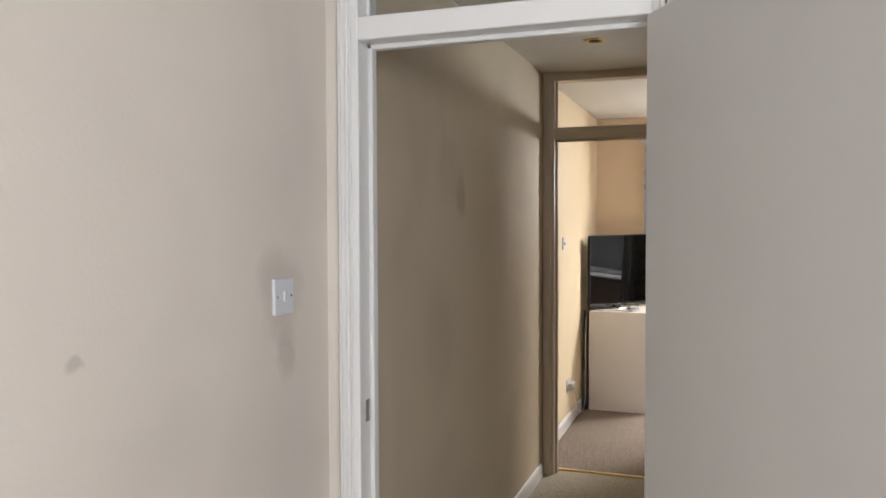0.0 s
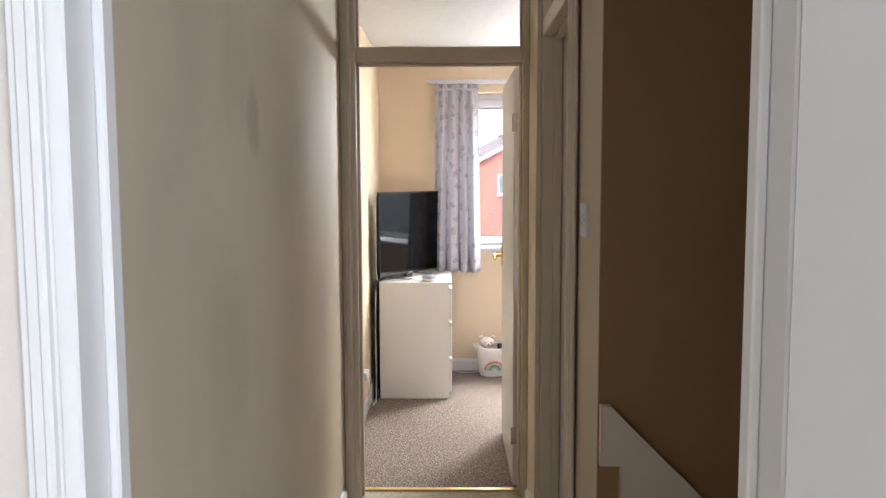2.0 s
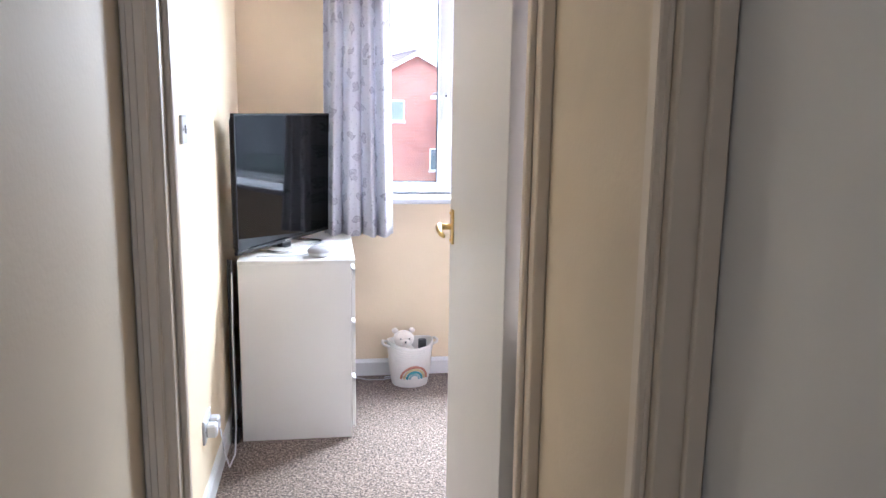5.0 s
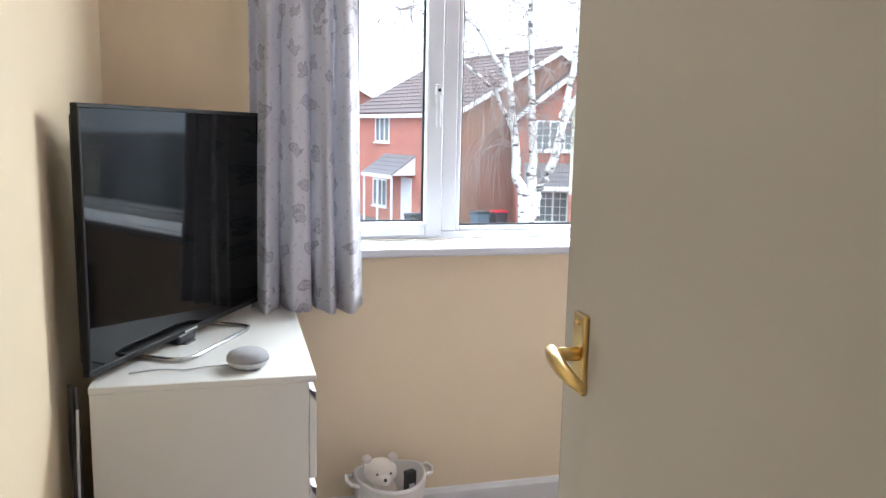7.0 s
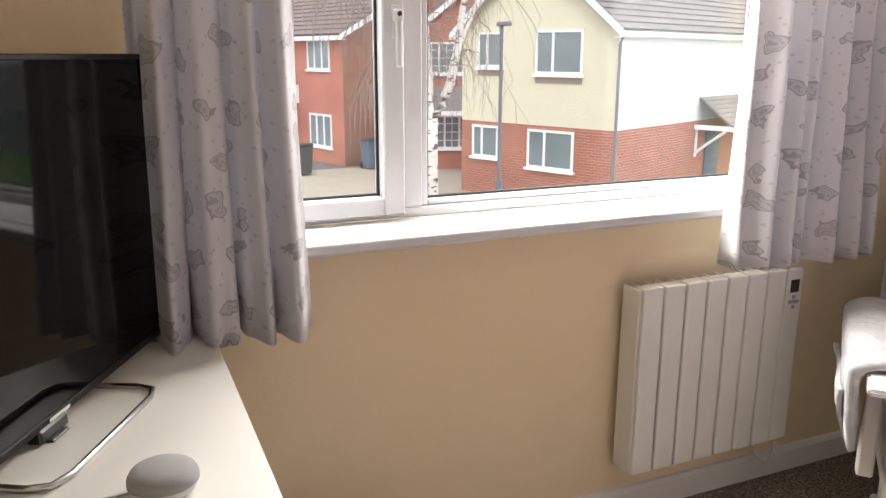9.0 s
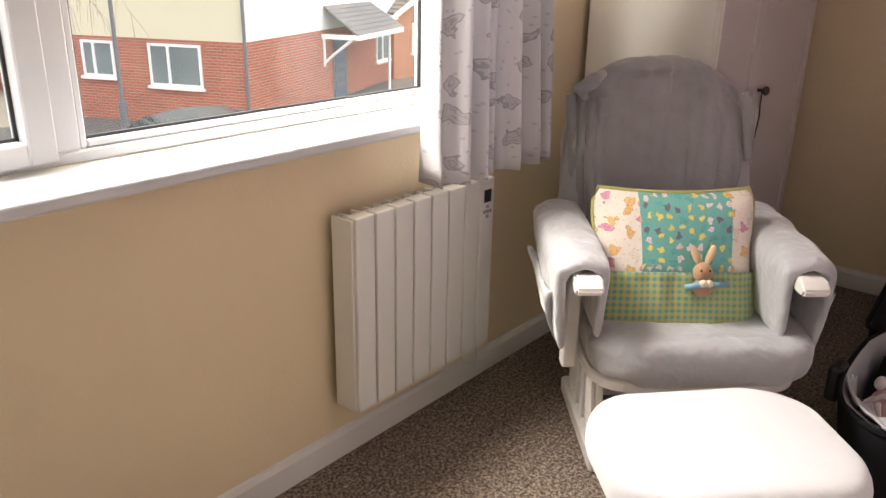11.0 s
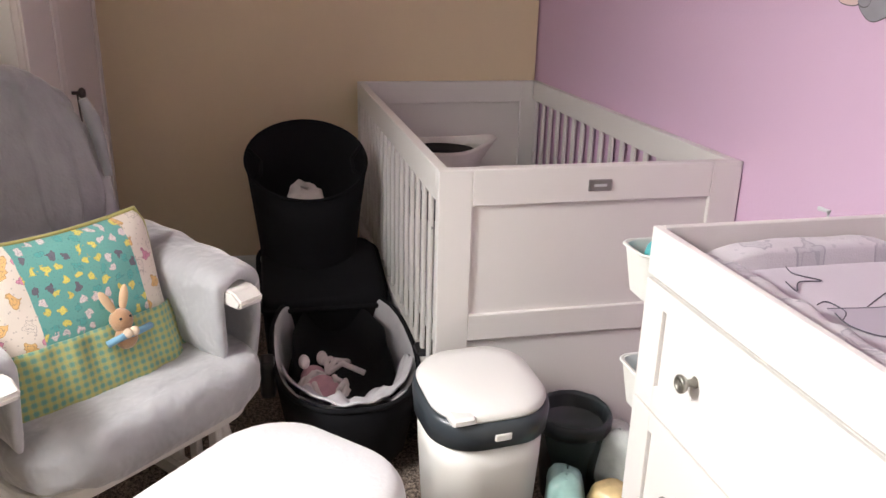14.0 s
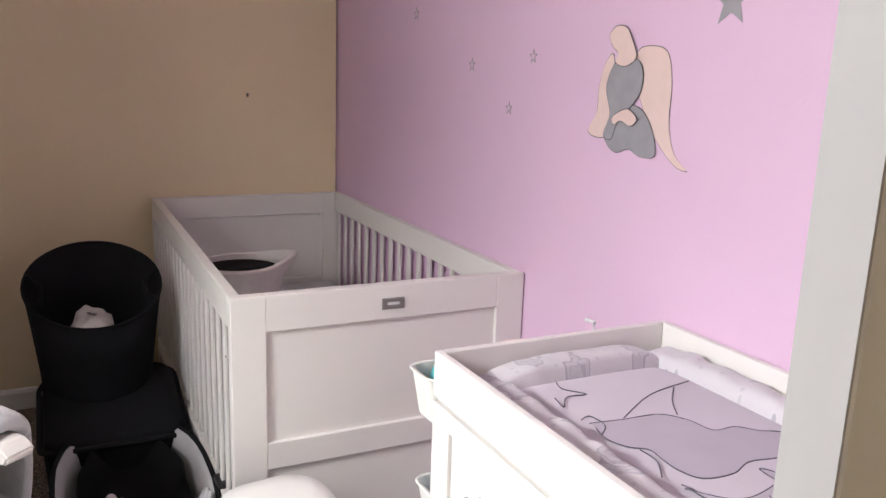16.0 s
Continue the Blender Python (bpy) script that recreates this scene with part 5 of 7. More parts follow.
def pillow():
    p = thing("pocket_cushion", "square teal print cushion with a green check pocket on the armchair", "cushion")
    p.matrix_basis = pose(CX, CY, 0, 0, 0, CROT) @ pose(-0.038, 0.100, 0.352, -17, 0, 0)
    w, h = 0.475, 0.465

    def surf(u, v, off=0.0):
        """u, v from 0 to 1 over the cushion's front."""
        e = max((1 - abs(2 * u - 1) ** 3.2) * (1 - abs(2 * v - 1) ** 3.2), 0) ** 0.5
        pinch = 0.02 * (abs(2 * u - 1) ** 2) * (1 - abs(2 * v - 1)) + 0.0
        x = (u - 0.5) * (w - 2 * 0.02 * (1 - abs(2 * v - 1) ** 2) - 0.05 * abs(2 * v - 1) ** 9)
        z = (v - 0.5) * (h - 2 * 0.015 * (1 - abs(2 * u - 1) ** 2)) + h / 2
        return (x, -0.075 * e - off + 0.004 * noise.noise((u * 8, v * 8, 2)), z)

    def sheet(name, u0, u1, v0, v1, m, off=0.0, nu=16, nv=16, back=False, wave=0.0):
        pts, uv = [], []
        for i in range(nu + 1):
            row, ru = [], []
            for j in range(nv + 1):
                u, v = u0 + (u1 - u0) * i / nu, v0 + (v1 - v0) * j / nv
                x, y, z = surf(u, v, off)
                if back:
                    y = -y
                y -= wave * math.sin(38 * u) * (v - v0)
                row.append((x, y, z))
                ru.append((u * w, v * h))
            pts.append(row)
            uv.append(ru)
        bm = bmesh.new()
        uv_sheet(bm, pts, uv)
        return part(name, bm, m, p, smooth=True)
    sheet("print_panel", 0.26, 0.83, 0.0, 1, M_TEAL)
    sheet("print_strip", 0.0, 0.26, 0.0, 1, M_CREAMPRINT)
    sheet("print_strip", 0.83, 1.0, 0.0, 1, M_CREAMPRINT)
    sheet("cushion_back", 0, 1, 0, 1, M_CHECK, back=True)
    o = sheet("pocket", -0.01, 1.04, -0.015, 0.50, M_CHECK, off=0.012, nu=30, nv=20, wave=0.010)
    md = o.modifiers.new("cloth", "SOLIDIFY")
    md.thickness = 0.004
    bm = bmesh.new()
    edge = [surf(u, 1) for u in [k / 12 for k in range(13)]] + [surf(1, v) for v in [1 - k / 12 for k in range(1, 13)]] + [surf(u, 0) for u in [1 - k / 12 for k in range(1, 13)]] + [surf(0, v) for v in [k / 12 for k in range(1, 12)]]
    tube(bm, edge, 0.006, 6, closed=True)
    part("piping", bm, M_CHECK, p, smooth=True)
    b = thing("bunny_toy", "small tan plush rabbit with a blue ribbon in the cushion's pocket", "soft toy")
    b.matrix_basis = p.matrix_basis @ pose(0.055, -0.092, 0.205)
    M_TAN = mat("tan_plush", (0.46, 0.27, 0.15), 0.95, 0.15, 60, 0.6, 300, sheen=0.5)
    bm = bmesh.new()
    for r, x, z, sx, sz in ((0.026, 0, 0.028, 1.0, 1.05), (0.024, 0, -0.012, 1.1, 1.1)):
        bmesh.ops.create_uvsphere(bm, u_segments=16, v_segments=12, radius=r, matrix=pose(x, 0, z) @ Matrix.Diagonal((sx, 0.9, sz, 1)))
    part("plush", bm, M_TAN, b, smooth=True)
    bm = bmesh.new()
    for s in (-1, 1):
        bmesh.ops.create_uvsphere(bm, u_segments=12, v_segments=10, radius=0.03, matrix=pose(s * 0.02, 0, 0.075, 0, s * 22) @ Matrix.Diagonal((0.36, 0.2, 1.0, 1)))
    part("ear", bm, mat("cream_ear_plush", (0.68, 0.48, 0.30), 0.9, 0.08, 60), b, smooth=True)
    bm = bmesh.new()
    for s in (-1, 1):
        bmesh.ops.create_uvsphere(bm, u_segments=8, v_segments=6, radius=0.0032, matrix=pose(s * 0.012, -0.022, 0.034))
    part("eye", bm, M_BLACK, b, smooth=True)
    bm = bmesh.new()
    tube(bm, [(-0.05, -0.008, -0.012), (-0.02, -0.024, -0.004), (0.02, -0.024, -0.004), (0.06, -0.008, -0.004)], 0.008, 8)
    part("ribbon", bm, mat("blue_ribbon", (0.18, 0.36, 0.50), 0.7), b, smooth=True)
    bm = bmesh.new()
    for s in (-1, 1):
        bmesh.ops.create_uvsphere(bm, u_segments=10, v_segments=8, radius=0.011, matrix=pose(s * 0.008, -0.028, 0.0))
    part("paw", bm, mat("cream_paw_plush", (0.66, 0.52, 0.40), 0.9), b, smooth=True)


pillow()


def footstool():
    f = thing("footstool", "white velour footstool in front of the glider armchair", "footstool", 1.755, 6.20, 0, CROT + 4)
    bm = bmesh.new()
    cushion(bm, 0.53, 0.42, 0.12, 0.14, 1.0, n=14, m=12)
    bmesh.ops.translate(bm, verts=bm.verts, vec=(0, 0, 0.35))
    soft(bm, 0.005, 7)
    part("cushion", bm, M_OTTO, f, smooth=True)
    bm = bmesh.new()
    loft(bm, [[(x, y, z) for x, y in rounded(0.44, 0.34, 0.05)] for z in (0.325, 0.355)])
    part("top_board", bm, M_CHAIRWOOD, f)
    for sx in (-1, 1):
        x = sx * 0.18
        s = part("side_frame", bmbox(x - 0.018, x + 0.018, -0.19, 0.19, 0.0, 0.045, bev=0.006), M_CHAIRWOOD, f)
        for k in range(3):
            y = -0.12 + 0.12 * k
            part("slat", bmbox(x - 0.009, x + 0.009, y - 0.016, y + 0.016, 0.04, 0.33, bev=0.003), M_CHAIRWOOD, s)


footstool()

# ---- black hamper, folded seat and carrycot ----


def hamper():
    h = thing("laundry_hamper", "black fabric pop-up hamper between cot and wardrobe, holding some washing", "hamper", 3.42, 6.0, 0)
    def ring(r, z, tilt=0.0, n=36, cx=0.0):
        return [(cx + r * math.cos(a), r * 1.0 * math.sin(a), z + tilt * math.cos(a)) for a in [2 * math.pi * k / n for k in range(n)]]
    bm = bmesh.new()
    # outer wall then inner wall
    loft(bm, [ring(0.165, 0.0), ring(0.172, 0.2), ring(0.185, 0.40, 0.0), ring(0.20, 0.54, 0.05), ring(0.220, 0.69, 0.10), ring(0.214, 0.69, 0.10), ring(0.193, 0.54, 0.05), ring(0.17, 0.42), ring(0.165, 0.41)])
    soft(bm, 0.004, 12)
    part("fabric_body", bm, M_BLACKFAB, h, smooth=True)
    bm = bmesh.new()
    tube(bm, ring(0.219, 0.693, 0.10), 0.006, 8, closed=True)
    part("top_hoop", bm, M_BLACKFAB, h, smooth=True)
    for s in (-1, 1):
        bm = bmesh.new()
        tube(bm, [(0.06, s * 0.205, 0.72), (0.0, s * 0.165, 0.69), (-0.06, s * 0.165, 0.655), (-0.11, s * 0.19, 0.655)], 0.007, 8)
        part("handle_strap", bm, M_BLACKFAB, h, smooth=True)
    bm = bmesh.new()
    cushion(bm, 0.18, 0.14, 0.11, 0.05, 1.0, wob=0.2)
    soft(bm, 0.03, 14)
    bmesh.ops.translate(bm, verts=bm.verts, vec=(-0.03, 0.01, 0.47))
    w = thing("laundry", "crumpled pale clothes in the black hamper", "clothes", 3.42, 6.0, 0)
    part("cloth", bm, mat("pale_printed_cotton", (0.62, 0.57, 0.55), 0.9, 0.2, 30), w, smooth=True)
    s = thing("folded_seat", "black padded pushchair seat lying in front of the hamper", "pushchair seat", 3.24, 5.97, 0)
    bm = bmesh.new()
    loft(bm, [[(x * g, y * g, z) for x, y in rounded(0.36, 0.43, 0.05)] for z, g in ((0.0, 0.90), (0.02, 0.95), (0.24, 1.0), (0.27, 0.99), (0.285, 0.95))])
    for v in bm.verts:
        v.co.z += 0.10 * max(0, v.co.x / 0.18) * (v.co.z > 0.2)
    soft(bm, 0.006, 9)
    part("padded_body", bm, M_BLACKFAB, s, smooth=True)
    bm = bmesh.new()
    tube(bm, [(x, y, 0.25 + 0.10 * max(0, x / 0.18)) for x, y in rounded(0.375, 0.445, 0.05)], 0.009, 8, closed=True)
    part("edge_piping", bm, M_BLACKFAB, s, smooth=True)
    bm = bmesh.new()
    tube(bm, [(-0.03, -0.18, 0.30), (0.0, -0.05, 0.305), (0.0, 0.08, 0.305)], 0.010, 8)
    part("strap", bm, mat("dark_webbing", (0.035, 0.033, 0.035), 0.6), s)


hamper()


def carrycot():
    c = thing("carrycot", "black carrycot with a pale grey quilted lining on the carpet", "carrycot", 2.76, 5.945, 0)
    def oval(a, b, z, n=48, p=2.6, dx=0.0):
        out = []
        for k in range(n):
            t = 2 * math.pi * k / n
            cx, sy = math.cos(t), math.sin(t)
            out.append((dx + a * math.copysign(abs(cx) ** (2 / p), cx), b * math.copysign(abs(sy) ** (2 / p), sy), z))
        return out
    bm = bmesh.new()
    loft(bm, [oval(0.34, 0.165, 0.02), oval(0.365, 0.185, 0.05), oval(0.405, 0.208, 0.20), oval(0.415, 0.215, 0.262), oval(0.405, 0.207, 0.268)], cap=False)
    bm.faces.new(list(bm.verts)[:48])
    soft(bm, 0.003, 18)
    part("outer_shell", bm, M_BLACKFAB, c, smooth=True)
    bm = bmesh.new()
    loft(bm, [oval(0.407, 0.209, 0.268), oval(0.392, 0.196, 0.264), oval(0.378, 0.184, 0.20), oval(0.365, 0.172, 0.10)], cap=False)
    for v in bm.verts:
        k = max(0, -v.co.x - 0.22) / 0.19
        v.co += Vector((0.035 * k * noise.noise((v.co.y * 22, v.co.z * 12, 1)) + 0.02 * k, 0, 0.02 * k * noise.noise((v.co.y * 18, 3, v.co.z * 9))))
    soft(bm, 0.006, 22)
    part("lining", bm, mat("pale_grey_lining", (0.46, 0.45, 0.47), 0.85, 0.10, 14, 0.4, 60), c, smooth=True)
    bm = bmesh.new()
    loft(bm, [oval(0.362, 0.169, 0.085), oval(0.362, 0.169, 0.115), oval(0.34, 0.155, 0.125)])
    part("inner_mattress", bm, M_BLACKFAB, c, smooth=True)
    # padded head pad with scalloped edge
    bm = bmesh.new()
    n = 40
    top = []
    for k in range(n):
        t = -math.pi * 0.62 + 1.24 * math.pi * k / (n - 1)
        sc = 1 + 0.035 * abs(math.sin(t * 3.5))
        top.append((0.352 * math.cos(t) * sc if math.cos(t) > 0 else 0.6 * math.cos(t), 0.150 * math.sin(t) * sc / max(abs(math.sin(t)), 0.55) ** 0.2, 0.245 if math.cos(t) > 0.3 else 0.20))
    lo = [(x, y * 0.95, 0.12) for x, y, z in top]
    inn = [(x * 0.84, y * 0.80, 0.15) for x, y, z in top]
    loft(bm, [lo, top, inn])
    part("head_pad", bm, M_BLACKFAB, c, smooth=True)
    bm = bmesh.new()
    tube(bm, oval(0.413, 0.213, 0.266), 0.008, 8, closed=True)
    part("rim_piping", bm, M_BLACKFAB, c, smooth=True)
    for s in (-1, 1):
        part("side_mount", bmbox(-0.15, -0.07, s * 0.228 - 0.022, s * 0.228 + 0.022, 0.17, 0.285, bev=0.014, seg=2), M_BLACK, c)
    # crumpled sheet over the foot
    s = thing("cot_sheet", "crumpled pale grey sheet at the foot of the carrycot", "sheet", 2.76, 5.945, 0)
    pts, uv = [], []
    for i in range(31):
        u = i / 30
        row = []
        for j in range(13):
            v = j / 12
            y = (u - 0.5) * 0.37
            edge = math.sqrt(max(0, 1 - (2 * u - 1) ** 2 * 0.82))
            x = -0.398 * edge - 0.012 + 0.20 * v * (0.7 + 0.5 * noise.noise((u * 4, 2, 2)))
            z = 0.288 - 0.070 * v + 0.034 * noise.noise((u * 9, v * 3, 5)) * (0.3 + v) + 0.012 * math.sin(30 * u + 3 * v) * v
            row.append((x, y, z))
        pts.append(row)
        uv.append([(0, 0)] * 13)
    bm = bmesh.new()
    uv_sheet(bm, pts, uv)
    o = part("cloth", bm, mat("pale_grey_sheet", (0.55, 0.54, 0.57), 0.8, 0.08, 10), s, smooth=True)
    md = o.modifiers.new("cloth", "SOLIDIFY")
    md.thickness = 0.006
    t = thing("crocheted_toy", "pink and white crocheted octopus toy lying in the carrycot", "soft toy", 2.64, 6.02, 0.135)
    M_WOOLP = mat("pink_wool", (0.58, 0.33, 0.38), 0.95, 0.35, 45, 0.8, 160)
    M_WOOLW = mat("white_wool", (0.74, 0.66, 0.66), 0.95, 0.2, 50, 0.8, 160)
    bm = bmesh.new()
    for q in ((0.052, -0.04, 0.0, 0.05, 1), (0.04, 0.05, 0.02, 0.05, 1)):
        bmesh.ops.create_uvsphere(bm, u_segments=16, v_segments=12, radius=q[0], matrix=pose(q[1], q[2], q[3]))
    part("head", bm, M_WOOLP, t, smooth=True)
    for k in range(9):
        bm = bmesh.new()
        a = 2.4 * k
        x0, y0 = -0.03 + 0.02 * math.cos(a), 0.0 + 0.02 * math.sin(a)
        pts = [(x0 + (0.015 + 0.010 * i) * math.cos(a + 0.35 * i), y0 + (0.015 + 0.010 * i) * math.sin(a + 0.35 * i), 0.075 + 0.02 * math.sin(i * 0.9 + k) - 0.004 * i) for i in range(9)]
        tube(bm, pts, 0.0085, 7)
        part("curled_arm", bm, M_WOOLW, t, smooth=True)
    bm = bmesh.new()
    for k, (dx, dy) in enumerate(((0.10, -0.09), (0.02, -0.13), (0.13, -0.04))):
        tube(bm, [(0.02, -0.02, 0.08), (0.3 * dx + 0.02, 0.5 * dy, 0.105), (dx, dy, 0.07)], 0.009, 7)
    for q in ((0.09, -0.01), (0.075, 0.045)):
        bmesh.ops.create_uvsphere(bm, u_segments=12, v_segments=8, radius=0.022, matrix=pose(q[0], q[1], 0.095) @ Matrix.Diagonal((1.6, 0.8, 0.8, 1)))
    part("ribbon_leg", bm, M_WOOLW, t, smooth=True)


carrycot()


def nappy_bin():
    b = thing("nappy_bin", "white and charcoal plastic nappy bin beside the cot", "bin", 2.17, 5.672, 0, 6)
    b.scale = (1.16, 1.16, 0.885)
    M_BINW = mat("white_bin_plastic", (0.80, 0.79, 0.77), 0.35, 0.02, 5)
    M_BIND = mat("charcoal_bin_plastic", (0.045, 0.055, 0.065), 0.32, 0.06, 6)
    def ring(w, d, z, tilt=0.0, dx=0.0):
        return [(x + dx, y, z + tilt * x) for x, y in rounded(w, d, min(w, d) * 0.36, 8)]
    bm = bmesh.new()
    loft(bm, [ring(0.19, 0.19, 0.0), ring(0.215, 0.215, 0.006), ring(0.24, 0.24, 0.30), ring(0.243, 0.243, 0.375)])
    part("bin_body", bm, M_BINW, b, smooth=True)
    bm = bmesh.new()
    loft(bm, [ring(0.246, 0.246, 0.372), ring(0.256, 0.256, 0.376), ring(0.264, 0.264, 0.44, 0.10), ring(0.258, 0.258, 0.462, 0.12), ring(0.245, 0.245, 0.466, 0.12)])
    part("collar", bm, M_BIND, b, "charcoal collar", smooth=True)
    bm = bmesh.new()
    loft(bm, [ring(0.246, 0.246, 0.4665, 0.12), ring(0.250, 0.250, 0.474, 0.12), ring(0.235, 0.235, 0.488, 0.12), ring(0.17, 0.17, 0.497, 0.10), ring(0.05, 0.05, 0.50, 0.08)])
    part("lid", bm, M_BINW, b, "white domed lid", smooth=True)
    bm = bmesh.new()
    box(bm, -0.128, -0.118, -0.018, 0.018, 0.398, 0.420, bev=0.004, seg=2)
    bmesh.ops.translate(bm, verts=bm.verts, vec=(-0.006, 0.0, 0))
    part("release_button", bm, M_BINW, b)
    bm = bmesh.new()
    box(bm, -0.128, -0.085, 0.055, 0.105, 0.452, 0.476, bev=0.006)
    part("lid_tab", bm, M_BINW, b)


nappy_bin()


def floor_clutter():
    w = thing("waste_basket", "dark translucent waste basket with a black liner beside the nappy bin", "bin", 2.26, 5.385, 0)
    w.scale = (0.84, 0.84, 0.93)
    bm = bmesh.new()
    lathe(bm, [(0.001, 0.0), (0.085, 0.0), (0.115, 0.27), (0.118, 0.275), (0.113, 0.275), (0.083, 0.006), (0.001, 0.006)], seg=32)
    part("basket_body", bm, mat("smoky_green_plastic", (0.05, 0.075, 0.08), 0.25, 0.15, 8), w, smooth=True)
    bm = bmesh.new()
    rings = []
    for r, z in ((0.12, 0.235), (0.125, 0.27), (0.118, 0.282), (0.108, 0.27), (0.085, 0.12)):
        rings.append([((r + 0.006 * noise.noise((k * 0.9, z * 30, 1))) * math.cos(2 * math.pi * k / 40), (r + 0.006 * noise.noise((k * 0.9, z * 30, 2))) * math.sin(2 * math.pi * k / 40), z + 0.006 * noise.noise((k * 0.7, z, 5))) for k in range(40)])
    loft(bm, rings)
    part("liner", bm, mat("black_liner", (0.03, 0.04, 0.045), 0.3, 0.2, 20), w, smooth=True)
    cols = ((0.62, 0.66, 0.64), (0.36, 0.58, 0.54), (0.72, 0.55, 0.28), (0.62, 0.66, 0.64))
    labs = ("white and teal plastic pack of nappies on the carpet", "teal plastic pack of nappies with a dark patch on the carpet", "orange and white plastic pack of wipes on the carpet", "white plastic bag of cotton wool on the carpet")
    for k, (x, y, z, w_, d_, h_, rz) in enumerate(((2.165, 5.275, 0, 0.13, 0.10, 0.24, 25), (2.085, 5.465, 0, 0.13, 0.10, 0.20, -25), (2.05, 5.345, 0.0, 0.13, 0.11, 0.16, 35), (2.32, 5.21, 0, 0.12, 0.10, 0.15, 5))):
        t = thing("nappy_pack", labs[k], "pack", x, y, z, rz, group="packs beside the waste basket")
        bm = bmesh.new()
        cushion(bm, w_, d_, h_, 0.03, 0.6, n=8, m=14)
        soft(bm, 0.012, 16, k)
        m = mat("pack_film", cols[k], 0.25, 0.35, 26, 0.25, 60)
        part("film_wrapper", bm, m, t, smooth=True)
        bm = bmesh.new()
        for q in range(5):
            zz = h_ * (0.35 + 0.1 * q)
            box(bm, -w_ / 2 - 0.006, -w_ / 2 - 0.002, -d_ * 0.25, d_ * (0.25 - 0.05 * (q % 2)), zz, zz + 0.008)
        part("print_bar", bm, mat("pack_print", (0.05, 0.22, 0.24) if k != 2 else (0.72, 0.66, 0.55), 0.4), t)


floor_clutter()

# ---- stickers on the pink wall ----


def flat_shape(name, pts, y, m, parent, thick=0.0012):
    bm = bmesh.new()
    a = [bm.verts.new((x, y, z)) for x, z in pts]
    b = [bm.verts.new((x, y + thick, z)) for x, z in pts]
    bm.faces.new(a), bm.faces.new(b)
    for k in range(len(pts)):
        j = (k + 1) % len(pts)
        bm.faces.new((a[k], a[j], b[j], b[k]))
    return part(name, bm, m, parent)


def smooth_loop(pts, n=5):
    out = []
    N = len(pts)
    for i in range(N):
        p0, p1, p2, p3 = (Vector(pts[(i + k - 1) % N]) for k in range(4))
        for k in range(n):
            t = k / n
            out.append(tuple(0.5 * ((2 * p1) + (p2 - p0) * t + (2 * p0 - 5 * p1 + 4 * p2 - p3) * t * t + (3 * p1 - p0 - 3 * p2 + p3) * t ** 3)))
    return out


def sticker():
    s = thing("wall_sticker", "grey and pale pink rounded sticker on the pink wall", "wall sticker", 0, 4.888, 0)
    M_SG = mat("sticker_grey", (0.30, 0.29, 0.32), 0.5, 0.2, 24)
    M_SP = mat("sticker_pink", (0.72, 0.55, 0.52), 0.5, 0.08, 24)
    M_SL = mat("sticker_line", (0.10, 0.09, 0.10), 0.5)
    def shape(name, pts, lv, m):
        pts = smooth_loop(pts)
        c = Vector((sum(p[0] for p in pts) / len(pts), sum(p[1] for p in pts) / len(pts)))
        big = [tuple(Vector(p) + (Vector(p) - c).normalized() * 0.0022) for p in pts]
        o = flat_shape(name, big, 0.0006 + lv * 0.0016, M_SL, s, 0.0006)
        flat_shape("fill", pts, 0.0012 + lv * 0.0016, m, o, 0.0006)
    shape("side_shape", [(1.985, 1.50), (1.93, 1.512), (1.885, 1.495), (1.866, 1.43), (1.865, 1.35), (1.84, 1.285), (1.797, 1.253), (1.84, 1.262), (1.90, 1.31), (1.94, 1.36), (1.975, 1.42)], 0, M_SP)
    shape("side_shape", [(2.07, 1.492), (2.10, 1.475), (2.118, 1.42), (2.12, 1.36), (2.150, 1.312), (2.10, 1.300), (2.07, 1.32), (2.06, 1.38)], 0, M_SP)
    shape("lower_shape", [(2.03, 1.38), (1.96, 1.375), (1.915, 1.33), (1.90, 1.275), (1.95, 1.268), (1.99, 1.282), (2.03, 1.27), (2.06, 1.28), (2.085, 1.31), (2.06, 1.35)], 1, M_SG)
    shape("upper_shape", [(2.06, 1.475), (2.01, 1.49), (1.965, 1.47), (1.96, 1.42), (1.985, 1.385), (2.035, 1.34), (2.055, 1.30), (2.085, 1.31), (2.065, 1.36), (2.085, 1.42)], 2, M_SG)
    shape("top_shape", [(2.055, 1.478), (2.05, 1.50), (2.07, 1.515), (2.085, 1.54), (2.06, 1.56), (2.025, 1.555), (2.005, 1.53), (1.985, 1.49), (2.02, 1.47)], 3, M_SP)
    shape("band_shape", [(2.05, 1.352), (2.0, 1.372), (1.965, 1.352), (1.985, 1.335), (2.02, 1.345), (2.045, 1.335)], 4, M_SP)
    for k, (x, z, r) in enumerate(((3.22, 1.652, 0.026), (2.779, 1.473, 0.023), (2.423, 1.495, 0.022), (2.54, 1.349, 0.022), (1.72, 1.595, 0.055))):
        st = thing("star_sticker", "small grey star sticker on the pink wall" if r < 0.05 else "larger grey star sticker on the pink wall", "wall sticker", x, 4.888, z, group="stars on the pink wall")
        star = [(rr * math.sin(math.pi * q / 5), rr * math.cos(math.pi * q / 5)) for q in range(10) for rr in [r if q % 2 == 0 else r * 0.42]]
        flat_shape("star_outline", star, 0.0006, M_SG, st, 0.0006)
        if r < 0.05:
            flat_shape("star_centre", [(a * 0.6, b * 0.6) for a, b in star], 0.0013, M_PINK, st, 0.0005)


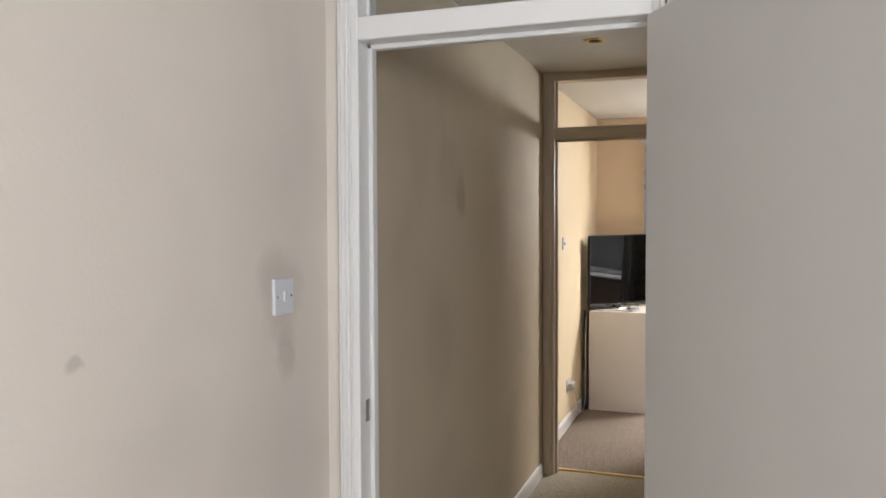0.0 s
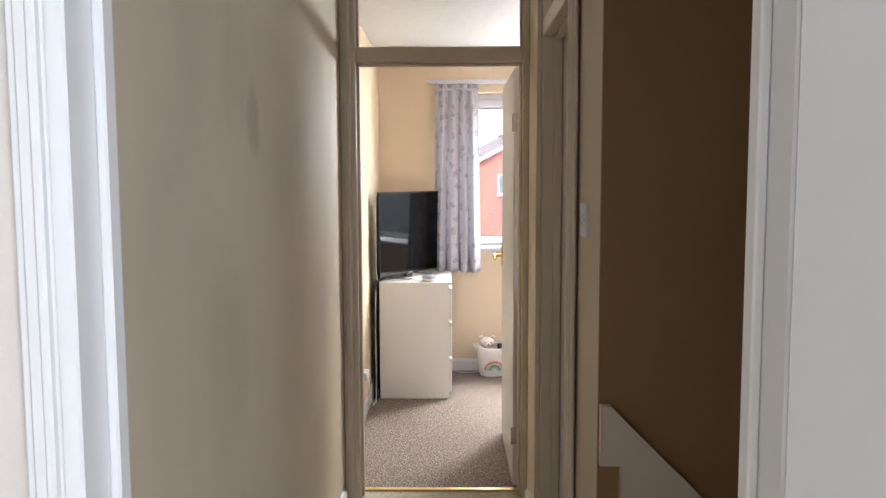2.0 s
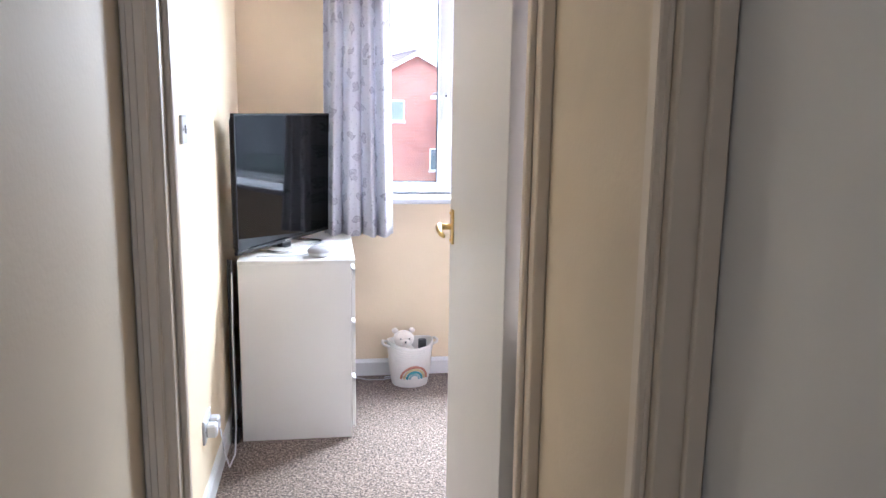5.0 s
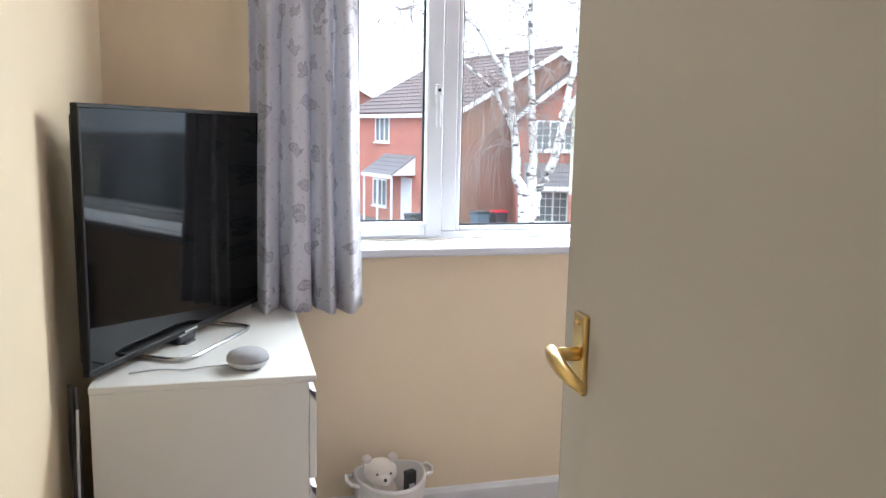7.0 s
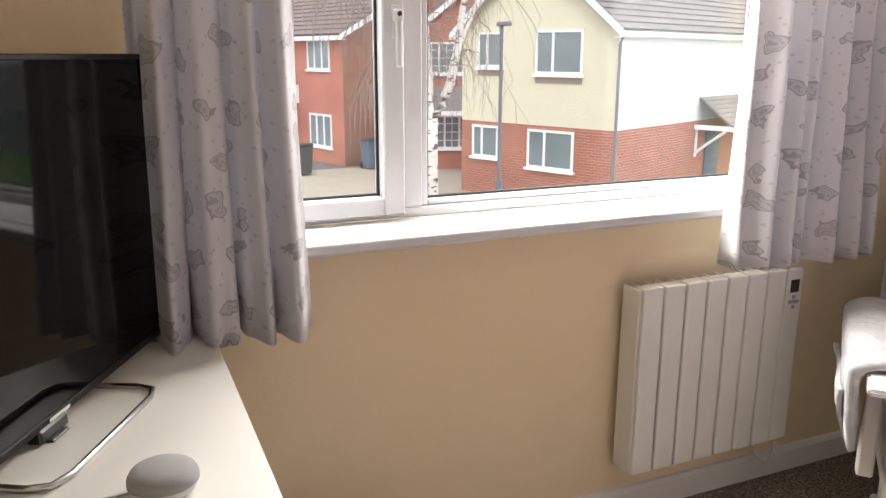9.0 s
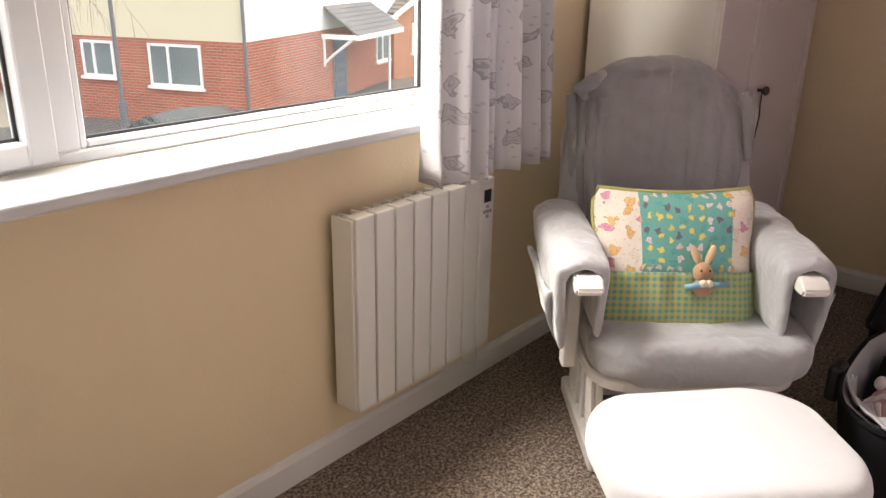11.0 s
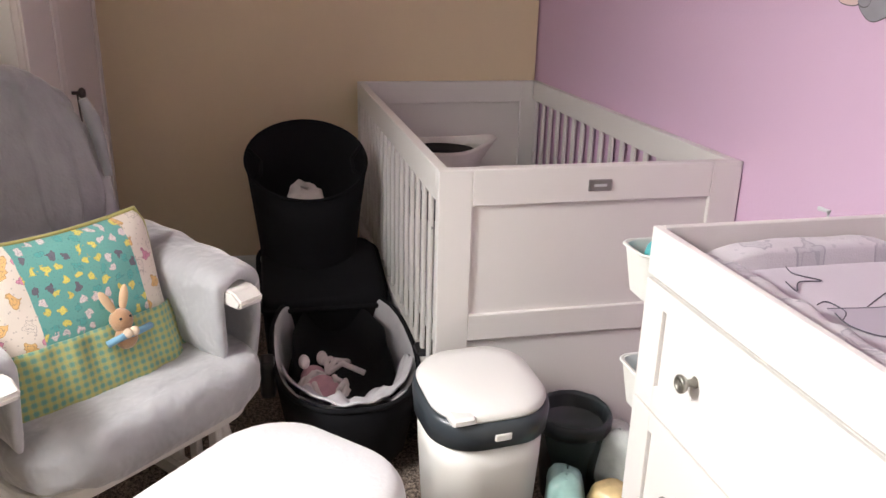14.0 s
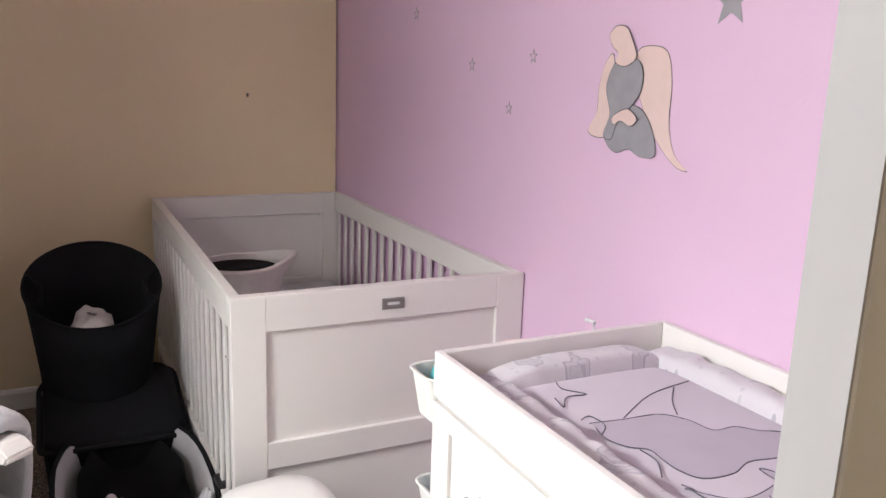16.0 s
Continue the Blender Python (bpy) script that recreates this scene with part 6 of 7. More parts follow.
sticker()
hk = thing("wall_hook", "small dark screw in the cream wall above the cot", "hook", 4.09, 5.312, 1.329)
bm = bmesh.new()
tube(bm, [(0, 0, 0), (-0.02, 0, 0)], 0.004, 8)
tube(bm, [(-0.018, 0, -0.008), (-0.02, 0, 0.008)], 0.003, 8)
part("screw", bm, M_DARKMETAL, hk)
bag = thing("hanging_organiser", "charcoal dotted fabric organiser hung behind the dresser's end", "organiser", 1.28, 4.92, 0.86)
bm = bmesh.new()
box(bm, -0.07, 0.07, 0.0, 0.06, 0.0, 0.16, bev=0.006)
part("fabric_pocket", bm, printed("charcoal_dotted_cloth", (0.05, 0.05, 0.055), (0.5, 0.5, 0.5), 30.0), bag)

# ---- hall fittings ----
sp = thing("ceiling_spotlight", "small recessed brass downlight, unlit, in the hall ceiling", "ceiling light", 0.413, 4.05, HALL_TOP)
bm = bmesh.new()
lathe(bm, [(0.050, 0.0), (0.048, -0.005), (0.036, -0.006), (0.030, -0.001), (0.030, -0.0005)], seg=28)
part("rim", bm, M_BRASS, sp, smooth=True)
bm = bmesh.new()
lathe(bm, [(0.001, -0.0025), (0.0295, -0.0025), (0.0295, -0.001), (0.001, -0.001)], seg=24)
part("dark_lamp", bm, M_BLACK, sp)
bm = bmesh.new()
box(bm, 0.110, 0.114, 2.160, 2.185, 0.965, 1.025, bev=0.001)
st = part("strike_plate", bm, M_STEEL, FIRST_FRAME)
st.location = (-0.0115, 0, 0)
# stair string on the brown wall, going down away from the hall
st = tagged(new("staircase"), "white painted stair string, coloured darker for shade, with carpeted steps going down beside the hall", "stairs")
bm = bmesh.new()
run, rise = 2.6, -2.0
pr = [(0.832, 0.94), (0.855, 0.94), (0.90, 0.893), (1.103, 0.690), (3.3, -1.21), (3.3, -1.55), (1.103, 0.40), (0.88, 0.60), (0.88, 0.80), (0.832, 0.80)]
va = [bm.verts.new((x, 3.099, z)) for x, z in pr]
vb = [bm.verts.new((x, 3.074, z)) for x, z in pr]
bm.faces.new(va), bm.faces.new(vb)
for k in range(len(pr)):
    j = (k + 1) % len(pr)
    bm.faces.new((va[k], va[j], vb[j], vb[k]))
# the darker trim colour puts the string's shade into its paint
part("string", bm, M_TRIMD, st)
for k in range(11):
    part("step", bmbox(0.93 + 0.22 * k, 0.93 + 0.22 * (k + 1), 2.25, 3.07, -0.19 * (k + 1) - 0.19, -0.19 * (k + 1), bev=0.004), M_CARPET2, st)
structure("trim", bmbox(0.831, 0.93, 2.252, 3.07, -0.25, -0.004), M_CARPET2, "carpeted landing edge")
structure("floor", bmbox(0.93, 3.5, 2.25, 3.07, -2.75, -2.65), M_CARPET2)

# ---- outside ----


def brick_mat(name, a, b, mortar):
    m = mat(name, a, 0.85, 0.1, 2)
    n, l = m.node_tree.nodes, m.node_tree.links
    bs, tc = n["Principled BSDF"], n["Texture Coordinate"]
    br = n.new("ShaderNodeTexBrick")
    br.inputs["Color1"].default_value, br.inputs["Color2"].default_value, br.inputs["Mortar"].default_value = (*a, 1), (*b, 1), (*mortar, 1)
    br.inputs["Scale"].default_value = 1.0
    br.inputs["Mortar Size"].default_value, br.inputs["Brick Width"].default_value, br.inputs["Row Height"].default_value = 0.010, 0.225, 0.075
    br.inputs["Bias"].default_value = -0.2
    l.new(tc.outputs["UV"], br.inputs["Vector"])
    ns = n.new("ShaderNodeTexNoise")
    ns.inputs["Scale"].default_value, ns.inputs["Detail"].default_value = 1.1, 5
    l.new(tc.outputs["UV"], ns.inputs["Vector"])
    mx = n.new("ShaderNodeMixRGB")
    mx.blend_type, mx.inputs[0].default_value = "MULTIPLY", 0.45
    cr = n.new("ShaderNodeValToRGB")
    cr.color_ramp.elements[0].position, cr.color_ramp.elements[0].color = 0.3, (0.55, 0.5, 0.5, 1)
    cr.color_ramp.elements[1].position = 0.7
    l.new(ns.outputs[0], cr.inputs[0])
    l.new(br.outputs["Color"], mx.inputs[1]), l.new(cr.outputs[0], mx.inputs[2])
    l.new(mx.outputs[0], bs.inputs["Base Color"])
    bp = n.new("ShaderNodeBump")
    bp.inputs["Strength"].default_value, bp.inputs["Distance"].default_value = 0.6, 0.01
    bp.invert = True
    l.new(br.outputs["Fac"], bp.inputs["Height"])
    l.new(bp.outputs[0], bs.inputs["Normal"])
    return m


M_BRICK = brick_mat("red_brick", (0.50, 0.15, 0.09), (0.36, 0.10, 0.065), (0.42, 0.34, 0.28))
M_BRICKB = brick_mat("brown_brick", (0.36, 0.17, 0.10), (0.29, 0.12, 0.075), (0.36, 0.30, 0.24))
M_RENDER = mat("cream_render", (0.66, 0.62, 0.47), 0.85, 0.03, 1.2, 0.3, 60, stain=(0.58, 0.54, 0.42))
M_RENDERW = mat("white_render", (0.76, 0.77, 0.76), 0.85, 0.03, 1.2, 0.3, 60, stain=(0.66, 0.67, 0.66))
M_TILE = mat("brown_roof_tile", (0.17, 0.13, 0.12), 0.8, 0.25, 1.4, 0.4, 30)
M_TILEG = mat("grey_roof_tile", (0.20, 0.19, 0.19), 0.8, 0.2, 1.4, 0.4, 30)
M_FARGLASS = mat("dark_window_pane", (0.20, 0.24, 0.25), 0.08, 0.5, 0.8)
M_UPVC = mat("white_far_frame", (0.80, 0.81, 0.82), 0.4)
M_GREYPIPE = mat("grey_pipe", (0.16, 0.17, 0.19), 0.45)
M_GRASS = mat("grass_green", (0.12, 0.24, 0.05), 0.95, 0.45, 3.5, 0.8, 40)
M_PAVE = mat("buff_paving", (0.36, 0.32, 0.26), 0.9, 0.15, 3, 0.4, 20, stain=(0.22, 0.19, 0.15))
M_ROAD = mat("worn_asphalt", (0.14, 0.135, 0.13), 0.9, 0.2, 4, 0.5, 60)
M_BLUEDOOR = mat("slate_blue_door", (0.10, 0.14, 0.19), 0.45)

structure("ground", bmbox(-400, 400, 7.6, 900, GROUND - 0.3, GROUND), M_ROAD, "grey asphalt road and drives")


def wall_face(bm, p0, p1, z0, z1, apex=None, m=0):
    """A wall face from p0 to p1, with uv in metres."""
    uvl = bm.loops.layers.uv.verify()
    L = (Vector(p1) - Vector(p0)).length
    pts = [(0, z0), (L, z0), (L, z1)] + ([(L / 2, apex)] if apex else []) + [(0, z1)]
    d = (Vector(p1) - Vector(p0)) / L
    f = bm.faces.new([bm.verts.new((p0[0] + d.x * u, p0[1] + d.y * u, z)) for u, z in pts])
    for lp, q in zip(f.loops, pts):
        lp[uvl].uv = q
    f.material_index = m
    return f


def far_window(parent, side, u0, u1, z0, z1, lights=2, lattice=False, header=None):
    """A framed window: side is (origin, direction) of its wall in the house's own axes."""
    (ox, oy), (dx, dy) = side
    nx, ny = dy, -dx
    def b(bm, a0, a1, c0, c1, out0, out1):
        vs = [bm.verts.new((ox + dx * a + nx * o, oy + dy * a + ny * o, z)) for a in (a0, a1) for o in (out0, out1) for z in (c0, c1)]
        for f in ((0, 1, 3, 2), (4, 6, 7, 5), (0, 4, 5, 1), (2, 3, 7, 6), (0, 2, 6, 4), (1, 5, 7, 3)):
            bm.faces.new([vs[i] for i in f])
    w = part("window", bmesh.new(), M_UPVC, parent, "white framed window")
    bm = bmesh.new()
    t = 0.07
    b(bm, u0, u0 + t, z0, z1, -0.02, 0.04), b(bm, u1 - t, u1, z0, z1, -0.02, 0.04)
    b(bm, u0 + t, u1 - t, z0, z0 + t, -0.02, 0.04), b(bm, u0 + t, u1 - t, z1 - t, z1, -0.02, 0.04)
    for k in range(1, lights):
        u = u0 + (u1 - u0) * (k / lights if lights > 2 else 0.38)
        b(bm, u - t / 2, u + t / 2, z0 + t, z1 - t, -0.02, 0.045)
    if lattice:
        for k in range(1, 6):
            u = u0 + (u1 - u0) * k / 6
            b(bm, u - 0.012, u + 0.012, z0 + t, z1 - t, 0.0, 0.03)
        for k in range(1, 4):
            z = z0 + (z1 - z0) * k / 4
            b(bm, u0 + t, u1 - t, z - 0.012, z + 0.012, 0.0, 0.031)
    part("window_frame", bm, M_UPVC, w)
    bm = bmesh.new()
    b(bm, u0 + 0.02, u1 - 0.02, z0 + 0.02, z1 - 0.02, -0.01, 0.012)
    part("pane", bm, M_FARGLASS, w, "dark reflecting pane")
    bm = bmesh.new()
    b(bm, u0 - 0.06, u1 + 0.06, z0 - 0.07, z0, 0.0, 0.10)
    part("window_sill", bm, M_UPVC, w)
    if header:
        bm = bmesh.new()
        n = int((u1 - u0) / 0.08)
        for k in range(n):
            u = u0 + (u1 - u0) * k / n
            b(bm, u, u + 0.068, z0 - 0.24, z0 - 0.075, 0.004, 0.02)
        part("brick_course", bm, header, w, "soldier course of red bricks")


def roof_slope(bm, a0, a1, e0, e1, n=14, t=0.05):
    """Overlapping courses of tiles from the eave line a0-a1 to the ridge line e0-e1."""
    a0, a1, e0, e1 = (Vector(p) for p in (a0, a1, e0, e1))
    up = (a1 - a0).cross(e0 - a0).normalized()
    up = -up if up.z < 0 else up
    for k in range(n):
        f0, f1 = k / n, min((k + 1.12) / n, 1)
        p = [a0.lerp(e0, f0) + up * t, a1.lerp(e1, f0) + up * t, a1.lerp(e1, f1) + up * 0.01, a0.lerp(e0, f1) + up * 0.01]
        vs = [bm.verts.new(q) for q in p] + [bm.verts.new(q - up * 0.045) for q in p]
        for f in ((0, 1, 2, 3), (4, 5, 6, 7), (0, 1, 5, 4), (1, 2, 6, 5), (2, 3, 7, 6), (3, 0, 4, 7)):
            bm.faces.new([vs[i] for i in f])


def gabled_house(name, label, x, y, rz, W, D, eave, ridge, lower, upper, split, roof, side_upper=None):
    """Gable end towards local -y from (0, 0) to (W, 0); the walls go back along +y."""
    h = thing(name, label, "house", x, y, GROUND, rz)
    bm = bmesh.new()
    wall_face(bm, (0, 0, 0), (W, 0, 0), 0, split, m=0)
    wall_face(bm, (0, 0, 0), (W, 0, 0), split, eave, apex=ridge, m=1)
    wall_face(bm, (W, 0, 0), (W, D, 0), 0, split, m=0)
    wall_face(bm, (W, 0, 0), (W, D, 0), split, eave, m=2)
    wall_face(bm, (0, D, 0), (0, 0, 0), 0, split, m=0)
    wall_face(bm, (0, D, 0), (0, 0, 0), split, eave, m=1)
    wall_face(bm, (W, D, 0), (0, D, 0), 0, eave, apex=ridge, m=0)
    part("wall", bm, [lower, upper, side_upper or upper], h)
    bm = bmesh.new()
    o = 0.25
    sl = (ridge - eave) / (W / 2)
    roof_slope(bm, (-o, -o, eave - o * sl), (-o, D + o, eave - o * sl), (W / 2, -o, ridge), (W / 2, D + o, ridge))
    roof_slope(bm, (W + o, -o, eave - o * sl), (W + o, D + o, eave - o * sl), (W / 2, -o, ridge), (W / 2, D + o, ridge))
    r = part("roof", bm, roof, h, "roof of overlapping tile courses")
    bm = bmesh.new()
    tube(bm, [(W / 2, -o, ridge + 0.05), (W / 2, D + o, ridge + 0.05)], 0.09, 8)
    part("ridge_tiles", bm, roof, r)
    bm = bmesh.new()
    for s in (0, 1):
        xe = -o if s == 0 else W + o
        p = [(xe, eave - o * sl), (W / 2, ridge), (W / 2, ridge - 0.22), (xe, eave - o * sl - 0.20)]
        va = [bm.verts.new((a, -o - 0.03, z)) for a, z in p]
        vb = [bm.verts.new((a, -o, z)) for a, z in p]
        bm.faces.new(va), bm.faces.new(vb)
        for k in range(4):
            bm.faces.new((va[k], va[(k + 1) % 4], vb[(k + 1) % 4], vb[k]))
    part("bargeboard", bm, M_UPVC, r, "white bargeboard")
    bm = bmesh.new()
    for xe in (-o - 0.06, W + o - 0.04):
        box(bm, xe, xe + 0.1, -o, D + o, eave - o * sl - 0.16, eave - o * sl - 0.04)
        xs = (xe, 0) if xe < 0 else (W, xe)
        box(bm, xs[0], xs[1], -o, D + o, eave - o * sl - 0.20, eave - o * sl - 0.165)
    part("gutter", bm, M_UPVC, h)
    return h


# the cream house across the road
CR = gabled_house("cream_house", "two storey house with cream render over red brick and tiled gable", 10.32, 27.1, -66.7, 5.27, 12.0, 4.9, 7.05, M_BRICK, M_RENDER, 2.17, M_TILEG, M_RENDERW)
gable = ((0, 0), (1, 0))
right = ((5.27, 0), (0, 1))
far_window(CR, gable, 2.70, 4.23, 3.56, 4.72, 2, header=M_BRICK)
far_window(CR, gable, 0.62, 1.58, 3.72, 4.70, 2, header=M_BRICK)
far_window(CR, gable, 2.50, 4.05, 0.98, 2.06, 2)
far_window(CR, gable, 0.44, 1.44, 1.12, 2.06, 2)
far_window(CR, right, 9.0, 10.6, 0.75, 1.85, 2)
bm = bmesh.new()
tube(bm, [(5.34, -0.06, 0.0), (5.34, -0.06, 4.35), (5.42, -0.1, 4.5), (5.50, -0.12, 4.62)], 0.045, 8)
part("downpipe", bm, M_GREYPIPE, CR, "grey downpipe")
bm = bmesh.new()
roof_slope(bm, (6.45, 4.5, 2.05), (6.45, 8.6, 2.05), (5.28, 4.7, 2.85), (5.28, 8.4, 2.85), 7, 0.03)
pr_ = part("porch_roof", bm, M_TILEG, CR)
bm = bmesh.new()
box(bm, 5.28, 6.42, 4.5, 4.58, 1.92, 2.06), box(bm, 6.38, 6.46, 4.58, 8.6, 1.90, 2.06)
part("fascia", bm, M_UPVC, pr_, "white fascia")
bm = bmesh.new()
tube(bm, [(5.3, 4.62, 1.2), (5.6, 4.62, 1.45), (6.2, 4.62, 1.9)], 0.045, 6)
tube(bm, [(5.31, 4.62, 1.1), (5.31, 4.62, 1.92)], 0.04, 6)
part("porch_bracket", bm, M_UPVC, CR)
bm = bmesh.new()
tube(bm, [(6.3, 7.6, 0), (6.3, 7.6, 1.92)], 0.05, 8)
part("porch_post", bm, M_UPVC, CR)
dd = part("door", bmbox(5.275, 5.32, 5.3, 6.25, 0.02, 1.92, bev=0.004), M_BLUEDOOR, CR, "slate blue front door")
bm = bmesh.new()
for k in range(5):
    box(bm, 5.321, 5.33, 5.5, 6.05, 0.35 + 0.3 * k, 0.5 + 0.3 * k)
part("door_panel", bm, M_GREYPIPE, dd)

# the red brick house
RH = gabled_house("brick_house", "two storey red brick house with brown tiled roof and porch", 8.53, 33.55, 16.3, 9.4, 9.5, 4.9, 7.4, M_BRICKB, M_BRICKB, 2.4, M_TILE)
front = ((0, 9.5), (0, -1))
bm = bmesh.new()
wall_face(bm, (-0.006, 9.5, 0), (-0.006, 0, 0), 0, 4.9)
part("front_wall", bm, brick_mat("orange_red_brick", (0.60, 0.17, 0.10), (0.46, 0.12, 0.075), (0.46, 0.34, 0.28)), RH, "brighter red brick front wall")
for v0, v1, z0, z1 in ((0.85, 2.45, 3.5, 4.62), (0.85, 2.45, 0.6, 1.85), (5.6, 7.0, 3.5, 4.62), (5.8, 7.2, 0.6, 1.85)):
    far_window(RH, front, 9.5 - v1, 9.5 - v0, z0, z1, 3)
part("door", bmbox(-0.06, -0.01, 3.5, 4.4, 0.02, 2.05, bev=0.004), M_UPVC, RH, "white front door")
bm = bmesh.new()
roof_slope(bm, (-1.15, 3.2, 2.2), (-1.15, 6.0, 2.2), (-0.01, 3.2, 3.0), (-0.01, 6.0, 3.0), 5, 0.03)
part("porch_roof", bm, M_TILEG, RH)
bm = bmesh.new()
va = [bm.verts.new(p) for p in ((-1.12, 3.22, 2.18), (-0.01, 3.22, 2.18), (-0.01, 3.22, 2.98))]
vb = [bm.verts.new(p) for p in ((-1.12, 3.26, 2.18), (-0.01, 3.26, 2.18), (-0.01, 3.26, 2.98))]
bm.faces.new(va), bm.faces.new(vb)
for k in range(3):
    bm.faces.new((va[k], va[(k + 1) % 3], vb[(k + 1) % 3], vb[k]))
box(bm, -1.2, -1.12, 3.2, 6.0, 2.05, 2.2)
part("porch_cheek", bm, M_UPVC, RH, "white porch cheek")
bm = bmesh.new()
for yy in (3.3, 4.6, 5.9):
    box(bm, -1.12, -1.05, yy - 0.04, yy + 0.04, 0, 2.1)
part("porch_post", bm, M_UPVC, RH)
bm = bmesh.new()
tube(bm, [(-0.06, 9.3, 0), (-0.06, 9.3, 4.6)], 0.04, 8)
part("downpipe", bm, M_GREYPIPE, RH)

# the house between them
MH = gabled_house("middle_house", "red brick house with latticed windows, partly behind the birch", 10.4, 31.9, -16.9, 4.6, 6.0, 4.75, 6.6, M_BRICK, M_BRICK, 2.4, M_TILEG)
far_window(MH, gable, 0.6, 2.2, 3.4, 4.5, 3, lattice=True)
far_window(MH, gable, 0.8, 2.4, 0.75, 1.95, 3, lattice=True)
bm = bmesh.new()
roof_slope(bm, (0.2, -0.9, 2.15), (2.9, -0.9, 2.15), (0.2, -0.02, 2.95), (2.9, -0.02, 2.95), 5, 0.03)
part("porch_roof", bm, M_TILEG, MH)
part("fascia", bmbox(0.2, 2.9, -0.97, -0.9, 2.0, 2.16), M_UPVC, MH)
part("meter_box", bmbox(2.5, 2.85, -0.12, -0.01, 0.6, 1.4, bev=0.01), M_UPVC, MH, "white meter box")
FH = gabled_house("left_house", "red brick house further down the road", 1.0, 44.0, 10, 8.0, 8.0, 4.9, 7.0, M_BRICK, M_BRICK, 2.4, M_TILE)
far_window(FH, gable, 2.0, 3.4, 3.4, 4.5, 2)
far_window(FH, gable, 4.8, 6.2, 0.8, 2.0, 2)
NH = gabled_house("brick_annexe", "low red brick house beyond the porch with a white framed window", 22.0, 26.2, 0, 7.0, 6.0, 2.5, 4.2, M_BRICK, M_BRICK, 1.2, M_TILEG)
far_window(NH, gable, 1.0, 2.6, 0.9, 2.0, 2)

# ground beyond the window
structure("pavement", bmbox(4.0, 13.4, 19.9, 24.0, GROUND, GROUND + 0.02), M_PAVE, "buff block paving in front of the cream house")
structure("pavement", bmbox(2.0, 13.0, 26.8, 33.0, GROUND, GROUND + 0.02), M_PAVE, "buff paving in front of the brick house")
bm = bmesh.new()
box(bm, 13.45, 15.6, 19.6, 21.75, GROUND + 0.005, GROUND + 0.05)
box(bm, 18.2, 22.4, 17.5, 22.7, GROUND + 0.005, GROUND + 0.05)
box(bm, 23.0, 34.0, 19.0, 25.5, GROUND + 0.005, GROUND + 0.05)
lawn = tagged(part("lawn", bm, M_GRASS), "short green lawn beside the cream house", "grass", kind="stuff")
fence = thing("garden_fence", "weathered grey fence of upright boards beyond the lawn", "fence", 24.0, 26.0, GROUND, -12)
first = part("fence_board", bmbox(0, 0.14, 0, 0.02, 0.05, 1.8, bev=0.003), mat("weathered_fence", (0.22, 0.23, 0.24), 0.85, 0.25, 3, 0.4, 30), fence)
for k in range(1, 60):
    o = first.copy()
    scene.collection.objects.link(o)
    o.location = (0.15 * k, 0.0, 0)
for k in range(4):
    part("fence_post", bmbox(2.4 * k, 2.4 * k + 0.1, 0.021, 0.12, 0, 1.85), M_GREYPIPE, fence)


def wheelie(x, y, rz, body, lid, label):
    b = thing("wheelie_bin", label, "wheelie bin", x, y, GROUND + 0.02, rz, group="wheelie bins by the houses")
    bm = bmesh.new()
    loft(bm, [[(px * g, py * g, z) for px, py in rounded(0.55, 0.6, 0.06, 3)] for z, g in ((0.06, 0.8), (0.1, 0.82), (0.95, 1.0), (1.0, 1.02))])
    part("bin_body", bm, body, b)
    bm = bmesh.new()
    loft(bm, [[(px * g, py * g, z - 0.06 * py) for px, py in rounded(0.6, 0.66, 0.08, 3)] for z, g in ((1.0, 1.0), (1.05, 1.0), (1.09, 0.85))])
    part("lid", bm, lid, b)
    for s in (-1, 1):
        bm = bmesh.new()
        tube(bm, [(s * 0.2, 0.24, 0.1), (s * 0.26, 0.24, 0.1)], 0.1, 14)
        part("wheel", bm, M_BLACK, b)


M_BINBLUE = mat("blue_grey_bin", (0.10, 0.14, 0.19), 0.5)
M_BINDARK = mat("dark_grey_bin", (0.05, 0.055, 0.06), 0.5)
wheelie(6.55, 32.0, 20, M_BINDARK, M_BINDARK, "dark grey wheelie bin by the brick house's corner")
wheelie(9.2, 32.6, 10, M_BINBLUE, M_BINDARK, "blue grey wheelie bin against the brown brick wall")
wheelie(10.0, 32.8, 12, M_BINDARK, mat("red_bin_lid", (0.5, 0.03, 0.05), 0.5), "dark wheelie bin with a red lid")

lp = thing("street_lamp", "grey steel street lamp beside the paving", "street lamp", 9.1, 22.3, GROUND)
bm = bmesh.new()
tube(bm, [(0, 0, 0), (0, 0, 1.1)], 0.09, 12)
tube(bm, [(0, 0, 1.1), (0, 0, 4.75)], 0.045, 12)
part("pole", bm, M_GREYPIPE, lp)
part("lantern", bmbox(-0.08, 0.10, -0.32, 0.14, 4.72, 4.82, bev=0.02), M_GREYPIPE, lp)


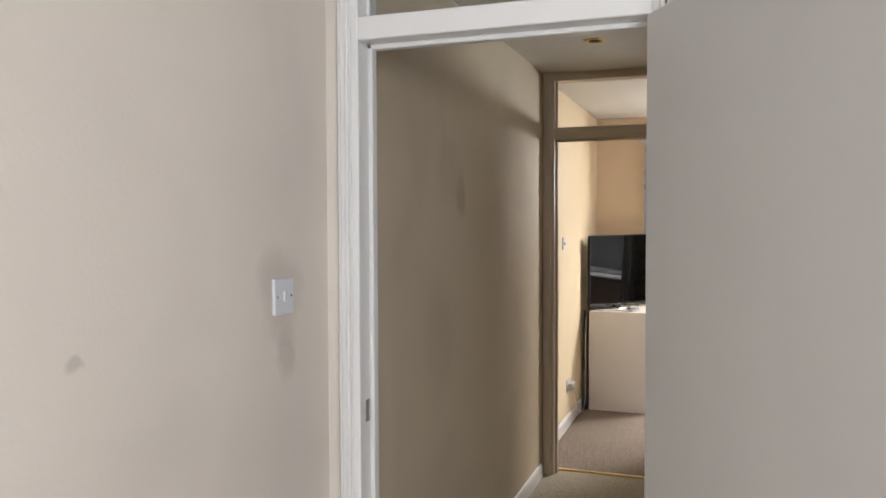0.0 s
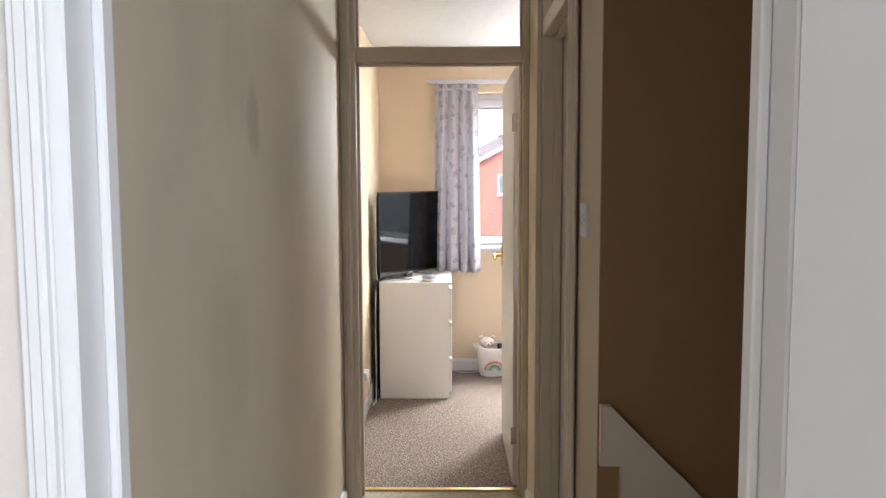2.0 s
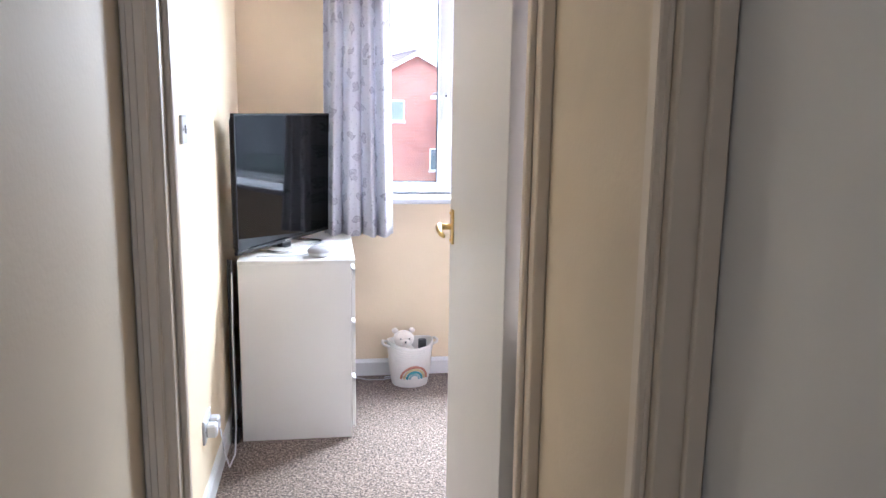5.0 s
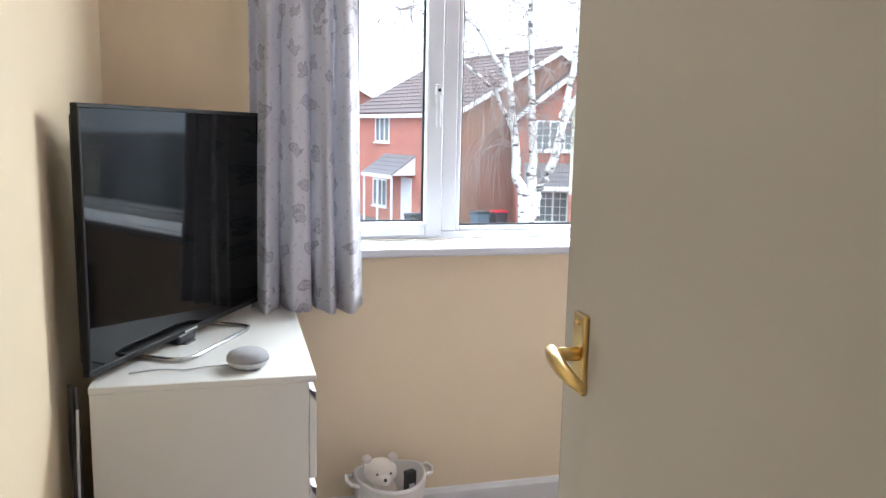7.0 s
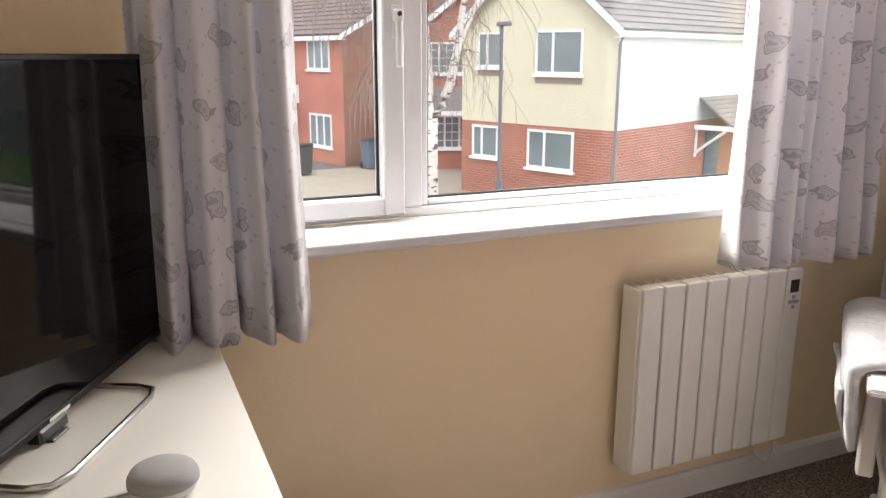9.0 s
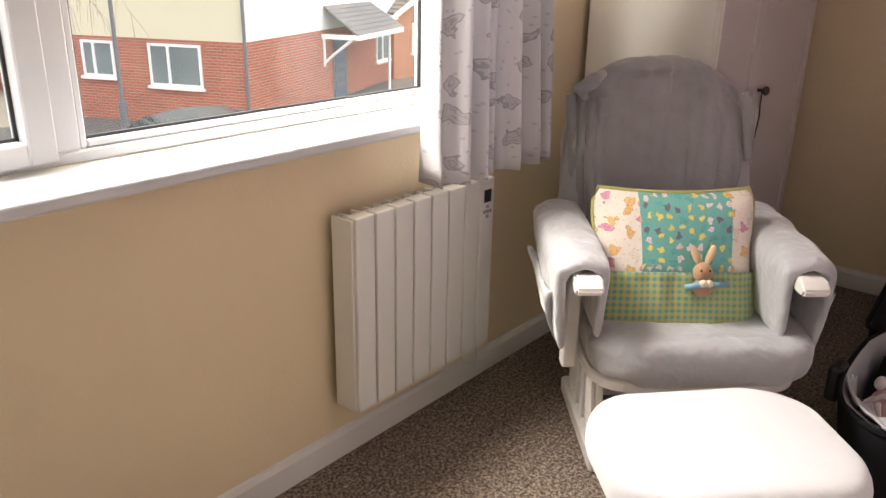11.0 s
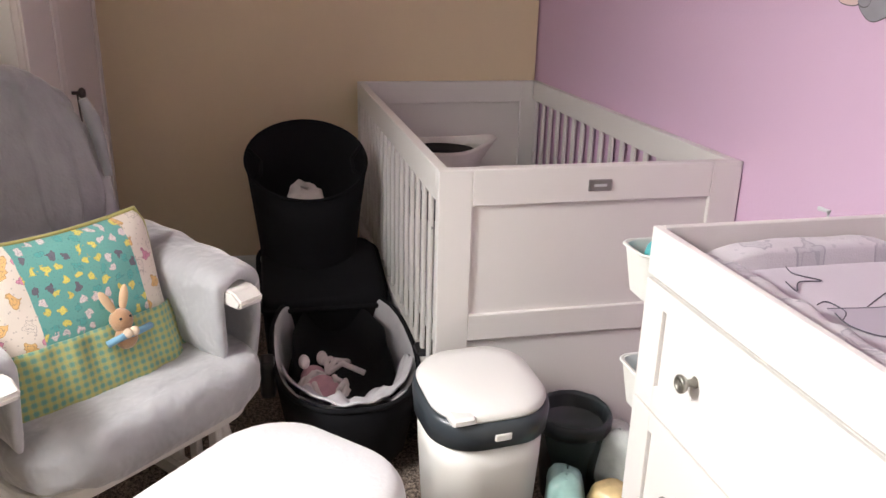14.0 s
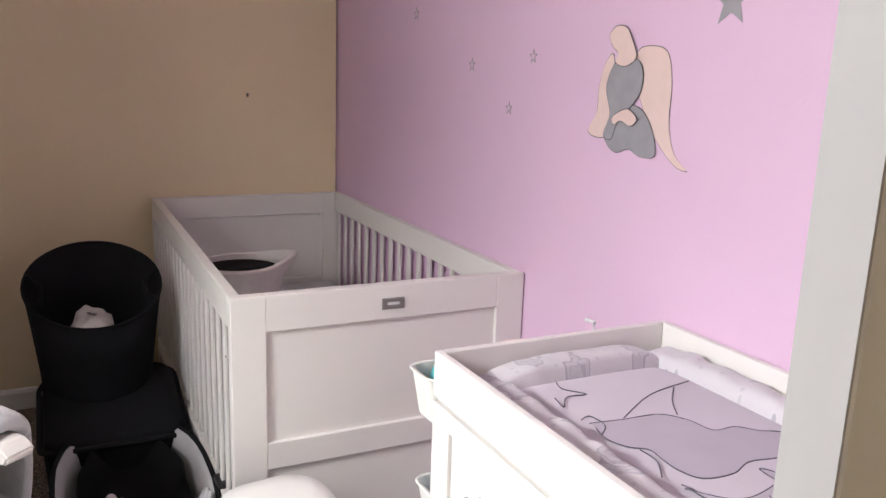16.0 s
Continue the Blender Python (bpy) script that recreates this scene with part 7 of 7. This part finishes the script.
def car(x, y, rz):
    c = thing("parked_car", "dark blue saloon car parked on the paving", "car", x, y, GROUND + 0.02, rz)
    M_CARP = mat("dark_blue_car_paint", (0.07, 0.10, 0.15), 0.18, 0.05, 2, metal=0.3)
    prof = [(-2.15, 0.30), (-2.18, 0.62), (-2.05, 0.86), (-1.55, 0.96), (-0.95, 1.32), (-0.35, 1.43), (0.35, 1.42), (0.85, 1.28), (1.30, 0.98), (2.0, 0.84), (2.2, 0.58), (2.16, 0.30)]
    def slab(name, pts, w0, m, bev=0.0, widen=None):
        bm = bmesh.new()
        rows = []
        for s in (-1, 1):
            rows.append([bm.verts.new((px, s * w0 * (1 - 0.22 * max(0, (pz - 0.9) / 0.5)), pz)) for px, pz in pts])
        bm.faces.new(rows[0]), bm.faces.new(rows[1])
        n = len(pts)
        for k in range(n):
            bm.faces.new((rows[0][k], rows[0][(k + 1) % n], rows[1][(k + 1) % n], rows[1][k]))
        if bev:
            bmesh.ops.bevel(bm, geom=list(bm.edges), offset=bev, segments=2, affect="EDGES")
        return part(name, bm, m, c, smooth=False)
    slab("body", prof, 0.86, M_CARP, 0.05)
    M_CG = mat("car_glass", (0.03, 0.04, 0.045), 0.05)
    slab("side_glass", [(-1.25, 1.0), (-0.85, 1.28), (-0.33, 1.37), (0.33, 1.36), (0.75, 1.24), (1.1, 1.0)], 0.868, M_CG)
    bm = bmesh.new()
    for q in ((1.34, 0.99, 0.90, 1.285), (-1.56, 0.985, -0.97, 1.325)):
        vs = [bm.verts.new((q[0 if k < 2 else 2] + 0.02 * (1 if q[0] > 0 else -1), s * (0.74 if k < 2 else 0.62), q[1 if k < 2 else 3] + 0.015)) for k, s in ((0, -1), (1, 1), (2, 1), (3, -1))]
        bm.faces.new(vs)
    part("windscreen", bm, M_CG, c)
    for px in (-1.35, 1.38):
        for s in (-1, 1):
            bm = bmesh.new()
            tube(bm, [(px, s * 0.70, 0.32), (px, s * 0.88, 0.32)], 0.32, 20)
            w = part("wheel", bm, M_BLACK, c)
            bm = bmesh.new()
            tube(bm, [(px, s * 0.86, 0.32), (px, s * 0.89, 0.32)], 0.2, 16)
            part("rim", bm, M_STEEL, w)


car(8.65, 18.3, -22)


def birch(x, y):
    """A bare birch: white trunk that forks low, limbs and fine hanging twigs."""
    t = thing("birch_tree", "bare silver birch with white forked stems and hanging twigs", "tree", x, y, GROUND)
    rng = random.Random(3)
    m = mat("birch_bark", (0.62, 0.59, 0.55), 0.8, 0.15, 3, 0.6, 20)
    n, l = m.node_tree.nodes, m.node_tree.links
    bs, tc = n["Principled BSDF"], n["Texture Coordinate"]
    base = bs.inputs["Base Color"].links[0].from_socket
    mp = n.new("ShaderNodeMapping")
    mp.inputs["Scale"].default_value = (3.0, 3.0, 9.0)
    l.new(tc.outputs["Object"], mp.inputs["Vector"])
    ns = n.new("ShaderNodeTexNoise")
    ns.inputs["Scale"].default_value, ns.inputs["Detail"].default_value = 1.3, 5
    l.new(mp.outputs[0], ns.inputs["Vector"])
    cr = n.new("ShaderNodeValToRGB")
    cr.color_ramp.elements[0].position, cr.color_ramp.elements[1].position = 0.56, 0.61
    l.new(ns.outputs[0], cr.inputs[0])
    mx = n.new("ShaderNodeMixRGB")
    mx.inputs[2].default_value = (0.10, 0.085, 0.075, 1)
    l.new(cr.outputs[0], mx.inputs[0]), l.new(base, mx.inputs[1]), l.new(mx.outputs[0], bs.inputs["Base Color"])
    bm = bmesh.new()
    tube(bm, [(0, 0, -0.1), (0.02, 0, 0.3), (0.03, 0.0, 1.2), (0.0, 0, 2.0), (-0.02, 0, 2.75)], [0.30, 0.25, 0.23, 0.24, 0.26], 14)
    soft(bm, 0.03, 5)
    part("trunk", bm, m, t, smooth=True)
    limbs = (((-0.08, 0, 2.5), (-0.35, 0, 3.2), (-0.40, 0.1, 4.2), (-0.62, 0.1, 5.6), (-0.6, 0.2, 8.5)),
             ((0.0, 0, 2.5), (0.08, 0.1, 3.4), (0.02, 0.1, 4.6), (-0.10, 0.1, 6.2), (-0.2, 0.1, 9.4)),
             ((0.08, 0, 2.5), (0.45, 0.0, 3.2), (0.75, 0.0, 4.4), (1.0, 0.1, 5.8), (1.15, 0.1, 9.0)),
             ((0.6, 0.0, 3.9), (1.0, 0.0, 4.8), (1.7, 0.1, 6.3), (2.4, 0.1, 7.6)),
             ((-0.42, 0.0, 4.0), (-0.9, -0.1, 4.9), (-1.7, -0.2, 5.5), (-2.5, -0.2, 5.6)),
             ((-0.6, 0.1, 5.2), (-1.3, 0.2, 6.3), (-2.2, 0.2, 6.8), (-3.0, 0.2, 6.5)))
    for i, p in enumerate(limbs):
        bm = bmesh.new()
        r0 = 0.125 if i < 3 else 0.055
        fine = []
        for a, b in zip(p, p[1:]):
            for k in range(4):
                q = Vector(a).lerp(Vector(b), k / 4)
                fine.append(q + Vector((rng.uniform(-1, 1), rng.uniform(-1, 1), 0)) * 0.03)
        fine.append(Vector(p[-1]))
        tube(bm, fine, [r0 * (1 - 0.75 * k / len(fine)) for k in range(len(fine))], 10)
        part("limb", bm, m, t, smooth=True)
    bm = bmesh.new()
    for i, p in enumerate(limbs):
        for k in range(34 if i != 3 else 8):
            s = rng.uniform(0.35, 1.0)
            seg = min(int(s * (len(p) - 1)), len(p) - 2)
            q = Vector(p[seg]).lerp(Vector(p[seg + 1]), s * (len(p) - 1) - seg)
            a = rng.uniform(0, 2 * math.pi)
            L = rng.uniform(0.6, 1.7)
            d = Vector((math.cos(a), 0.6 * math.sin(a), rng.uniform(0.1, 0.8))).normalized()
            pts = [q + d * L * u - Vector((0, 0, 1.1 * L * u * u)) for u in (0, 0.25, 0.5, 0.75, 1.0)]
            tube(bm, pts, [0.014, 0.011, 0.009, 0.006, 0.004], 4)
            for _ in range(5):
                q2 = pts[rng.randint(1, 4)]
                L2 = rng.uniform(0.4, 1.2)
                d2 = Vector((rng.uniform(-1, 1), rng.uniform(-1, 1), 0)) * 0.3
                tube(bm, [q2, q2 + d2 * L2 - Vector((0, 0, 0.35 * L2)), q2 + d2 * 1.3 * L2 - Vector((0, 0, L2))], [0.006, 0.005, 0.003], 3)
    tw = part("crown", bm, mat("birch_twigs", (0.28, 0.22, 0.19), 0.8), t, "fine hanging twigs")
    tw["kind"] = "stuff"


birch(6.66, 21.0)
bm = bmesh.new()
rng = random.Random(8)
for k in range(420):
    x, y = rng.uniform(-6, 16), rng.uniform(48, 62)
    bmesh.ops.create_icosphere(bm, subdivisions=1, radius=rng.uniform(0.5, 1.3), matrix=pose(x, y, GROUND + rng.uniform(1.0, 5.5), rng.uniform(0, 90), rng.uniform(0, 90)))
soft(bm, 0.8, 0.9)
# distance haze is mixed into the pale grey-green of the trees
tagged(part("far_trees", bm, mat("haze_paled_trees", (0.42, 0.45, 0.43), 0.95, 0.25, 1)), "far trees beyond the houses, their colour paled for haze", "trees", kind="stuff")
